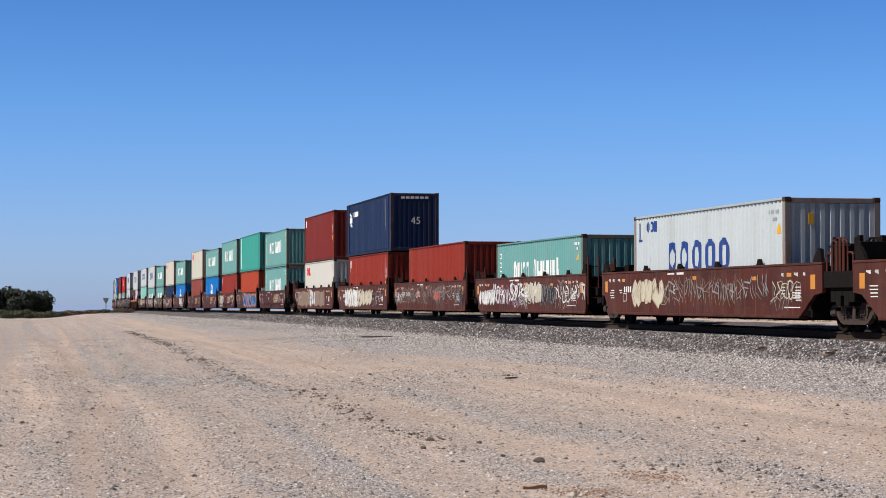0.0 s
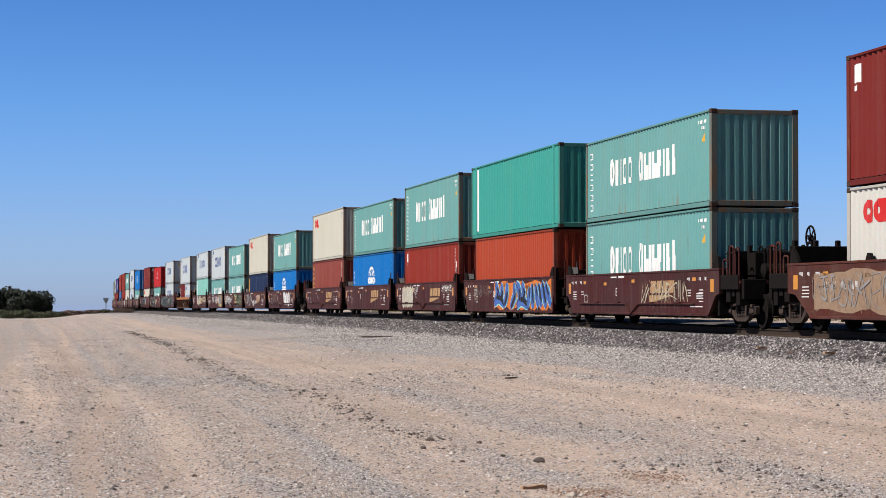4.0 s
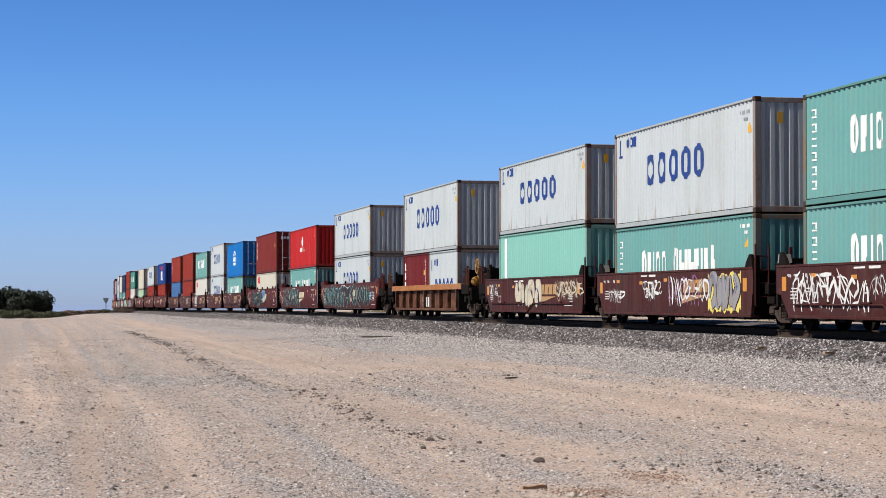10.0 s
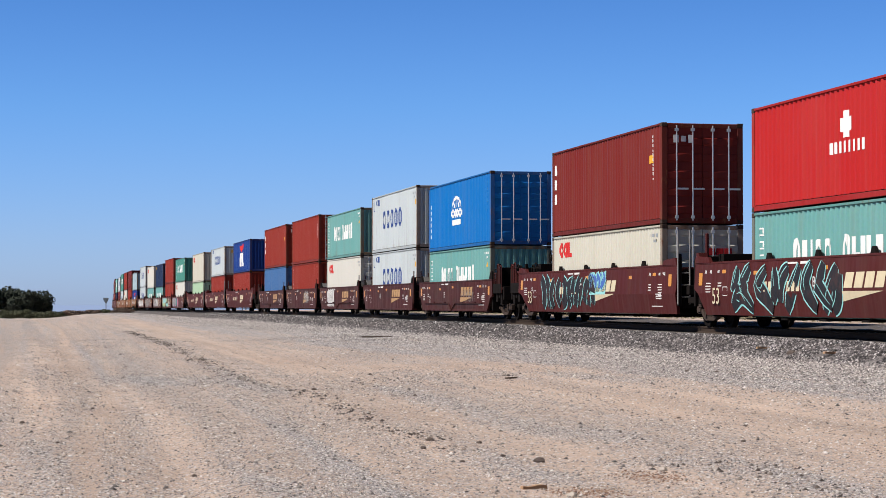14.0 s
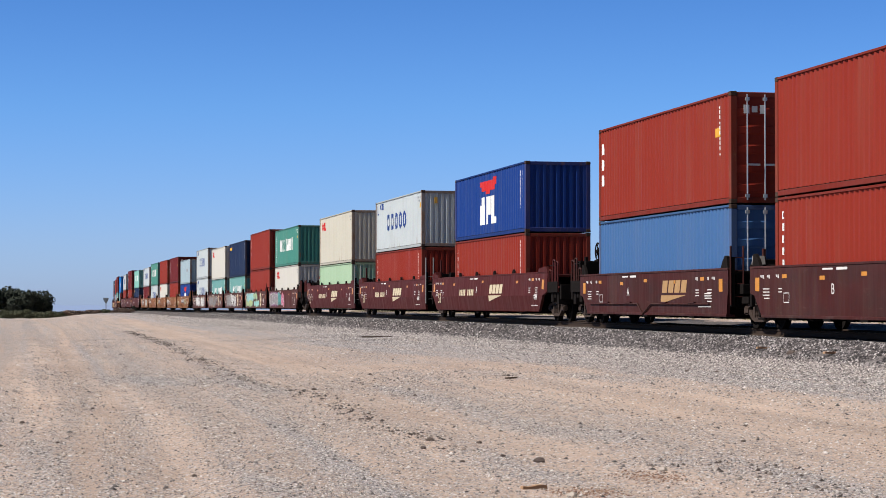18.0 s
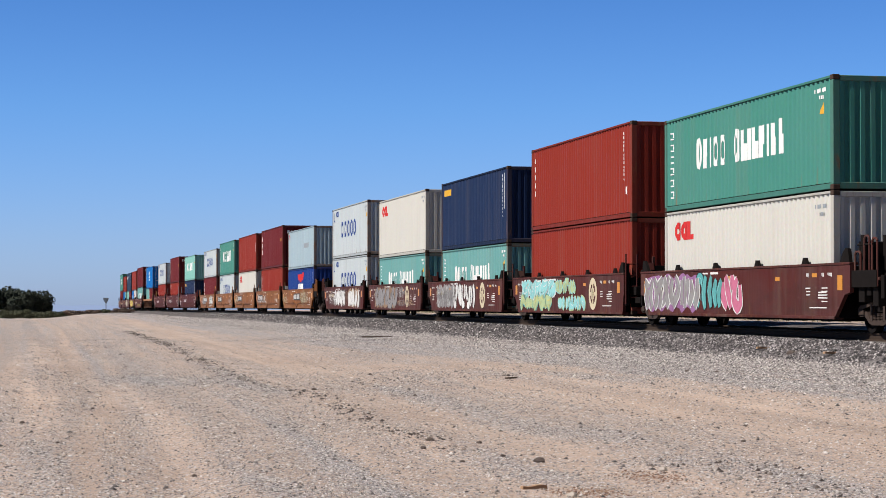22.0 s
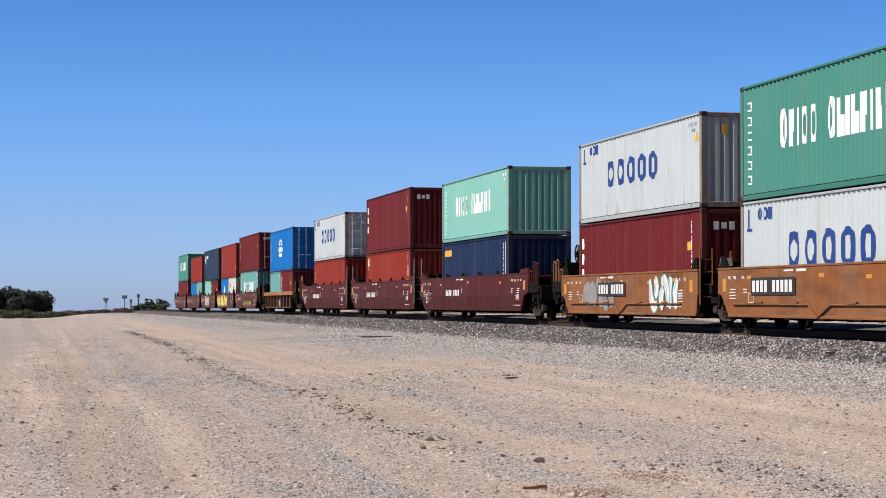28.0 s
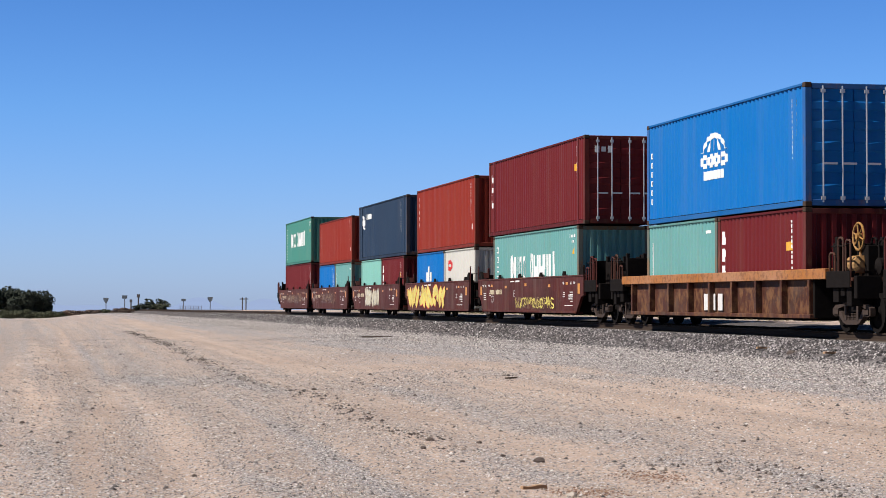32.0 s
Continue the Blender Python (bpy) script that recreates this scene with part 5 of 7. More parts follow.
            for xx in (-1.40, -0.62):
                for q, wide, tall in ((0.12, 0.30, 1.75), (0.62, 0.26, 2.08), (1.02, 0.26, 2.02)):
                    ya, yb = y + d * q, y + d * (q + wide)
                    loop = [rod_piece((xx, ya, 1.0), (xx, ya, tall - 0.06), 0.026), rod_piece((xx, ya, tall - 0.06), (xx, ya + d * 0.06, tall), 0.026), rod_piece((xx, ya + d * 0.06, tall), (xx, yb - d * 0.06, tall), 0.026),
                            rod_piece((xx, yb - d * 0.06, tall), (xx, yb, tall - 0.06), 0.026), rod_piece((xx, yb, tall - 0.06), (xx, yb, 1.0), 0.026)]
                    link("handrail", join("handrail", loop), rail_paint if xx < -1 else IRON, ob, "bent steel handrail loop")
                link("handrail", join("handrail", [rod_piece((xx, y + d * 0.25, 1.9), (xx, y + d * 1.05, 1.9), 0.02)]), IRON, ob)
            if long53:
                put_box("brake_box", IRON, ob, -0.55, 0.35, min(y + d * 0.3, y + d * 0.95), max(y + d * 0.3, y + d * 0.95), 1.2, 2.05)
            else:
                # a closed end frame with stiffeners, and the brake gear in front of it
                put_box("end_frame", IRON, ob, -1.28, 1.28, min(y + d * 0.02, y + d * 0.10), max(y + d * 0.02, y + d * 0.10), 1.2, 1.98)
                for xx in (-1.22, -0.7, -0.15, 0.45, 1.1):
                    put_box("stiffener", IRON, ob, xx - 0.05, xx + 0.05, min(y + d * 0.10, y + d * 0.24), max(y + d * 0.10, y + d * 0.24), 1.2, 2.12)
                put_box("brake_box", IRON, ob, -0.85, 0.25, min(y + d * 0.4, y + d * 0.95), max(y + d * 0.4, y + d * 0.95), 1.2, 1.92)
            if d < 0:
                yw, zw, xw = (y + 0.9, 2.42, 0.62) if long53 else (y - 0.55, 2.12, -0.9) if ribbed else (y - 1.0, 2.3, 0.62)
                wheel = [rod_piece((xw, yw + 0.30 * math.cos(q), zw + 0.30 * math.sin(q)), (xw, yw + 0.30 * math.cos(q + 0.42), zw + 0.30 * math.sin(q + 0.42)), 0.026, 6) for q in [k * 0.4189 for k in range(15)]]
                wheel += [rod_piece((xw, yw, zw), (xw, yw + 0.3 * math.cos(q), zw + 0.3 * math.sin(q)), 0.018, 6) for q in (0.3, 1.35, 2.4, 3.44, 4.49, 5.53)] + [rod_piece((xw + 0.05, yw, 1.2), (xw + 0.05, yw, zw), 0.04), rod_piece((xw - 0.06, yw, zw), (xw + 0.06, yw, zw), 0.07, 10)]
                link("brake_wheel", join("brake_wheel", wheel), paint("ochre_casting", (0.34, 0.17, 0.04), 0.7, 0.7) if ribbed else IRON, ob, "ochre spoked hand brake wheel" if ribbed else "spoked hand brake wheel on a post")
                if ribbed:
                    link("brake_cylinder", join("brake_cylinder", [([(p[1] - 0.9, y - 0.5 + p[0], p[2] + 1.5) for p in v], f) for v, f in [lathe_piece([(-0.28, 0.08), (-0.24, 0.2), (0.24, 0.2), (0.28, 0.08)], (0, 0, 0), 14)]]), paint("ochre_casting", (0.34, 0.17, 0.04), 0.7, 0.7), ob, "ochre cylinder of the hand brake")
            truck(ob, y + d * (-0.15 if long53 else 0.55), IRON)
        else:
            up = 0.98 if long53 else 0.6
            pcs = [rod_piece((-1.44, y + d * 0.12, 0.6), (-1.44, y + d * 0.12, top + up), 0.026), rod_piece((-1.1, y + d * 0.12, 0.6), (-1.1, y + d * 0.12, top + up), 0.026)]
            pcs += [rod_piece((-1.44, y + d * 0.12, 0.8 + 0.33 * k), (-1.1, y + d * 0.12, 0.8 + 0.33 * k), 0.016) for k in range(4)]
            if d < 0:
                link("ladder", join("ladder", pcs), GALV if long53 else body, ob, "steel ladder at the car's end")
                put_box("hand_brake_box", IRON, ob, -0.9, -0.2, y - 0.62, y - 0.2, 1.0, top + 0.25)
            else:
                v, f = prism([(y + 0.18, top + 0.10), (y + 0.50, top + 0.10), (y + 0.44, top + 0.32), (y + 0.26, top + 0.32)], -1.25, -1.0)
                link("ratchet_box", solid("ratchet_box", v, f), GALV if kind in ("oxide", "yellow") else body, ob, "pale grey steel box" if kind in ("oxide", "yellow") else "")
                put_box("end_bar", body, ob, -1.02, -0.94, y + 0.3, y + 0.38, 0.9, top + (0.85 if long53 else 0.5))
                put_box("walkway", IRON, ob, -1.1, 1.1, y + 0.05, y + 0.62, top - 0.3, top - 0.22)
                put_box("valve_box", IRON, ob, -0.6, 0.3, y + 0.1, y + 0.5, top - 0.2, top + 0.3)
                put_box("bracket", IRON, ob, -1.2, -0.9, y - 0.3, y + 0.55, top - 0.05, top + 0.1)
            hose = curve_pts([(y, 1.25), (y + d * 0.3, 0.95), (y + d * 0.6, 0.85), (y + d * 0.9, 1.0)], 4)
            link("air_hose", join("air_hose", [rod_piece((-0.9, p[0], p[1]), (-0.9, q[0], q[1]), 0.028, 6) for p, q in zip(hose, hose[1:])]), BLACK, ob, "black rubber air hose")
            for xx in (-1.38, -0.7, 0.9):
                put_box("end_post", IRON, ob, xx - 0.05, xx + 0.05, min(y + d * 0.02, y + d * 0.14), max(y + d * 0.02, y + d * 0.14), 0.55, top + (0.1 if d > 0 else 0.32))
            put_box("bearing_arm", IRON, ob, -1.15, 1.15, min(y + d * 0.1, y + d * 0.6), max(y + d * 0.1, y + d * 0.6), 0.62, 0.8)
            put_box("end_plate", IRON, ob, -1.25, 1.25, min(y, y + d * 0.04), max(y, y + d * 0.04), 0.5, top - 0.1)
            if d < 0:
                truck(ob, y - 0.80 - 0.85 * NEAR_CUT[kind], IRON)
    # guides along the top
    if kind in ("oxide_new", "oxide_old", "rust_red"):
        for q in (-4.6, -1.5, 1.6, 4.7):
            v, f = prism([(q - 0.16, top + 0.03), (q + 0.16, top + 0.03), (q + 0.05, top + 0.2), (q - 0.05, top + 0.2)], -XF + 0.14, -XF + 0.22)
            link("container_guide", solid("container_guide", v, f), IRON, ob)
    # reflectors and stencils
    zr = top - 0.32
    if not ribbed:
        marks = [y1 - 0.5, y1 - 2.3, y1 - 4.6, (y0 + y1) / 2, y0 + 4.3, y0 + 2.0, y0 + 0.55]
        for k, q in enumerate(marks):
            s, lo = (0.14, 0.24) if k in (0, 6) else (0.15, 0.0)
            flat_rects("reflector", [(q - s, q + s, zr - lo + (0.06 if k % 2 else 0.0), zr + 0.09 + (0.06 if k % 2 else 0.0))], AMBER, ob, "amber reflector patch")
        rows = []
        for yy, w, n in ((y1 - 1.1, 0.45, 4), (y0 + 1.45, 0.4, 5), (y0 + 2.4, 0.3, 3), (y1 - 2.0, 0.3, 2)):
            rows += [(yy - w / 2, yy + w / 2 * (0.6 + 0.4 * rng.random()), zr - 0.2 - 0.075 * k, zr - 0.175 - 0.075 * k) for k in range(n)]
        ymid = (y0 + y1) / 2
        rows += [(ymid + 0.9, ymid + 1.5, top - 0.11, top - 0.05), (ymid + 1.7, ymid + 2.3, top - 0.1, top - 0.06)]
        for q in (y1 - 0.95, y1 - 1.35, y1 - 1.95, y0 + 1.0, y0 + 1.45, y0 + 2.35):
            rows += [(q + 0.05 * j, q + 0.05 * j + 0.034, top - 0.26 + 0.01 * j, top - 0.17) for j in range(rng.choice((3, 4, 5)))]
        rows += [(y0 + 1.3, y0 + 1.8, low + 0.42 + 0.06 * j, low + 0.45 + 0.06 * j) for j in range(3)] + [(y0 + 1.3, y0 + 2.3, low + 0.2, low + 0.225), (y1 - 2.6, y1 - 2.25, zr - 0.3, zr - 0.28), (y1 - 2.6, y1 - 2.25, zr - 0.52, zr - 0.5), (y1 - 2.6, y1 - 2.58, zr - 0.52, zr - 0.28), (y1 - 2.27, y1 - 2.25, zr - 0.52, zr - 0.28)]
        tagged(flat_rects("stencil", rows, STENCIL, ob, "rows of small white stencil bars"), kind="stuff")
        side_text(ob, letter, 0.34, y0 + 0.70 * (y1 - y0) - 3.0 if long53 else ymid + 1.7, zr - 0.22, STENCIL, "white unit letter")
    return ob


def swoosh(ob, y, z, material, w=2.2):
    """A railway emblem: four slanted blocks over a long wedge."""
    r = [(y - k * w / 4 - w / 4 * 0.82, y - k * w / 4, z, z + 0.34, -0.3) for k in range(4)]
    flat_rects("emblem", r, material, ob, "slanted letter blocks of a railway emblem")
    pcs = [([(-side_x(ob, q) - 0.006, p, q) for p, q in ((y + 0.1, z - 0.3), (y - w + 0.1, z - 0.07), (y + 0.06, z - 0.07))], [(0, 1, 2)])]
    link("emblem", join("emblem", pcs), material, ob, "long wedge of a railway emblem")


# ---- the train: slot (near end of the 40-foot slot at 16 s), lower and upper load ----
# a load: colour, marks, height, length, near end
def load(colour, style, h="h", L=12.192, end="plain"):
    return (colour, style, H9 if h == "h" else H8, L, end)


W5, CB, RC = "five_rings", "white_blocks", "red_corner"
SETS = [
    ("rust_red", [(-325.6, None, None)]),
    ("rust_red", [(-305.9, [load("white", W5)], None), (-288.05, [load("mint", CB, "s")], None), (-270.1, [load("brick_red", "none")], None),
                  (-252.35, [load("brick_red", "flag")], load("navy", "sun_corner", "h", 13.716)), (-234.75, [load("ivory", RC)], load("maroon", "flag"))]),
    ("oxide", [(-213.6, [load("mint", CB)], load("mint", CB, "s")), (-197.35, [load("orange_red", "none")], load("teal", "stripe", "h", 13.716)), (-182.0, [load("brick_red", "flag")], load("mint", CB)),
               (-166.8, [load("blue", "globe")], load("mint", CB, "s")), (-151.2, [load("dusty_red", "gold_column")], load("cream", RC))]),
    ("oxide", [(-131.5, [load("blue", "globe", "s")], load("mint", CB, "s")), (-116.1, [load("navy", "orange_plate", "s")], load("cream", RC)), (-100.7, [load("mint", CB, "s")], load("mint", CB, "s")),
               (-85.35, [load("mint", CB, "s")], load("white", W5)), (-69.95, [load("mint_light", "stripe")], load("white", W5, "s"))]),
    ("rust_brown", [(-50.2, [load("white", "five_rings_small", "s", 6.058), load("wine", "three_glyphs", "s", 6.058)], load("white", W5))]),
    ("oxide_new", [(-28.6, [load("white", W5)], load("white", W5, "s")), (-9.0, [load("mint", CB, "s")], load("red", "disc", "s")), (10.45, [load("cream", RC, "s", end="doors")], load("maroon", "three_glyphs", "h", end="doors"))]),
    ("oxide", [(32.0, [load("mint", CB, "s")], load("blue", "globe", "h", end="doors")), (47.0, [load("white", W5)], load("white", W5)), (62.65, [load("ivory", RC, "h", end="doors")], load("mint", CB, "s")),
               (78.2, [load("brick_red", "column")], load("brick_red", "code", "h", end="doors")), (93.5, [load("faded_blue", "none", "h", end="doors")], load("brick_red", "three_glyphs", "h", end="doors"))]),
    ("oxide_new", [(115.2, [load("brick_red", "column")], load("royal", "eagle", "s")), (134.65, [load("brick_red", "column")], load("white", W5, "s")), (154.4, [load("pale_green", "none", "s")], load("cream", RC))]),
    ("oxide_old", [(176.1, [load("ivory", RC)], load("sea_green", CB, "s")), (191.45, [load("brick_red", "none")], load("brick_red", "column")), (207.3, [load("mint", CB, "s")], load("navy", "yellow_corner")),
                   (223.0, [load("mint", CB, "s")], load("ivory", RC)), (238.6, [load("white", W5)], load("white", W5))]),
    ("yellow", [(258.3, [load("royal", "eagle", "s")], load("grey_blue", "patch", "s")), (273.5, [load("brick_red", "column")], load("wine", "three_glyphs")), (289.15, [load("ivory", RC)], load("brick_red", "code")),
                (304.8, [load("white", W5)], load("sea_green", CB)), (320.0, [load("wine", "three_glyphs")], load("white", W5, "s"))]),
    ("oxide_new", [(342.05, [load("navy", "yellow_corner")], load("mint_light", CB, "s")), (361.65, [load("brick_red", "flag")], load("wine", "three_glyphs")), (381.0, [load("brick_red", "column")], load("white", W5, "s", end="doors"))]),
    ("rust_brown", [(403.2, [load("wine", "three_glyphs", "s", 6.058), load("mint", "blocks_small", "s", 6.058)], load("blue", "globe", "h", end="doors"))]),
    ("oxide_old", [(422.86, [load("mint", CB)], load("wine", "three_glyphs", "h", 13.716, "doors")), (438.3, [load("ivory", "red_small", "s", 6.058), load("blue", "globe_small", "s", 6.058)], load("brick_red", "column")),
                   (453.8, [load("wine", "three_glyphs", "s", 6.058), load("mint_light", "none", "s", 6.058)], load("slate_navy", "sun_corner", "h", 13.716)), (469.2, [load("mint", "blocks_small", "s", 6.058), load("blue", "code", "s", 6.058)], load("brick_red", "column", "s")),
                   (485.0, [load("wine", "code")], load("sea_green", CB))]),
]
# how far the sides of the cars reach past the slot, between units and at the ends of a set
NEAR_CUT = {"oxide": 0.4, "oxide_old": 0.9, "oxide_new": 1.05, "yellow": 0.4, "rust_red": 1.0, "rust_brown": 0.0}
FAR_ADD = {"oxide": 0.2, "oxide_old": 0.6, "oxide_new": 0.7, "yellow": 0.2, "rust_red": 0.2, "rust_brown": 0.0}
REACH = {"oxide": (0.95, 1.3), "oxide_old": (0.95, 1.5), "oxide_new": (0.85, 3.9), "yellow": (0.95, 1.3), "rust_red": (0.75, 2.9), "rust_brown": (1.0, 1.75)}

MOVERS = []                     # thing, S of its origin, height over the rails
CARS = []
car_no = 0
for kind, units in SETS:
    gap, reach = REACH[kind]
    for i, (slot, lower, upper) in enumerate(units):
        mid = slot + 6.096
        near_end, far_end = i == 0, i == len(units) - 1
        y0 = -6.096 - reach if near_end else -((slot - (units[i - 1][0] + 12.192)) / 2 - gap) - 6.096 - 0.25 + NEAR_CUT[kind]
        y1 = 6.096 + reach if far_end else ((units[i + 1][0] - slot - 12.192) / 2 - gap) + 6.096 + 0.25 + FAR_ADD[kind]
        car = well_car(kind, y0, y1, near_end, far_end, "EDCBA"[i % 5] if len(units) > 3 else "ABC"[i % 3], random.Random(car_no))
        CARS.append((car, kind, y0, y1))
        MOVERS.append((car, mid, 0.0))
        z = 0.285
        if lower:
            if len(lower) == 2:
                for part_load, off in ((lower[0], -3.067), (lower[1], 3.067)):
                    MOVERS.append((container(*part_load), mid + off, z))
            else:
                MOVERS.append((container(*lower[0]), mid, z))
            z += lower[0][2]
        if upper:
            MOVERS.append((container(*upper), mid, z + 0.012))
        car_no += 1

# ---- paint on the cars ----
# number of the car from the front: place along its side from the far end (0 to 1), height (0 to 1), colours, stroke
ART = {
    1: [(0.18, 0.34, 0.1, 0.95, ("cream", "tan"), 0.15, 3), (0.32, 0.80, 0.15, 0.95, ("grey", "tan"), 0.05, 6), (0.82, 0.92, 0.05, 0.8, ("cream", "grey"), 0.05, 3)],
    2: [(0.05, 0.22, 0.15, 0.75, ("white", "grey"), 0.12, 4), (0.2, 0.52, 0.1, 0.98, ("white", "purple"), 0.10, None), (0.40, 0.56, 0.05, 0.6, ("grey", "white"), 0.05, None), (0.50, 0.64, 0.2, 0.99, ("cream", "white", "grey"), 0.15, 4),
        (0.64, 0.76, 0.1, 0.9, ("black", "grey", "grey"), 0.13, 4), (0.76, 0.98, 0.05, 0.99, ("white", "grey"), 0.07, None)],
    3: [(0.03, 0.12, 0.15, 0.75, ("white", "grey"), 0.07, 3), (0.12, 0.95, 0.15, 0.98, ("grey", "tan"), 0.05, 12), (0.36, 0.40, 0.45, 0.75, ("red", "white", "white"), 0.14, 1), (0.6, 0.68, 0.35, 0.75, ("red", "tan"), 0.12, 2), (0.9, 0.98, 0.1, 0.98, ("black", "grey"), 0.09, 3)],
    4: [(0.17, 0.45, 0.03, 0.97, ("white", "black", "grey"), 0.17, 4, "cream"), (0.45, 0.72, 0.03, 0.98, ("cream", "black", "white"), 0.17, 4), (0.73, 0.88, 0.06, 0.9, ("grey", "black", "grey"), 0.08, 3)],
    5: [(0.10, 0.80, 0.05, 0.95, ("grey", "tan"), 0.06, 6, "tan"), (0.43, 0.56, 0.08, 0.95, ("white", "blue", "blue"), 0.12, 2)],
    6: [(0.55, 0.82, 0.08, 0.9, ("cream", "tan"), 0.06, 6)],
    7: [(0.38, 0.98, 0.0, 0.99, ("blue", "cyan", "black", "black"), 0.22, 5, "orange"), (0.14, 0.2, 0.3, 0.9, ("grey", "tan"), 0.08, 1), (0.22, 0.34, 0.4, 0.9, ("grey", "tan"), 0.03, 2)],
    8: [(0.13, 0.32, 0.04, 0.97, ("cream", "white", "grey"), 0.13, 6, "cream"), (0.34, 0.40, 0.6, 0.97, ("white", "grey"), 0.05, 2), (0.8, 0.93, 0.6, 0.98, ("white", "grey"), 0.05, 4)],
    11: [(0.60, 0.82, 0.03, 1.0, ("white", "black", "white"), 0.2, 4), (0.2, 0.36, 0.2, 0.9, ("tan", "grey"), 0.03, 4), (0.42, 0.48, 0.05, 0.35, ("cream", "tan"), 0.05, 2)],
    12: [(0.14, 0.40, 0.05, 0.98, ("grey", "white"), 0.08, 8), (0.42, 0.58, 0.05, 0.5, ("white", "grey"), 0.10, 6), (0.58, 0.70, 0.3, 0.99, ("white", "orange"), 0.07, 3)],
    13: [(0.08, 0.38, 0.05, 0.98, ("white", "white"), 0.10, 6), (0.40, 0.46, 0.3, 0.85, ("white", "grey"), 0.05, 2), (0.58, 0.72, 0.75, 1.0, ("lime", "green"), 0.05, 3), (0.70, 0.95, 0.0, 1.0, ("black", "lime", "lime"), 0.16, 5)],
    14: [(0.10, 0.20, 0.25, 0.68, ("white", "grey"), 0.10, 3), (0.36, 0.46, 0.3, 0.85, ("white", "grey"), 0.09, 3), (0.52, 0.76, 0.15, 0.97, ("white", "purple"), 0.08, 5), (0.76, 0.94, 0.02, 0.99, ("grey", "black", "blue"), 0.14, 3, "yellow")],
    15: [(0.06, 0.14, 0.2, 0.95, ("white", "grey"), 0.06, 2), (0.36, 0.62, 0.1, 0.98, ("cream", "grey", "white"), 0.2, 4), (0.76, 0.99, 0.3, 0.99, ("cream", "tan"), 0.10, 5)],
    17: [(0.06, 0.44, 0.0, 0.98, ("black", "cyan", "cyan"), 0.12, 8), (0.45, 0.86, 0.0, 1.0, ("black", "cyan", "black"), 0.26, 4), (0.86, 0.91, 0.3, 0.75, ("cyan", "blue"), 0.06, 2)],
    18: [(0.16, 0.52, 0.0, 1.0, ("black", "cyan", "cyan"), 0.2, 4), (0.49, 0.55, 0.0, 0.95, ("black", "cyan", "cyan"), 0.13, 1)],
    19: [(0.18, 0.55, 0.02, 0.97, ("black", "cyan", "black"), 0.2, 5), (0.52, 0.62, 0.5, 1.0, ("blue", "cyan", "cyan"), 0.12, 3, "cyan")],
    20: [(0.62, 0.78, 0.2, 0.8, ("grey", "tan"), 0.05, 4)],
    22: [(0.22, 0.40, 0.04, 0.99, ("white", "grey", "grey"), 0.16, 5, "white")],
    23: [(0.64, 0.76, 0.25, 0.95, ("white", "grey"), 0.08, 4, "grey")],
    28: [(0.03, 0.34, 0.04, 0.99, ("grey", "white", "purple"), 0.14, 6, "purple"), (0.32, 0.46, 0.04, 0.98, ("teal", "black", "cyan"), 0.14, 3), (0.46, 0.56, 0.04, 0.98, ("pink", "white", "pink"), 0.12, 2)],
    29: [(0.08, 0.40, 0.0, 0.5, ("lime", "teal", "yellow"), 0.17, 5), (0.10, 0.42, 0.4, 0.99, ("cyan", "white", "white"), 0.17, 5, "cyan"), (0.44, 0.62, 0.5, 0.99, ("lime", "cyan", "cyan"), 0.13, 4), (0.46, 0.70, 0.02, 0.48, ("cyan", "lime", "white"), 0.12, 5)],
    30: [(0.14, 0.38, 0.03, 0.98, ("grey", "white"), 0.07, 8, "grey"), (0.38, 0.66, 0.03, 1.0, ("white", "black", "grey"), 0.16, 5)],
    31: [(0.14, 0.56, 0.0, 0.98, ("grey", "black", "black"), 0.2, 5, "tan"), (0.57, 0.74, 0.4, 0.98, ("grey", "white"), 0.06, 4), (0.6, 0.85, 0.1, 0.4, ("tan", "grey"), 0.06, 5)],
    32: [(0.14, 0.30, 0.05, 0.98, ("white", "grey"), 0.06, 5), (0.30, 0.56, 0.02, 1.0, ("white", "black", "white"), 0.2, 4), (0.56, 0.64, 0.1, 0.95, ("tan", "grey"), 0.07, 2), (0.64, 0.90, 0.0, 1.0, ("white", "black", "white"), 0.2, 3, "tan")],
    33: [(0.02, 0.16, 0.1, 0.9, ("cream", "yellow"), 0.04, 4), (0.62, 0.82, 0.05, 0.98, ("cream", "lime"), 0.07, 3)],
    34: [(0.1, 0.45, 0.1, 0.8, ("white", "grey"), 0.06, 7)],
    35: [(0.06, 0.24, 0.1, 0.9, ("cream", "yellow"), 0.04, 5)],
    37: [(0.2, 0.42, 0.03, 0.97, ("grey", "grey"), 0.3, 3), (0.7, 0.88, 0.02, 0.98, ("white", "teal", "teal"), 0.2, 3)],
    42: [(0.4, 0.75, 0.04, 0.45, ("yellow", "tan"), 0.06, 8)],
    43: [(0.06, 0.66, 0.03, 0.97, ("yellow", "red", "cream"), 0.2, 6)],
    44: [(0.3, 0.6, 0.03, 0.97, ("cream", "grey", "white"), 0.18, 4)],
    45: [(0.3, 0.7, 0.2, 0.8, ("tan", "grey"), 0.06, 5)],
    46: [(0.3, 0.8, 0.2, 0.8, ("tan", "grey"), 0.06, 5)],
}
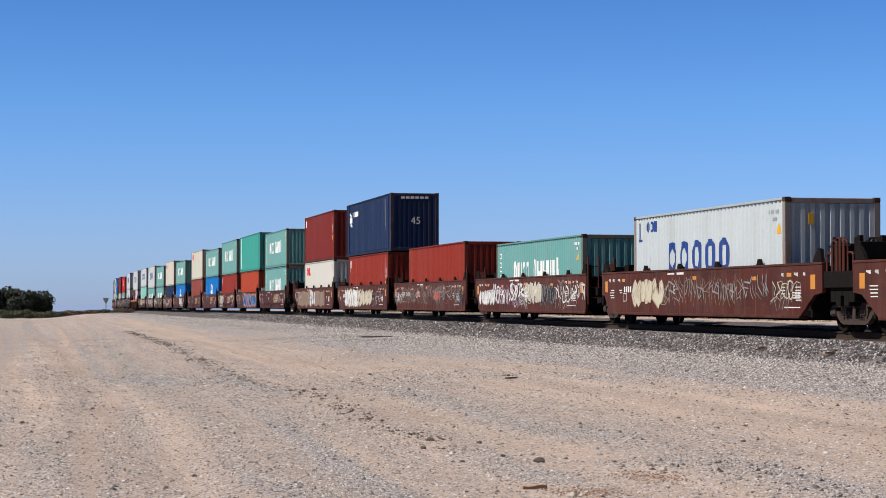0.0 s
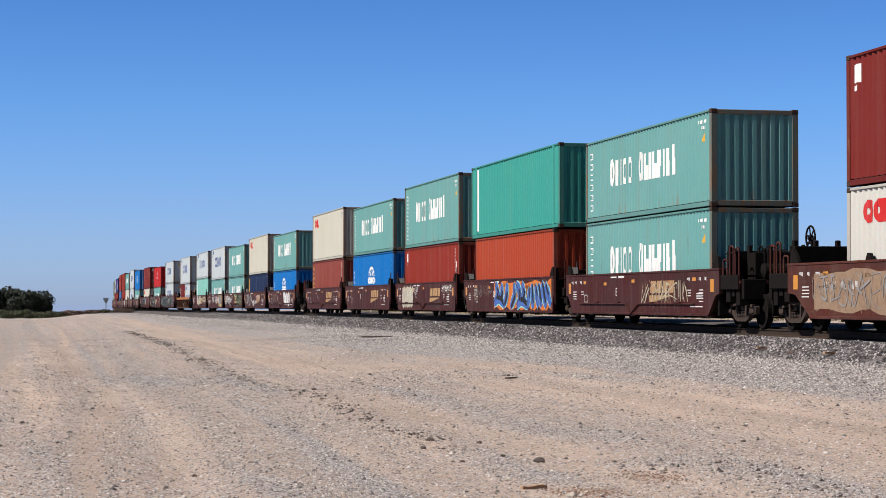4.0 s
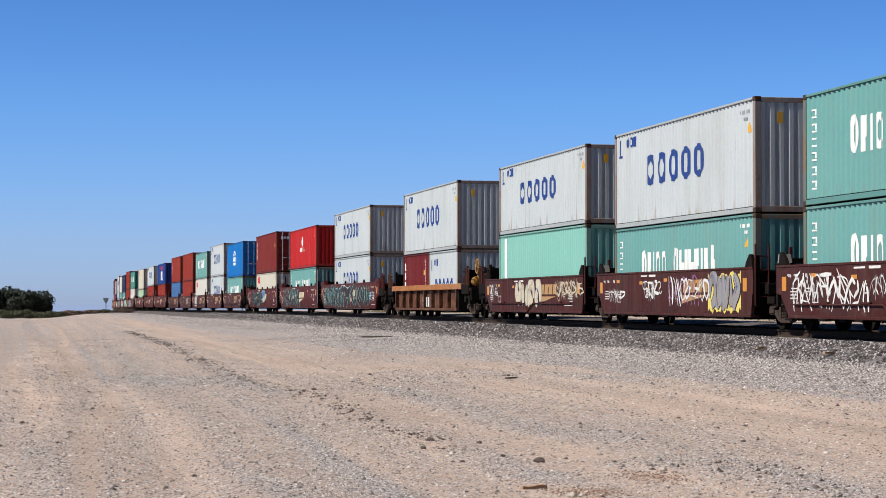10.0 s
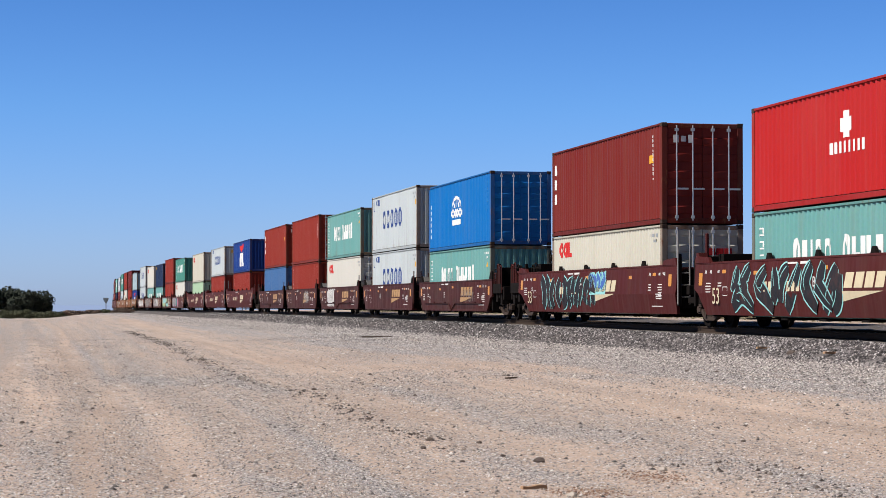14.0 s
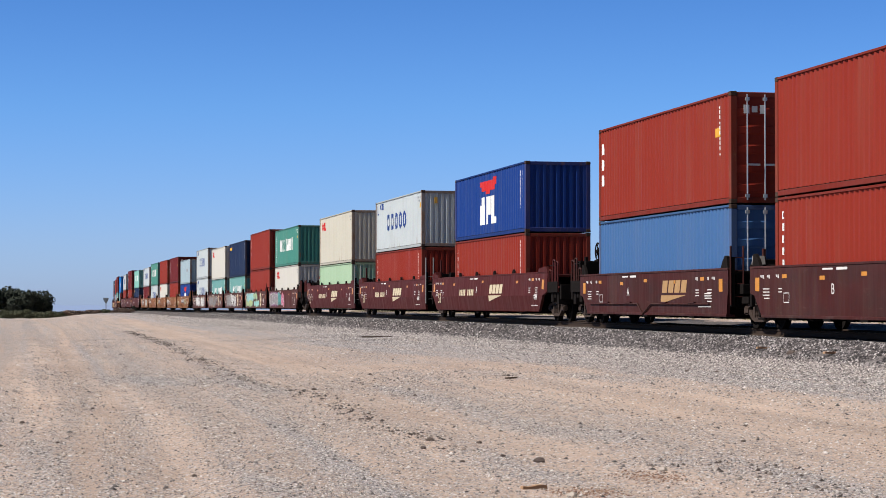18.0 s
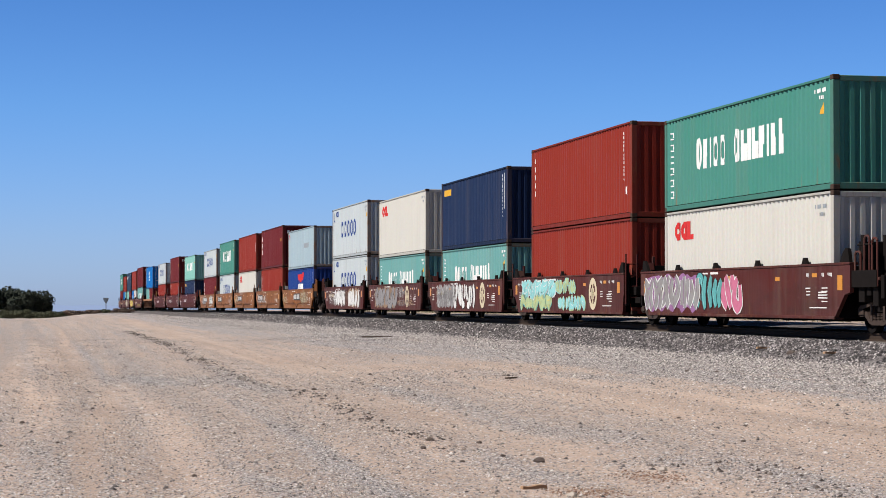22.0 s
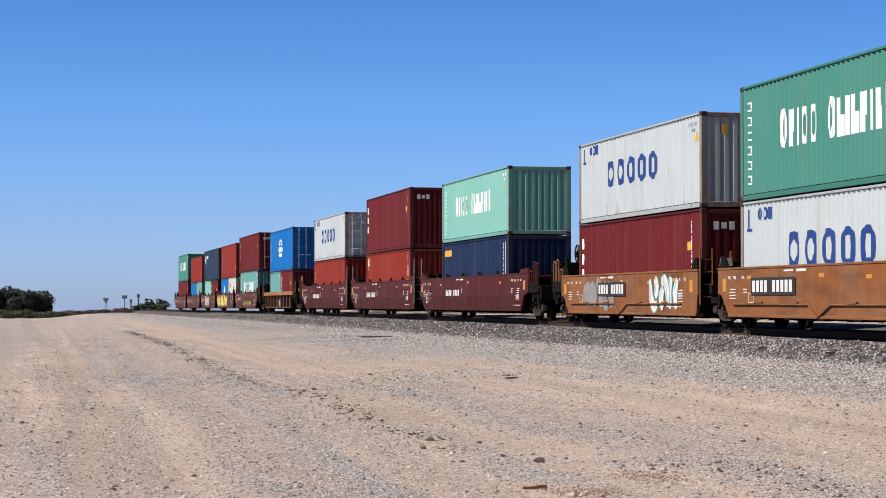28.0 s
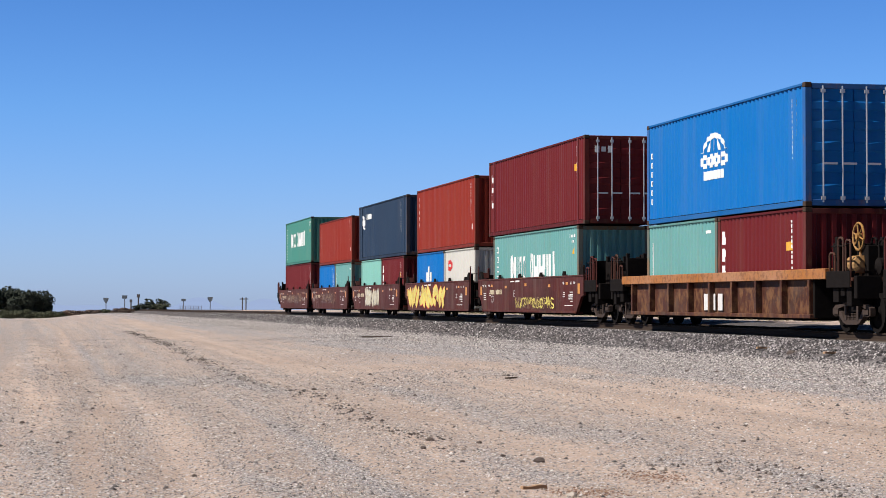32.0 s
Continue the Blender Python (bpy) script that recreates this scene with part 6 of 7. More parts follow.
for n, (car, kind, y0, y1) in enumerate(CARS):
    span, top = y1 - y0, (1.62 if kind == "oxide_new" else 1.44)
    if kind == "oxide":
        swoosh(car, y0 + 0.39 * span, 0.92, TAN_LOGO)
    elif kind == "oxide_new":
        side_text(car, "53", 0.60, y1 - 1.75, 0.80, CREAM_LOGO if n < 38 else STENCIL, "painted number")
        if n < 38:
            swoosh(car, y0 + 0.44 * span, 0.98, CREAM_LOGO)
        flat_rects("road_number", [(y0 + 0.70 * span - 0.3 * k, y0 + 0.70 * span - 0.3 * k + 0.2, 0.92, 1.16) for k in range(9) if k != 4], CREAM_LOGO if n < 38 else STENCIL, car, "row of painted number bars")
    elif kind == "yellow":
        q = {33: 0.5, 34: 0.2, 35: 0.32, 36: 0.28, 37: 0.42}[n]
        flat_rects("black_plate", [(y1 - q * span - 1.5, y1 - q * span + 1.4, 0.84, 1.26)], BLACK, car, "black lettering plate", 0.03)
        flat_rects("letter", [(y1 - q * span + 1.28 - k * 0.27, y1 - q * span + 1.09 - k * 0.27, 0.91, 1.19) for k in range(10) if k != 4], STENCIL, car, "white letter bars on the plate", 0.034)
    elif kind == "rust_brown":
        flat_rects("letter", [(-0.75 + 0.55 * k, -0.40 + 0.55 * k, 0.45, 0.88) for k in range(3)], STENCIL, car, "white letter bars", -0.12)
    elif kind in ("oxide_old", "rust_red"):
        if kind == "oxide_old" and n in (29, 30, 31, 32):
            yc, zc = y0 + 0.24 * span, 0.92
            ring = []
            for k in range(32):
                a, b = 2 * math.pi * k / 32, 2 * math.pi * (k + 1) / 32
                ring.append(([(-XF - 0.005, yc + r * math.cos(q), zc + r * 1.1 * math.sin(q)) for q, r in ((a, 0.30), (a, 0.46), (b, 0.46), (b, 0.30))], [(0, 1, 2, 3)]))
            ring += [([(-XF - 0.006, yc + p, zc + r) for p, r in ((-w, -h), (w, -h), (w, h), (-w, h))], [(0, 1, 2, 3)]) for w, h in ((0.34, 0.06), (0.06, 0.36), (0.16, 0.17))]
            tagged(link("emblem", join("emblem", ring), CREAM_LOGO, car, "worn cream round emblem with a cross"), kind="stuff")
        flat_rects("road_number", [(y0 + 0.86 * span - 0.2 * k, y0 + 0.86 * span - 0.2 * k + 0.13, 0.95, 1.12) for k in range(10) if k != 4], STENCIL if kind == "rust_red" else CREAM_LOGO, car, "row of painted number bars")
    for j, (a, b, lo, hi, cols, fat, count, *under) in enumerate(ART.get(n, ())):
        graffiti(car, y1 - a * span, y1 - b * span, 0.36 + lo * (top - 0.36), 0.36 + hi * (top - 0.36), cols, 100 * n + j, fat, count, *under)

# ---- stones ----
OCTA = np.array([(1, 0, 0), (0, 1, 0), (-1, 0, 0), (0, -1, 0), (0, 0, 1), (0, 0, -0.6)], float)
OCTA_F = np.array([(0, 1, 4), (1, 2, 4), (2, 3, 4), (3, 0, 4), (1, 0, 5), (2, 1, 5), (3, 2, 5), (0, 3, 5)])


def stones(name, places, sizes, material, label, category, seed, flat=0.7):
    """Many small broken stones in one mesh."""
    rng = np.random.default_rng(seed)
    n = len(places)
    v = OCTA[None] * rng.uniform(0.6, 1.25, (n, 6, 3))
    a = rng.uniform(0, 2 * math.pi, n)
    c, s = np.cos(a)[:, None], np.sin(a)[:, None]
    x, y = v[:, :, 0] * c - v[:, :, 1] * s, v[:, :, 0] * s + v[:, :, 1] * c * rng.uniform(0.6, 1, n)[:, None]
    v = np.stack([x, y, v[:, :, 2] * flat], 2) * sizes[:, None, None] + places[:, None, :]
    f = (OCTA_F[None] + 6 * np.arange(n)[:, None, None]).reshape(-1, 3)
    me = bpy.data.meshes.new(name)
    me.vertices.add(n * 6)
    me.vertices.foreach_set("co", v.reshape(-1))
    me.loops.add(len(f) * 3)
    me.loops.foreach_set("vertex_index", f.reshape(-1))
    me.polygons.add(len(f))
    me.polygons.foreach_set("loop_start", np.arange(0, len(f) * 3, 3))
    me.polygons.foreach_set("loop_total", np.full(len(f), 3))
    me.update(calc_edges=True)
    return tagged(link(name, me, material), label, category, kind="stuff")


rng = np.random.default_rng(5)
P, Z = [], []
for r0, r1, count, small, large in ((14.3, 26, 130000, 0.005, 0.018), (26, 45, 140000, 0.008, 0.024), (45, 80, 90000, 0.010, 0.028), (80, 210, 50000, 0.014, 0.036)):
    r = np.sqrt(rng.uniform(r0 * r0, r1 * r1, count))
    a = rng.uniform(-0.232, 0.232, count)
    x, y = r * np.sin(a), r * np.cos(a)
    s = -x * math.sin(TH) + y * math.cos(TH)
    lat = x * math.cos(TH) + y * math.sin(TH)
    clump = 0.5 + 0.5 * np.sin(x * 1.7 + 2 * np.sin(y * 0.6)) * np.sin(y * 1.1 + 1.5 * np.sin(x * 0.8))
    keep = (rng.uniform(0, 1, count) < (0.18 + 0.82 * gravel_cover(s, lat)) * (0.8 + 0.2 * clump)) & (lat < 15.3)
    for xx, yy in zip(x[keep], y[keep]):
        ss_, ll = along(xx, yy)
        P.append((xx, yy, rolled(ss_, ll)))
    big = rng.uniform(0, 1, int(keep.sum()))
    Z.append(small + (large - small) * big ** 4 + np.where(big > 0.996, large * 0.8, 0))
# the paler band of grey gravel along the foot of the ballast
k = 60000
s = 22 + 130 * rng.uniform(0, 1, k) ** 1.6
lat = foot_of_ballast(s) + 0.1 - np.abs(rng.normal(0, 2.2, k))
keep = lat > 10.0
s, lat = s[keep], lat[keep]
P += [tuple(at(a, b, max(bed(a, b), rolled(a, b)))) for a, b in zip(s, lat)]
Z.append(rng.uniform(0.011, 0.024, len(s)) * (1 + s / 150))
k = 16000
s = rng.uniform(130, 290, k)
lat = np.clip(rng.normal(13.0, 1.6, k), 8.0, 15.0)
P += [tuple(at(a, b, rolled(a, b))) for a, b in zip(s, lat)]
Z.append(rng.uniform(0.03, 0.06, k))
PEBBLE = stone_mat("pebbles", [(0.0, (0.035, 0.030, 0.030)), (0.22, (0.135, 0.117, 0.113)), (0.5, (0.30, 0.268, 0.256)), (0.8, (0.48, 0.436, 0.412)), (1.0, (0.76, 0.71, 0.68))])
stones("gravel", np.array(P), np.concatenate(Z), PEBBLE, "loose grey and tan gravel scattered over the sand", "gravel", 1)

k = 52000
s = np.concatenate([rng.uniform(22, 70, int(k * 0.6)), rng.uniform(70, 190, k - int(k * 0.6))])
lat = foot_of_ballast(s) + 0.12 * rng.normal(0, 1, k) + (MID - 1.35 - foot_of_ballast(s)) * rng.uniform(0, 1, k)
stray = rng.uniform(0, 1, k) < 0.03
lat = np.where(stray, foot_of_ballast(s) - rng.exponential(0.5, k), lat)
pl = np.array([at(a, b, max(bed(a, b), rolled(a, b))) for a, b in zip(s, lat)])
sz = np.where(s < 70, rng.uniform(0.018, 0.045, k), rng.uniform(0.03, 0.06, k))
CRUSHED = stone_mat("crushed_stone", [(0.0, (0.012, 0.010, 0.011)), (0.38, (0.05, 0.044, 0.046)), (0.68, (0.145, 0.129, 0.131)), (0.88, (0.31, 0.281, 0.279)), (1.0, (0.60, 0.56, 0.55))])
stones("ballast_stones", pl, sz, CRUSHED, "dark crushed ballast stones on the shoulder of the track", "ballast", 2, 0.85)


# a low windrow of larger dark stones between the sandy lanes, and a patch of rusty scale
k = 130000
s, lat = 14 + 90 * rng.uniform(0, 1, k) ** 1.15, rng.uniform(3.0, 10.0, k)
broken = 0.35 + 0.65 * np.clip(0.5 + np.sin(s * 0.9 + 2 * np.sin(s * 0.31)) + 0.6 * np.sin(s * 2.3), 0, 1)
keep = rng.uniform(0, 1, k) < 0.75 * broken * lane_share(s, lat + 0.12 * rng.normal(0, 1, k), DARK_LANES)
s, lat = s[keep], lat[keep]
k = len(s)
pl = np.array([at(a, b, rolled(a, b)) for a, b in zip(s, lat)])
DARK_STONE = stone_mat("dark_stones", [(0.0, (0.028, 0.020, 0.018)), (0.6, (0.10, 0.076, 0.066)), (1.0, (0.30, 0.25, 0.22))])
stones("windrow_stones", pl, (0.006 + 0.028 * rng.uniform(0, 1, k) ** 5) * (1 + s / 120), DARK_STONE, "row of dark larger stones lying along the sandy lane", "gravel", 6)
k = 700
s, lat = np.concatenate([rng.normal(16.8, 0.3, 350), rng.normal(15.5, 0.25, 350)]), np.concatenate([rng.normal(5.2, 0.16, 350), rng.normal(4.3, 0.16, 350)])
pl = np.array([at(a, b, rolled(a, b)) for a, b in zip(s, lat)])
SCALE = stone_mat("rusty_scale", [(0.0, (0.10, 0.05, 0.032)), (0.6, (0.24, 0.13, 0.085)), (1.0, (0.34, 0.22, 0.15))])
stones("rusty_scale", pl, rng.uniform(0.006, 0.016, k), SCALE, "patch of reddish rusty scale scattered on the sand", "gravel", 8)


def on_ground(px, py):
    """Where the way through a point of the view, given by its two slopes, meets the ground."""
    d = 15.0
    while d < 400:
        x, y = px * d, d
        g = max(rolled(*along(x, y)), bed(*along(x, y)) if abs(along(x, y)[1] - MID) < 3.9 else -9)
        if EYE - py * d <= g:
            return Vector((x, y, g))
        d += 0.05
    return Vector((px * 400, 400, 0))


def rock(px, py, size, tone, label, seed, tall=0.6):
    p = on_ground(px, py)
    bm = bmesh.new()
    size *= 0.78
    bmesh.ops.create_icosphere(bm, subdivisions=2, radius=size)
    for v in bm.verts:
        q = v.co / size
        v.co = v.co * (1 + 0.3 * noise.noise(q * 1.4 + Vector((seed, 0, 0))) + 0.12 * noise.noise(q * 4 + Vector((seed, 3, 0))))
        v.co.z *= tall
    me = bpy.data.meshes.new("rock")
    bm.to_mesh(me)
    bm.free()
    return tagged(link("rock", me, tone, None, "", Matrix.Translation(p + Vector((0, 0, size * tall * 0.35)))), label, "rock", "rocks on the sand")


ROCK = plain("dark_rock", (0.105, 0.08, 0.07), 0.9, 0, 0.4, 20)
PALE_ROCK = plain("pale_rock", (0.42, 0.37, 0.32), 0.9, 0, 0.3, 20)
SPOTS = [(0.048, 0.0757, 0.075, 0), (0.173, 0.0222, 0.13, 0), (-0.0066, 0.0650, 0.055, 0), (0.018, 0.0664, 0.04, 0), (-0.037, 0.0545, 0.05, 0), (0.109, 0.0800, 0.06, 1), (0.064, 0.0930, 0.06, 1), (-0.174, 0.0492, 0.035, 0),
         (-0.064, 0.0398, 0.06, 0), (0.117, 0.0540, 0.035, 0), (0.150, 0.0580, 0.035, 0), (-0.118, 0.0590, 0.03, 0), (0.136, 0.0310, 0.05, 0), (-0.014, 0.0430, 0.05, 0), (0.088, 0.0610, 0.03, 0), (-0.209, 0.0563, 0.045, 0), (-0.1915, 0.0662, 0.03, 0), (-0.1234, 0.0828, 0.035, 0), (-0.2198, 0.0679, 0.035, 0), (0.149, 0.0656, 0.035, 0), (0.0059, 0.0586, 0.04, 0), (0.0096, 0.0757, 0.035, 0), (-0.0363, 0.0322, 0.05, 0), (0.1212, 0.0308, 0.06, 0), (0.0888, 0.0501, 0.035, 0), (0.0298, 0.0729, 0.035, 0), (-0.010, 0.0690, 0.04, 0), (0.031, 0.0850, 0.035, 1)]
for i, (px, py, size, tone) in enumerate(SPOTS):
    rock(px, py, size, PALE_ROCK if tone else ROCK, "pale rounded rock lying on the sand" if tone else "dark rough rock lying on the sand", i * 3.7)

WOOD = plain("split_wood", (0.40, 0.25, 0.15), 0.85, 0, 0.35, 14)
OLD_WOOD = plain("old_timber", (0.10, 0.07, 0.055), 0.9, 0, 0.4, 10)
for i, (px, py, L, w, turn_deg, tone, words) in enumerate([(-0.033, 0.0137, 1.1, 0.09, 12, 1, "dark old timber lying on the gravel"), (0.160, 0.0201, 0.42, 0.07, 18, 0, "pale split wood lying on the ballast"), (0.193, 0.0225, 0.40, 0.07, 30, 0, "pale split wood lying on the ballast"),
                                                            (0.034, 0.0342, 0.4, 0.05, 60, 1, "dark old timber lying on the gravel"), (0.045, 0.0890, 0.22, 0.05, 25, 0, "pale split wood lying on the sand")]):
    p = on_ground(px, py)
    bm = bmesh.new()
    bmesh.ops.create_cube(bm, size=1)
    bmesh.ops.subdivide_edges(bm, edges=[e for e in bm.edges if abs((e.verts[0].co - e.verts[1].co).x) > 0.5], cuts=4)
    for v in bm.verts:
        v.co = Vector((v.co.x * L, v.co.y * w * (1 + 0.3 * noise.noise((v.co.x * 3, i, 0))), v.co.z * w * 0.6 + 0.02 * noise.noise((v.co.x * 2, 5, i))))
    me = bpy.data.meshes.new("timber_scrap")
    bm.to_mesh(me)
    bm.free()
    tagged(link("timber_scrap", me, OLD_WOOD if tone else WOOD, None, "", pose(p.x, p.y, p.z + w * 0.28 + 0.03 * (i in (1, 2)), 0, 0, turn_deg)), words, "wood")

# ---- ties ----
for k in range(250):
    s = 18 + 0.55 * k
    me, _ = box("tie", -1.3, 1.3, -0.115, 0.115, -0.17, 0.0, 0.01)
    p = at(s, MID, RAIL + rise(s) - 0.178 - 0.085)
    link("tie", me, TIE, track, "", pose(p.x, p.y, p.z, 0, 0, TRACK_YAW))

# ---- the distance: trees, scrub, signs, poles, hills ----
LEAF = stone_mat("dark_leaves", [(0.0, (0.007, 0.012, 0.006)), (0.5, (0.013, 0.021, 0.010)), (1.0, (0.026, 0.036, 0.018))], 4)
OLIVE = stone_mat("olive_leaves", [(0.0, (0.035, 0.042, 0.02)), (0.6, (0.07, 0.078, 0.038)), (1.0, (0.13, 0.125, 0.065))], 4)
DRY = stone_mat("dry_weeds", [(0.0, (0.07, 0.042, 0.034)), (0.5, (0.14, 0.09, 0.07)), (1.0, (0.24, 0.18, 0.13))], 4)
GRASS = stone_mat("sunny_dry_grass", [(0.0, (0.13, 0.11, 0.065)), (0.5, (0.27, 0.24, 0.15)), (1.0, (0.42, 0.37, 0.25))], 4)
BARK = plain("bark", (0.07, 0.05, 0.04), 0.9, 0, 0.4, 6)


def leaf_cloud(blobs, count, size, seed):
    """Leaf clumps: many small bent quads on and in lumpy volumes (centre, radii)."""
    g = np.random.default_rng(seed)
    vs, fs = [], []
    for c, r in blobs:
        for _ in range(count):
            d = g.normal(0, 1, 3)
            d /= np.linalg.norm(d)
            k = 0.55 + 0.5 * g.random()
            p = np.array(c) + d * np.array(r) * k
            n = d + g.normal(0, 0.6, 3)
            n /= np.linalg.norm(n)
            u = np.cross(n, g.normal(0, 1, 3))
            u /= np.linalg.norm(u)
            w = np.cross(n, u)
            q = size * g.uniform(0.6, 1.4)
            o = len(vs)
            vs += [tuple(p - u * q), tuple(p + w * q * 0.6 + n * q * 0.2), tuple(p + u * q), tuple(p - w * q * 0.6 + n * q * 0.2)]
            fs.append((o, o + 1, o + 2, o + 3))
    me = bpy.data.meshes.new("crown")
    me.from_pydata(vs, [], fs)
    return me


def tree(x, y, base, height, width, seed, leaves, label, name="tree"):
    g = random.Random(seed)
    ob = tagged(new(name), label, "tree" if name == "tree" else "bush", "trees and bushes beyond the crest")
    ob.matrix_basis = Matrix.Translation((x, y, base))
    pcs = []
    blobs = []
    for k in range(5 if name == "tree" else 3):
        a = k * 1.3 + g.random()
        tip = (width * 0.33 * math.cos(a), width * 0.33 * math.sin(a), height * g.uniform(0.5, 0.78))
        knee = (tip[0] * 0.3, tip[1] * 0.3, height * 0.3)
        pcs += [rod_piece((0, 0, -0.3), knee, 0.035 * height * 0.6, 7), rod_piece(knee, tip, 0.018 * height * 0.6, 6)]
        blobs.append((tip, (width * 0.22, width * 0.22, height * 0.2)))
    for k in range(9):
        a = g.random() * 6.28
        q = g.random() ** 0.5
        blobs.append(((width * 0.38 * q * math.cos(a), width * 0.38 * q * math.sin(a), height * g.uniform(0.22, 0.86) * (1 - 0.25 * q)), (width * g.uniform(0.12, 0.2), width * g.uniform(0.12, 0.2), height * g.uniform(0.10, 0.18))))
    link("trunk", join("trunk", pcs), BARK, ob)
    link("crown", leaf_cloud(blobs, 260 if name == "tree" else 130, 0.04 * width, seed), leaves, ob)
    return ob


def spot(px, d):
    """Ground place d metres out at that slope across the view."""
    x = px * d
    return x, d, ground_z(*along(x, d))


g = random.Random(12)
clumps = []
for k in range(760):
    s, lat = 26 + 140 * (k + g.random()) / 760, 26.2 + 3.2 * g.random()
    p = at(s, lat, ground_z(s, lat))
    clumps.append((tuple(p), (0.22, 0.22, 0.14 + 0.14 * g.random())))
tagged(link("dry_grass", leaf_cloud(clumps, 24, 0.06, 9), GRASS), "low dry tan grass growing beyond the track", "grass", kind="stuff")

for i, (px, d, h, w) in enumerate([(-0.232, 330, 7.9, 6.5), (-0.219, 338, 8.3, 6.0), (-0.2125, 332, 8.0, 4.8), (-0.2055, 336, 8.1, 5.2), (-0.2005, 330, 7.6, 3.6), (-0.2090, 328, 7.9, 4.6), (-0.245, 335, 8.0, 7.0), (-0.226, 345, 8.1, 6.0)]):
    x, y, z = spot(px, d)
    tree(x, y, z, EYE + h - 4.0 - z, w * 1.25, 40 + i, LEAF, "dense dark green tree standing behind the sandy crest")
for i, (px, d, top, w) in enumerate([(-0.147, 300, 1.45, 3.0), (-0.1425, 303, 1.75, 3.4), (-0.1400, 298, 1.25, 2.6), (-0.1505, 301, 0.9, 2.4)]):
    x, y, z = spot(px, d)
    tree(x, y, z, EYE + top - z, w, 70 + i, LEAF if i != 2 else OLIVE, "round green bush standing near the track", "bush")
g = random.Random(3)
for i in range(26):
    px = -0.225 + 0.0027 * i + g.uniform(-0.001, 0.001)
    d = 285 + g.uniform(-12, 12)
    x, y, z = spot(px, d)
    top = g.uniform(-0.5, 0.25) if px < -0.192 else g.uniform(-0.5, 0.1)
    if px > -0.158:
        top -= 0.3
    tree(x, y, z, max(0.9, EYE + top - z), g.uniform(1.8, 3.0), 100 + i, OLIVE if px < -0.192 or i % 7 == 0 else DRY, "low olive scrub bush behind the crest" if px < -0.192 or i % 7 == 0 else "dry reddish brown weeds behind the crest", "bush")

SIGN_BACK = plain("grey_sign_back", (0.14, 0.16, 0.18), 0.6, 0.3, 0.2, 3)
POST = plain("weathered_post", (0.13, 0.12, 0.115), 0.8, 0.1, 0.3, 3)


def sign(px, top, low, w, shape, d=390):
    x, y, z = spot(px, d)
    ob = tagged(new("road_sign"), "grey backs of a road sign on a post" if shape == "rect" else "grey shield-shaped road sign on a post", "road sign", "signs along the far road")
    ob.matrix_basis = Matrix.Translation((x, y, z))
    zt, zl = EYE + top * d - z, EYE + low * d - z
    hw = w * d / 2
    link("post", join("post", [box_piece(-0.07, 0.07, -0.07, 0.07, -0.3, zt - 0.1)]), POST, ob)
    out = [(-hw, zl), (hw, zl), (hw, zt), (-hw, zt)] if shape == "rect" else [(-hw * 0.3, zl), (hw * 0.3, zl), (hw * 0.95, zl + 0.55 * (zt - zl)), (hw, zt), (-hw, zt), (-hw * 0.95, zl + 0.55 * (zt - zl))]
    v, f = prism(out, -0.09, -0.13)
    link("sign_panel", solid("sign_panel", [(a[1], a[0], a[2]) for a in v], f), SIGN_BACK, ob)


sign(-0.1676, 0.0060, 0.0035, 0.0026, "shield")
sign(-0.1583, 0.0072, 0.0056, 0.0026, "rect")
sign(-0.1290, 0.0055, 0.0043, 0.0022, "rect", 430)
sign(-0.1158, 0.0064, 0.0040, 0.0026, "shield", 420)


def pole(px, top, d, arm, words):
    x, y, z = spot(px, d)
    ob = tagged(new("utility_pole"), words, "pole", "poles along the line")
    ob.matrix_basis = Matrix.Translation((x, y, z))
    zt = EYE + top * d - z
    link("shaft", join("shaft", [rod_piece((0, 0, -0.4), (0, 0, zt), 0.13, 8)]), POST, ob)
    if arm:
        link("cross_arm", join("cross_arm", [box_piece(-arm, arm, -0.08, 0.08, zt - 0.45, zt - 0.25)]), POST, ob)
    else:
        link("signal_box", join("signal_box", [box_piece(-0.22, 0.22, -0.2, 0.2, zt - 0.55, zt)]), POST, ob)


pole(-0.1515, 0.0078, 330, 0, "dark signal post beside the track")
pole(-0.1552, 0.0052, 380, 0, "thin dark post beside the far road")
pole(-0.0998, 0.0062, 430, 0.55, "weathered wooden pole with a cross arm")
pole(-0.0980, 0.0062, 430, 0.5, "weathered wooden pole with a cross arm")
x, y, z = spot(-0.1255, 440)
fence = tagged(new("fence"), "thin wire fence on grey posts beside the far road", "fence")
fence.matrix_basis = Matrix.Translation((x, y, z))
zt = EYE + 0.0020 * 440 - z
for k in range(9):
    put_box("post", POST, fence, -2.3 + 0.58 * k - 0.05, -2.3 + 0.58 * k + 0.05, -0.05, 0.05, -0.3, zt)
for q in (0.05, 0.5):
    link("wire", join("wire", [rod_piece((-2.3, 0, zt - q), (2.35, 0, zt - q), 0.03, 5)]), POST, fence)

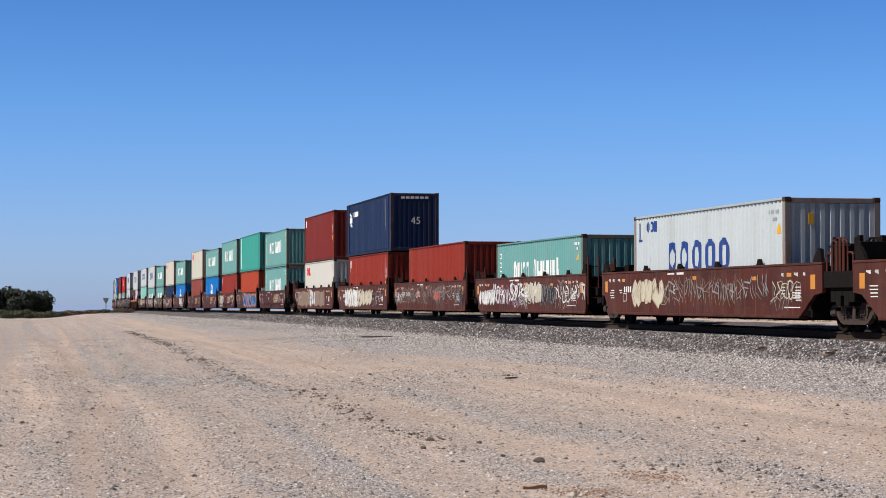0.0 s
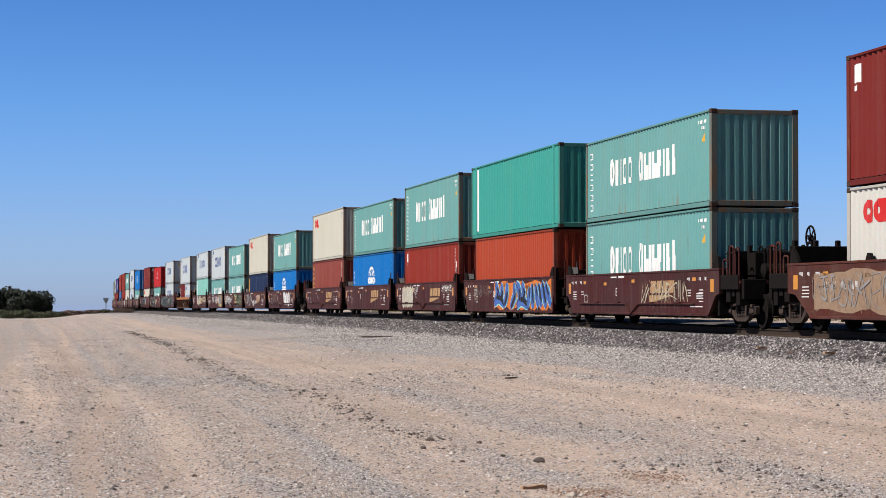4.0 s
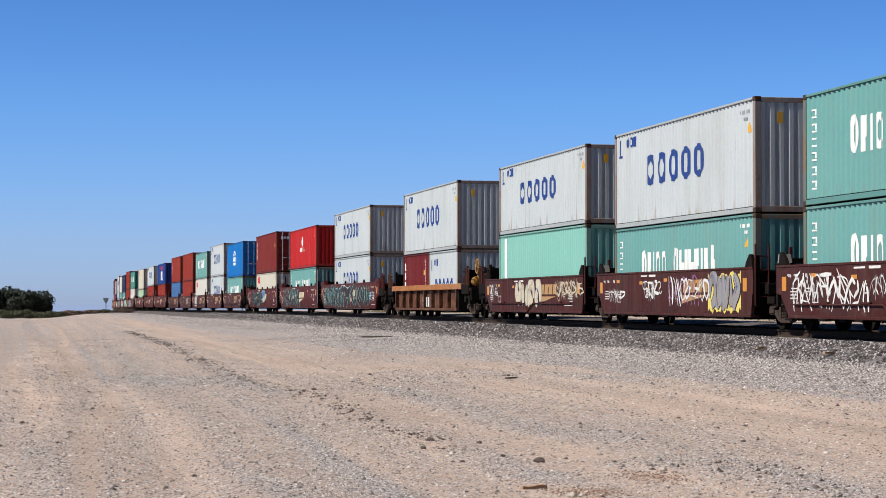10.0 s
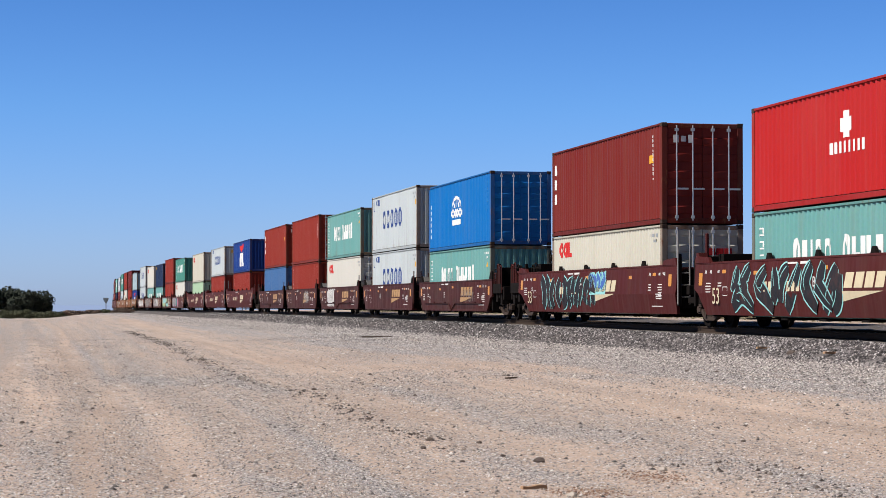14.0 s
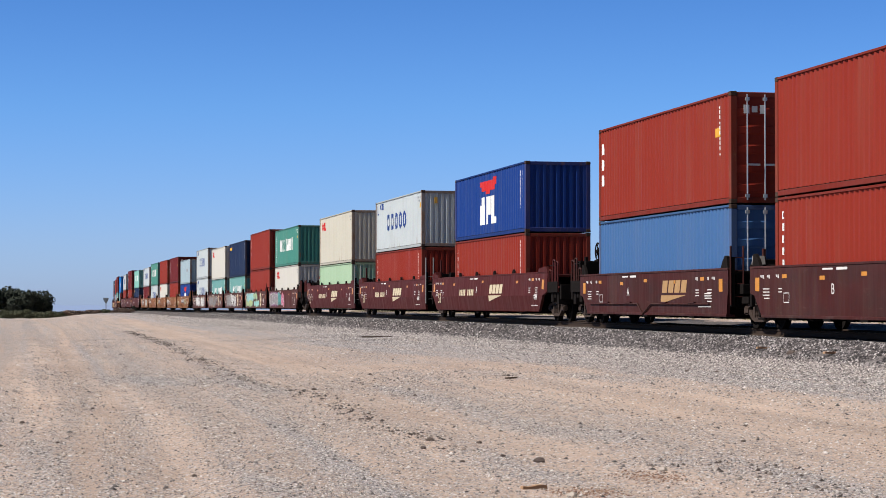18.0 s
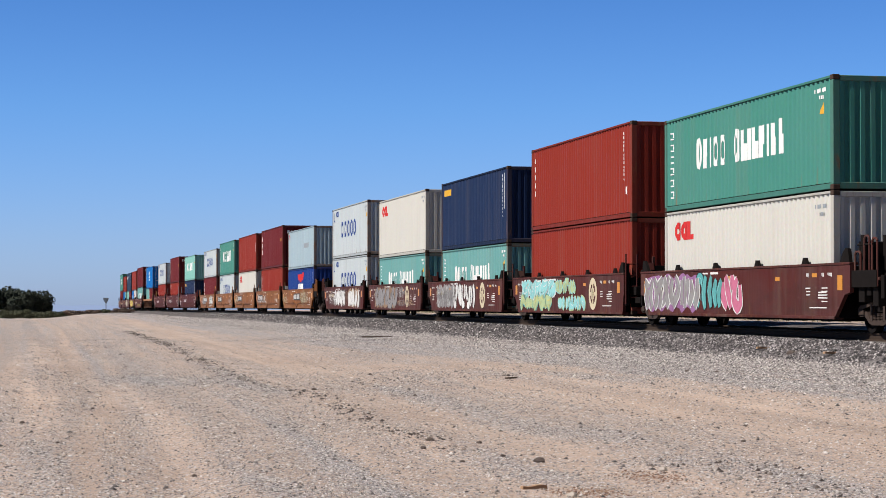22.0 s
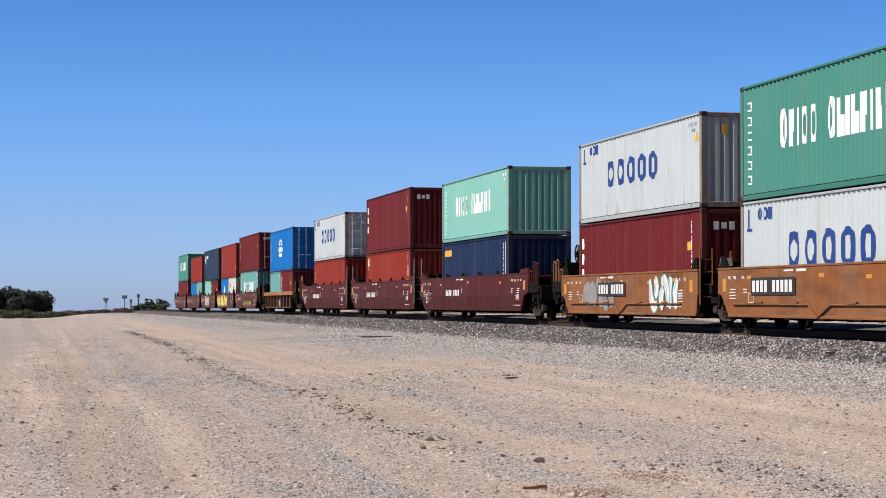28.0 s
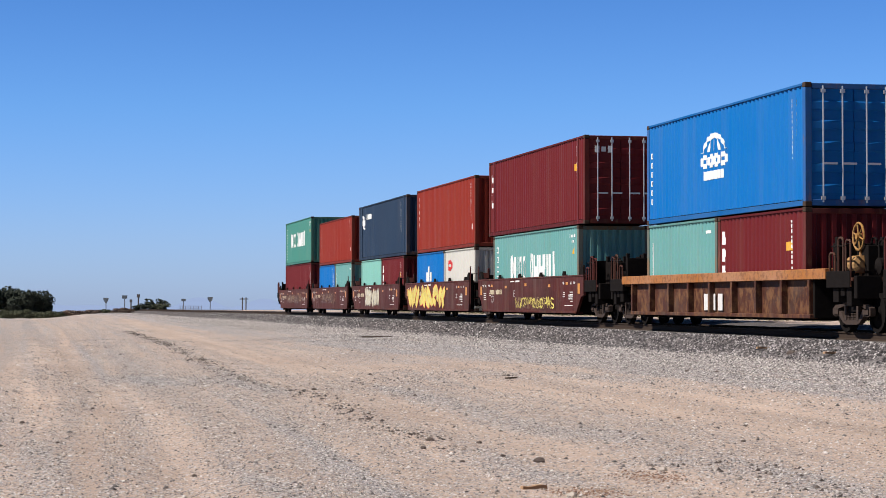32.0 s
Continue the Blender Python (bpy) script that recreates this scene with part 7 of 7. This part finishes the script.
RIDGES = {"far": [(-0.125, 0.0042, 0.008), (-0.117, 0.0034, 0.007), (-0.092, 0.0036, 0.009), (-0.078, 0.0026, 0.014), (0.05, 0.003, 0.03), (-0.27, 0.003, 0.03)],
          "near": [(-0.195, 0.0018, 0.014), (-0.172, 0.0016, 0.012), (-0.148, 0.0010, 0.012), (0.12, 0.0015, 0.04)]}
# haze is painted into the hills: pale blue emission, no light of their own
HILL, hill_nodes, hill_shader = node_mat("glowing_hazy_hills")
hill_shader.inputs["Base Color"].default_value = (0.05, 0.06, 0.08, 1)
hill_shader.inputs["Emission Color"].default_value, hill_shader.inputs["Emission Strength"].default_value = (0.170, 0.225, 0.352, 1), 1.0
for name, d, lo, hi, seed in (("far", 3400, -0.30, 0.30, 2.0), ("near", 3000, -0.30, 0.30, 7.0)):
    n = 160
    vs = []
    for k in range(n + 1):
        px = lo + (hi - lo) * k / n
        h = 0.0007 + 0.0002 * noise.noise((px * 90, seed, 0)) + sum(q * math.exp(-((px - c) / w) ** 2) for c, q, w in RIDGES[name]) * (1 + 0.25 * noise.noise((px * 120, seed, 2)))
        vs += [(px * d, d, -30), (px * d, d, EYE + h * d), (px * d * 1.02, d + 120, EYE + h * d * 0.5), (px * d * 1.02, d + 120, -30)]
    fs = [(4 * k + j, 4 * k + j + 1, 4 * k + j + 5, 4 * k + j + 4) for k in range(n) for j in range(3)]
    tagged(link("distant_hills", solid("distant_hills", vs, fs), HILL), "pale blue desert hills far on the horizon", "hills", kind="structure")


def motions():
    """The train rolls by: every car and every container on its own rows; wheels turn while they pass in front."""
    slots = {}
    for thing, S, z in MOVERS:
        walk(thing, [(float(k), track_pose(S - gone(k)) @ Matrix.Translation((0, 0, z))) for k in range(33)])
        slots[thing.name] = S
    for w, car, y in WHEELSETS:
        S = slots[car.name] + y
        base = w.location.copy()
        turn = Matrix.Translation(base)
        steps = [k / FPS for k in range(int(SECONDS * FPS) + 1) if 34 < S - gone(k / FPS) < 68]
        if not steps:
            walk(w, [(0.0, turn), (SECONDS, turn)])
            continue
        rows = []
        for t in steps:
            rows.append((t, turn @ Matrix.Rotation((gone(t) - gone(steps[0])) / WHEEL_R, 4, "X")))
        first, last = rows[0], rows[-1]
        rows = ([(0.0, first[1])] if first[0] > 0 else []) + rows + ([(SECONDS, last[1])] if last[0] < SECONDS else [])
        walk(w, rows)


motions()
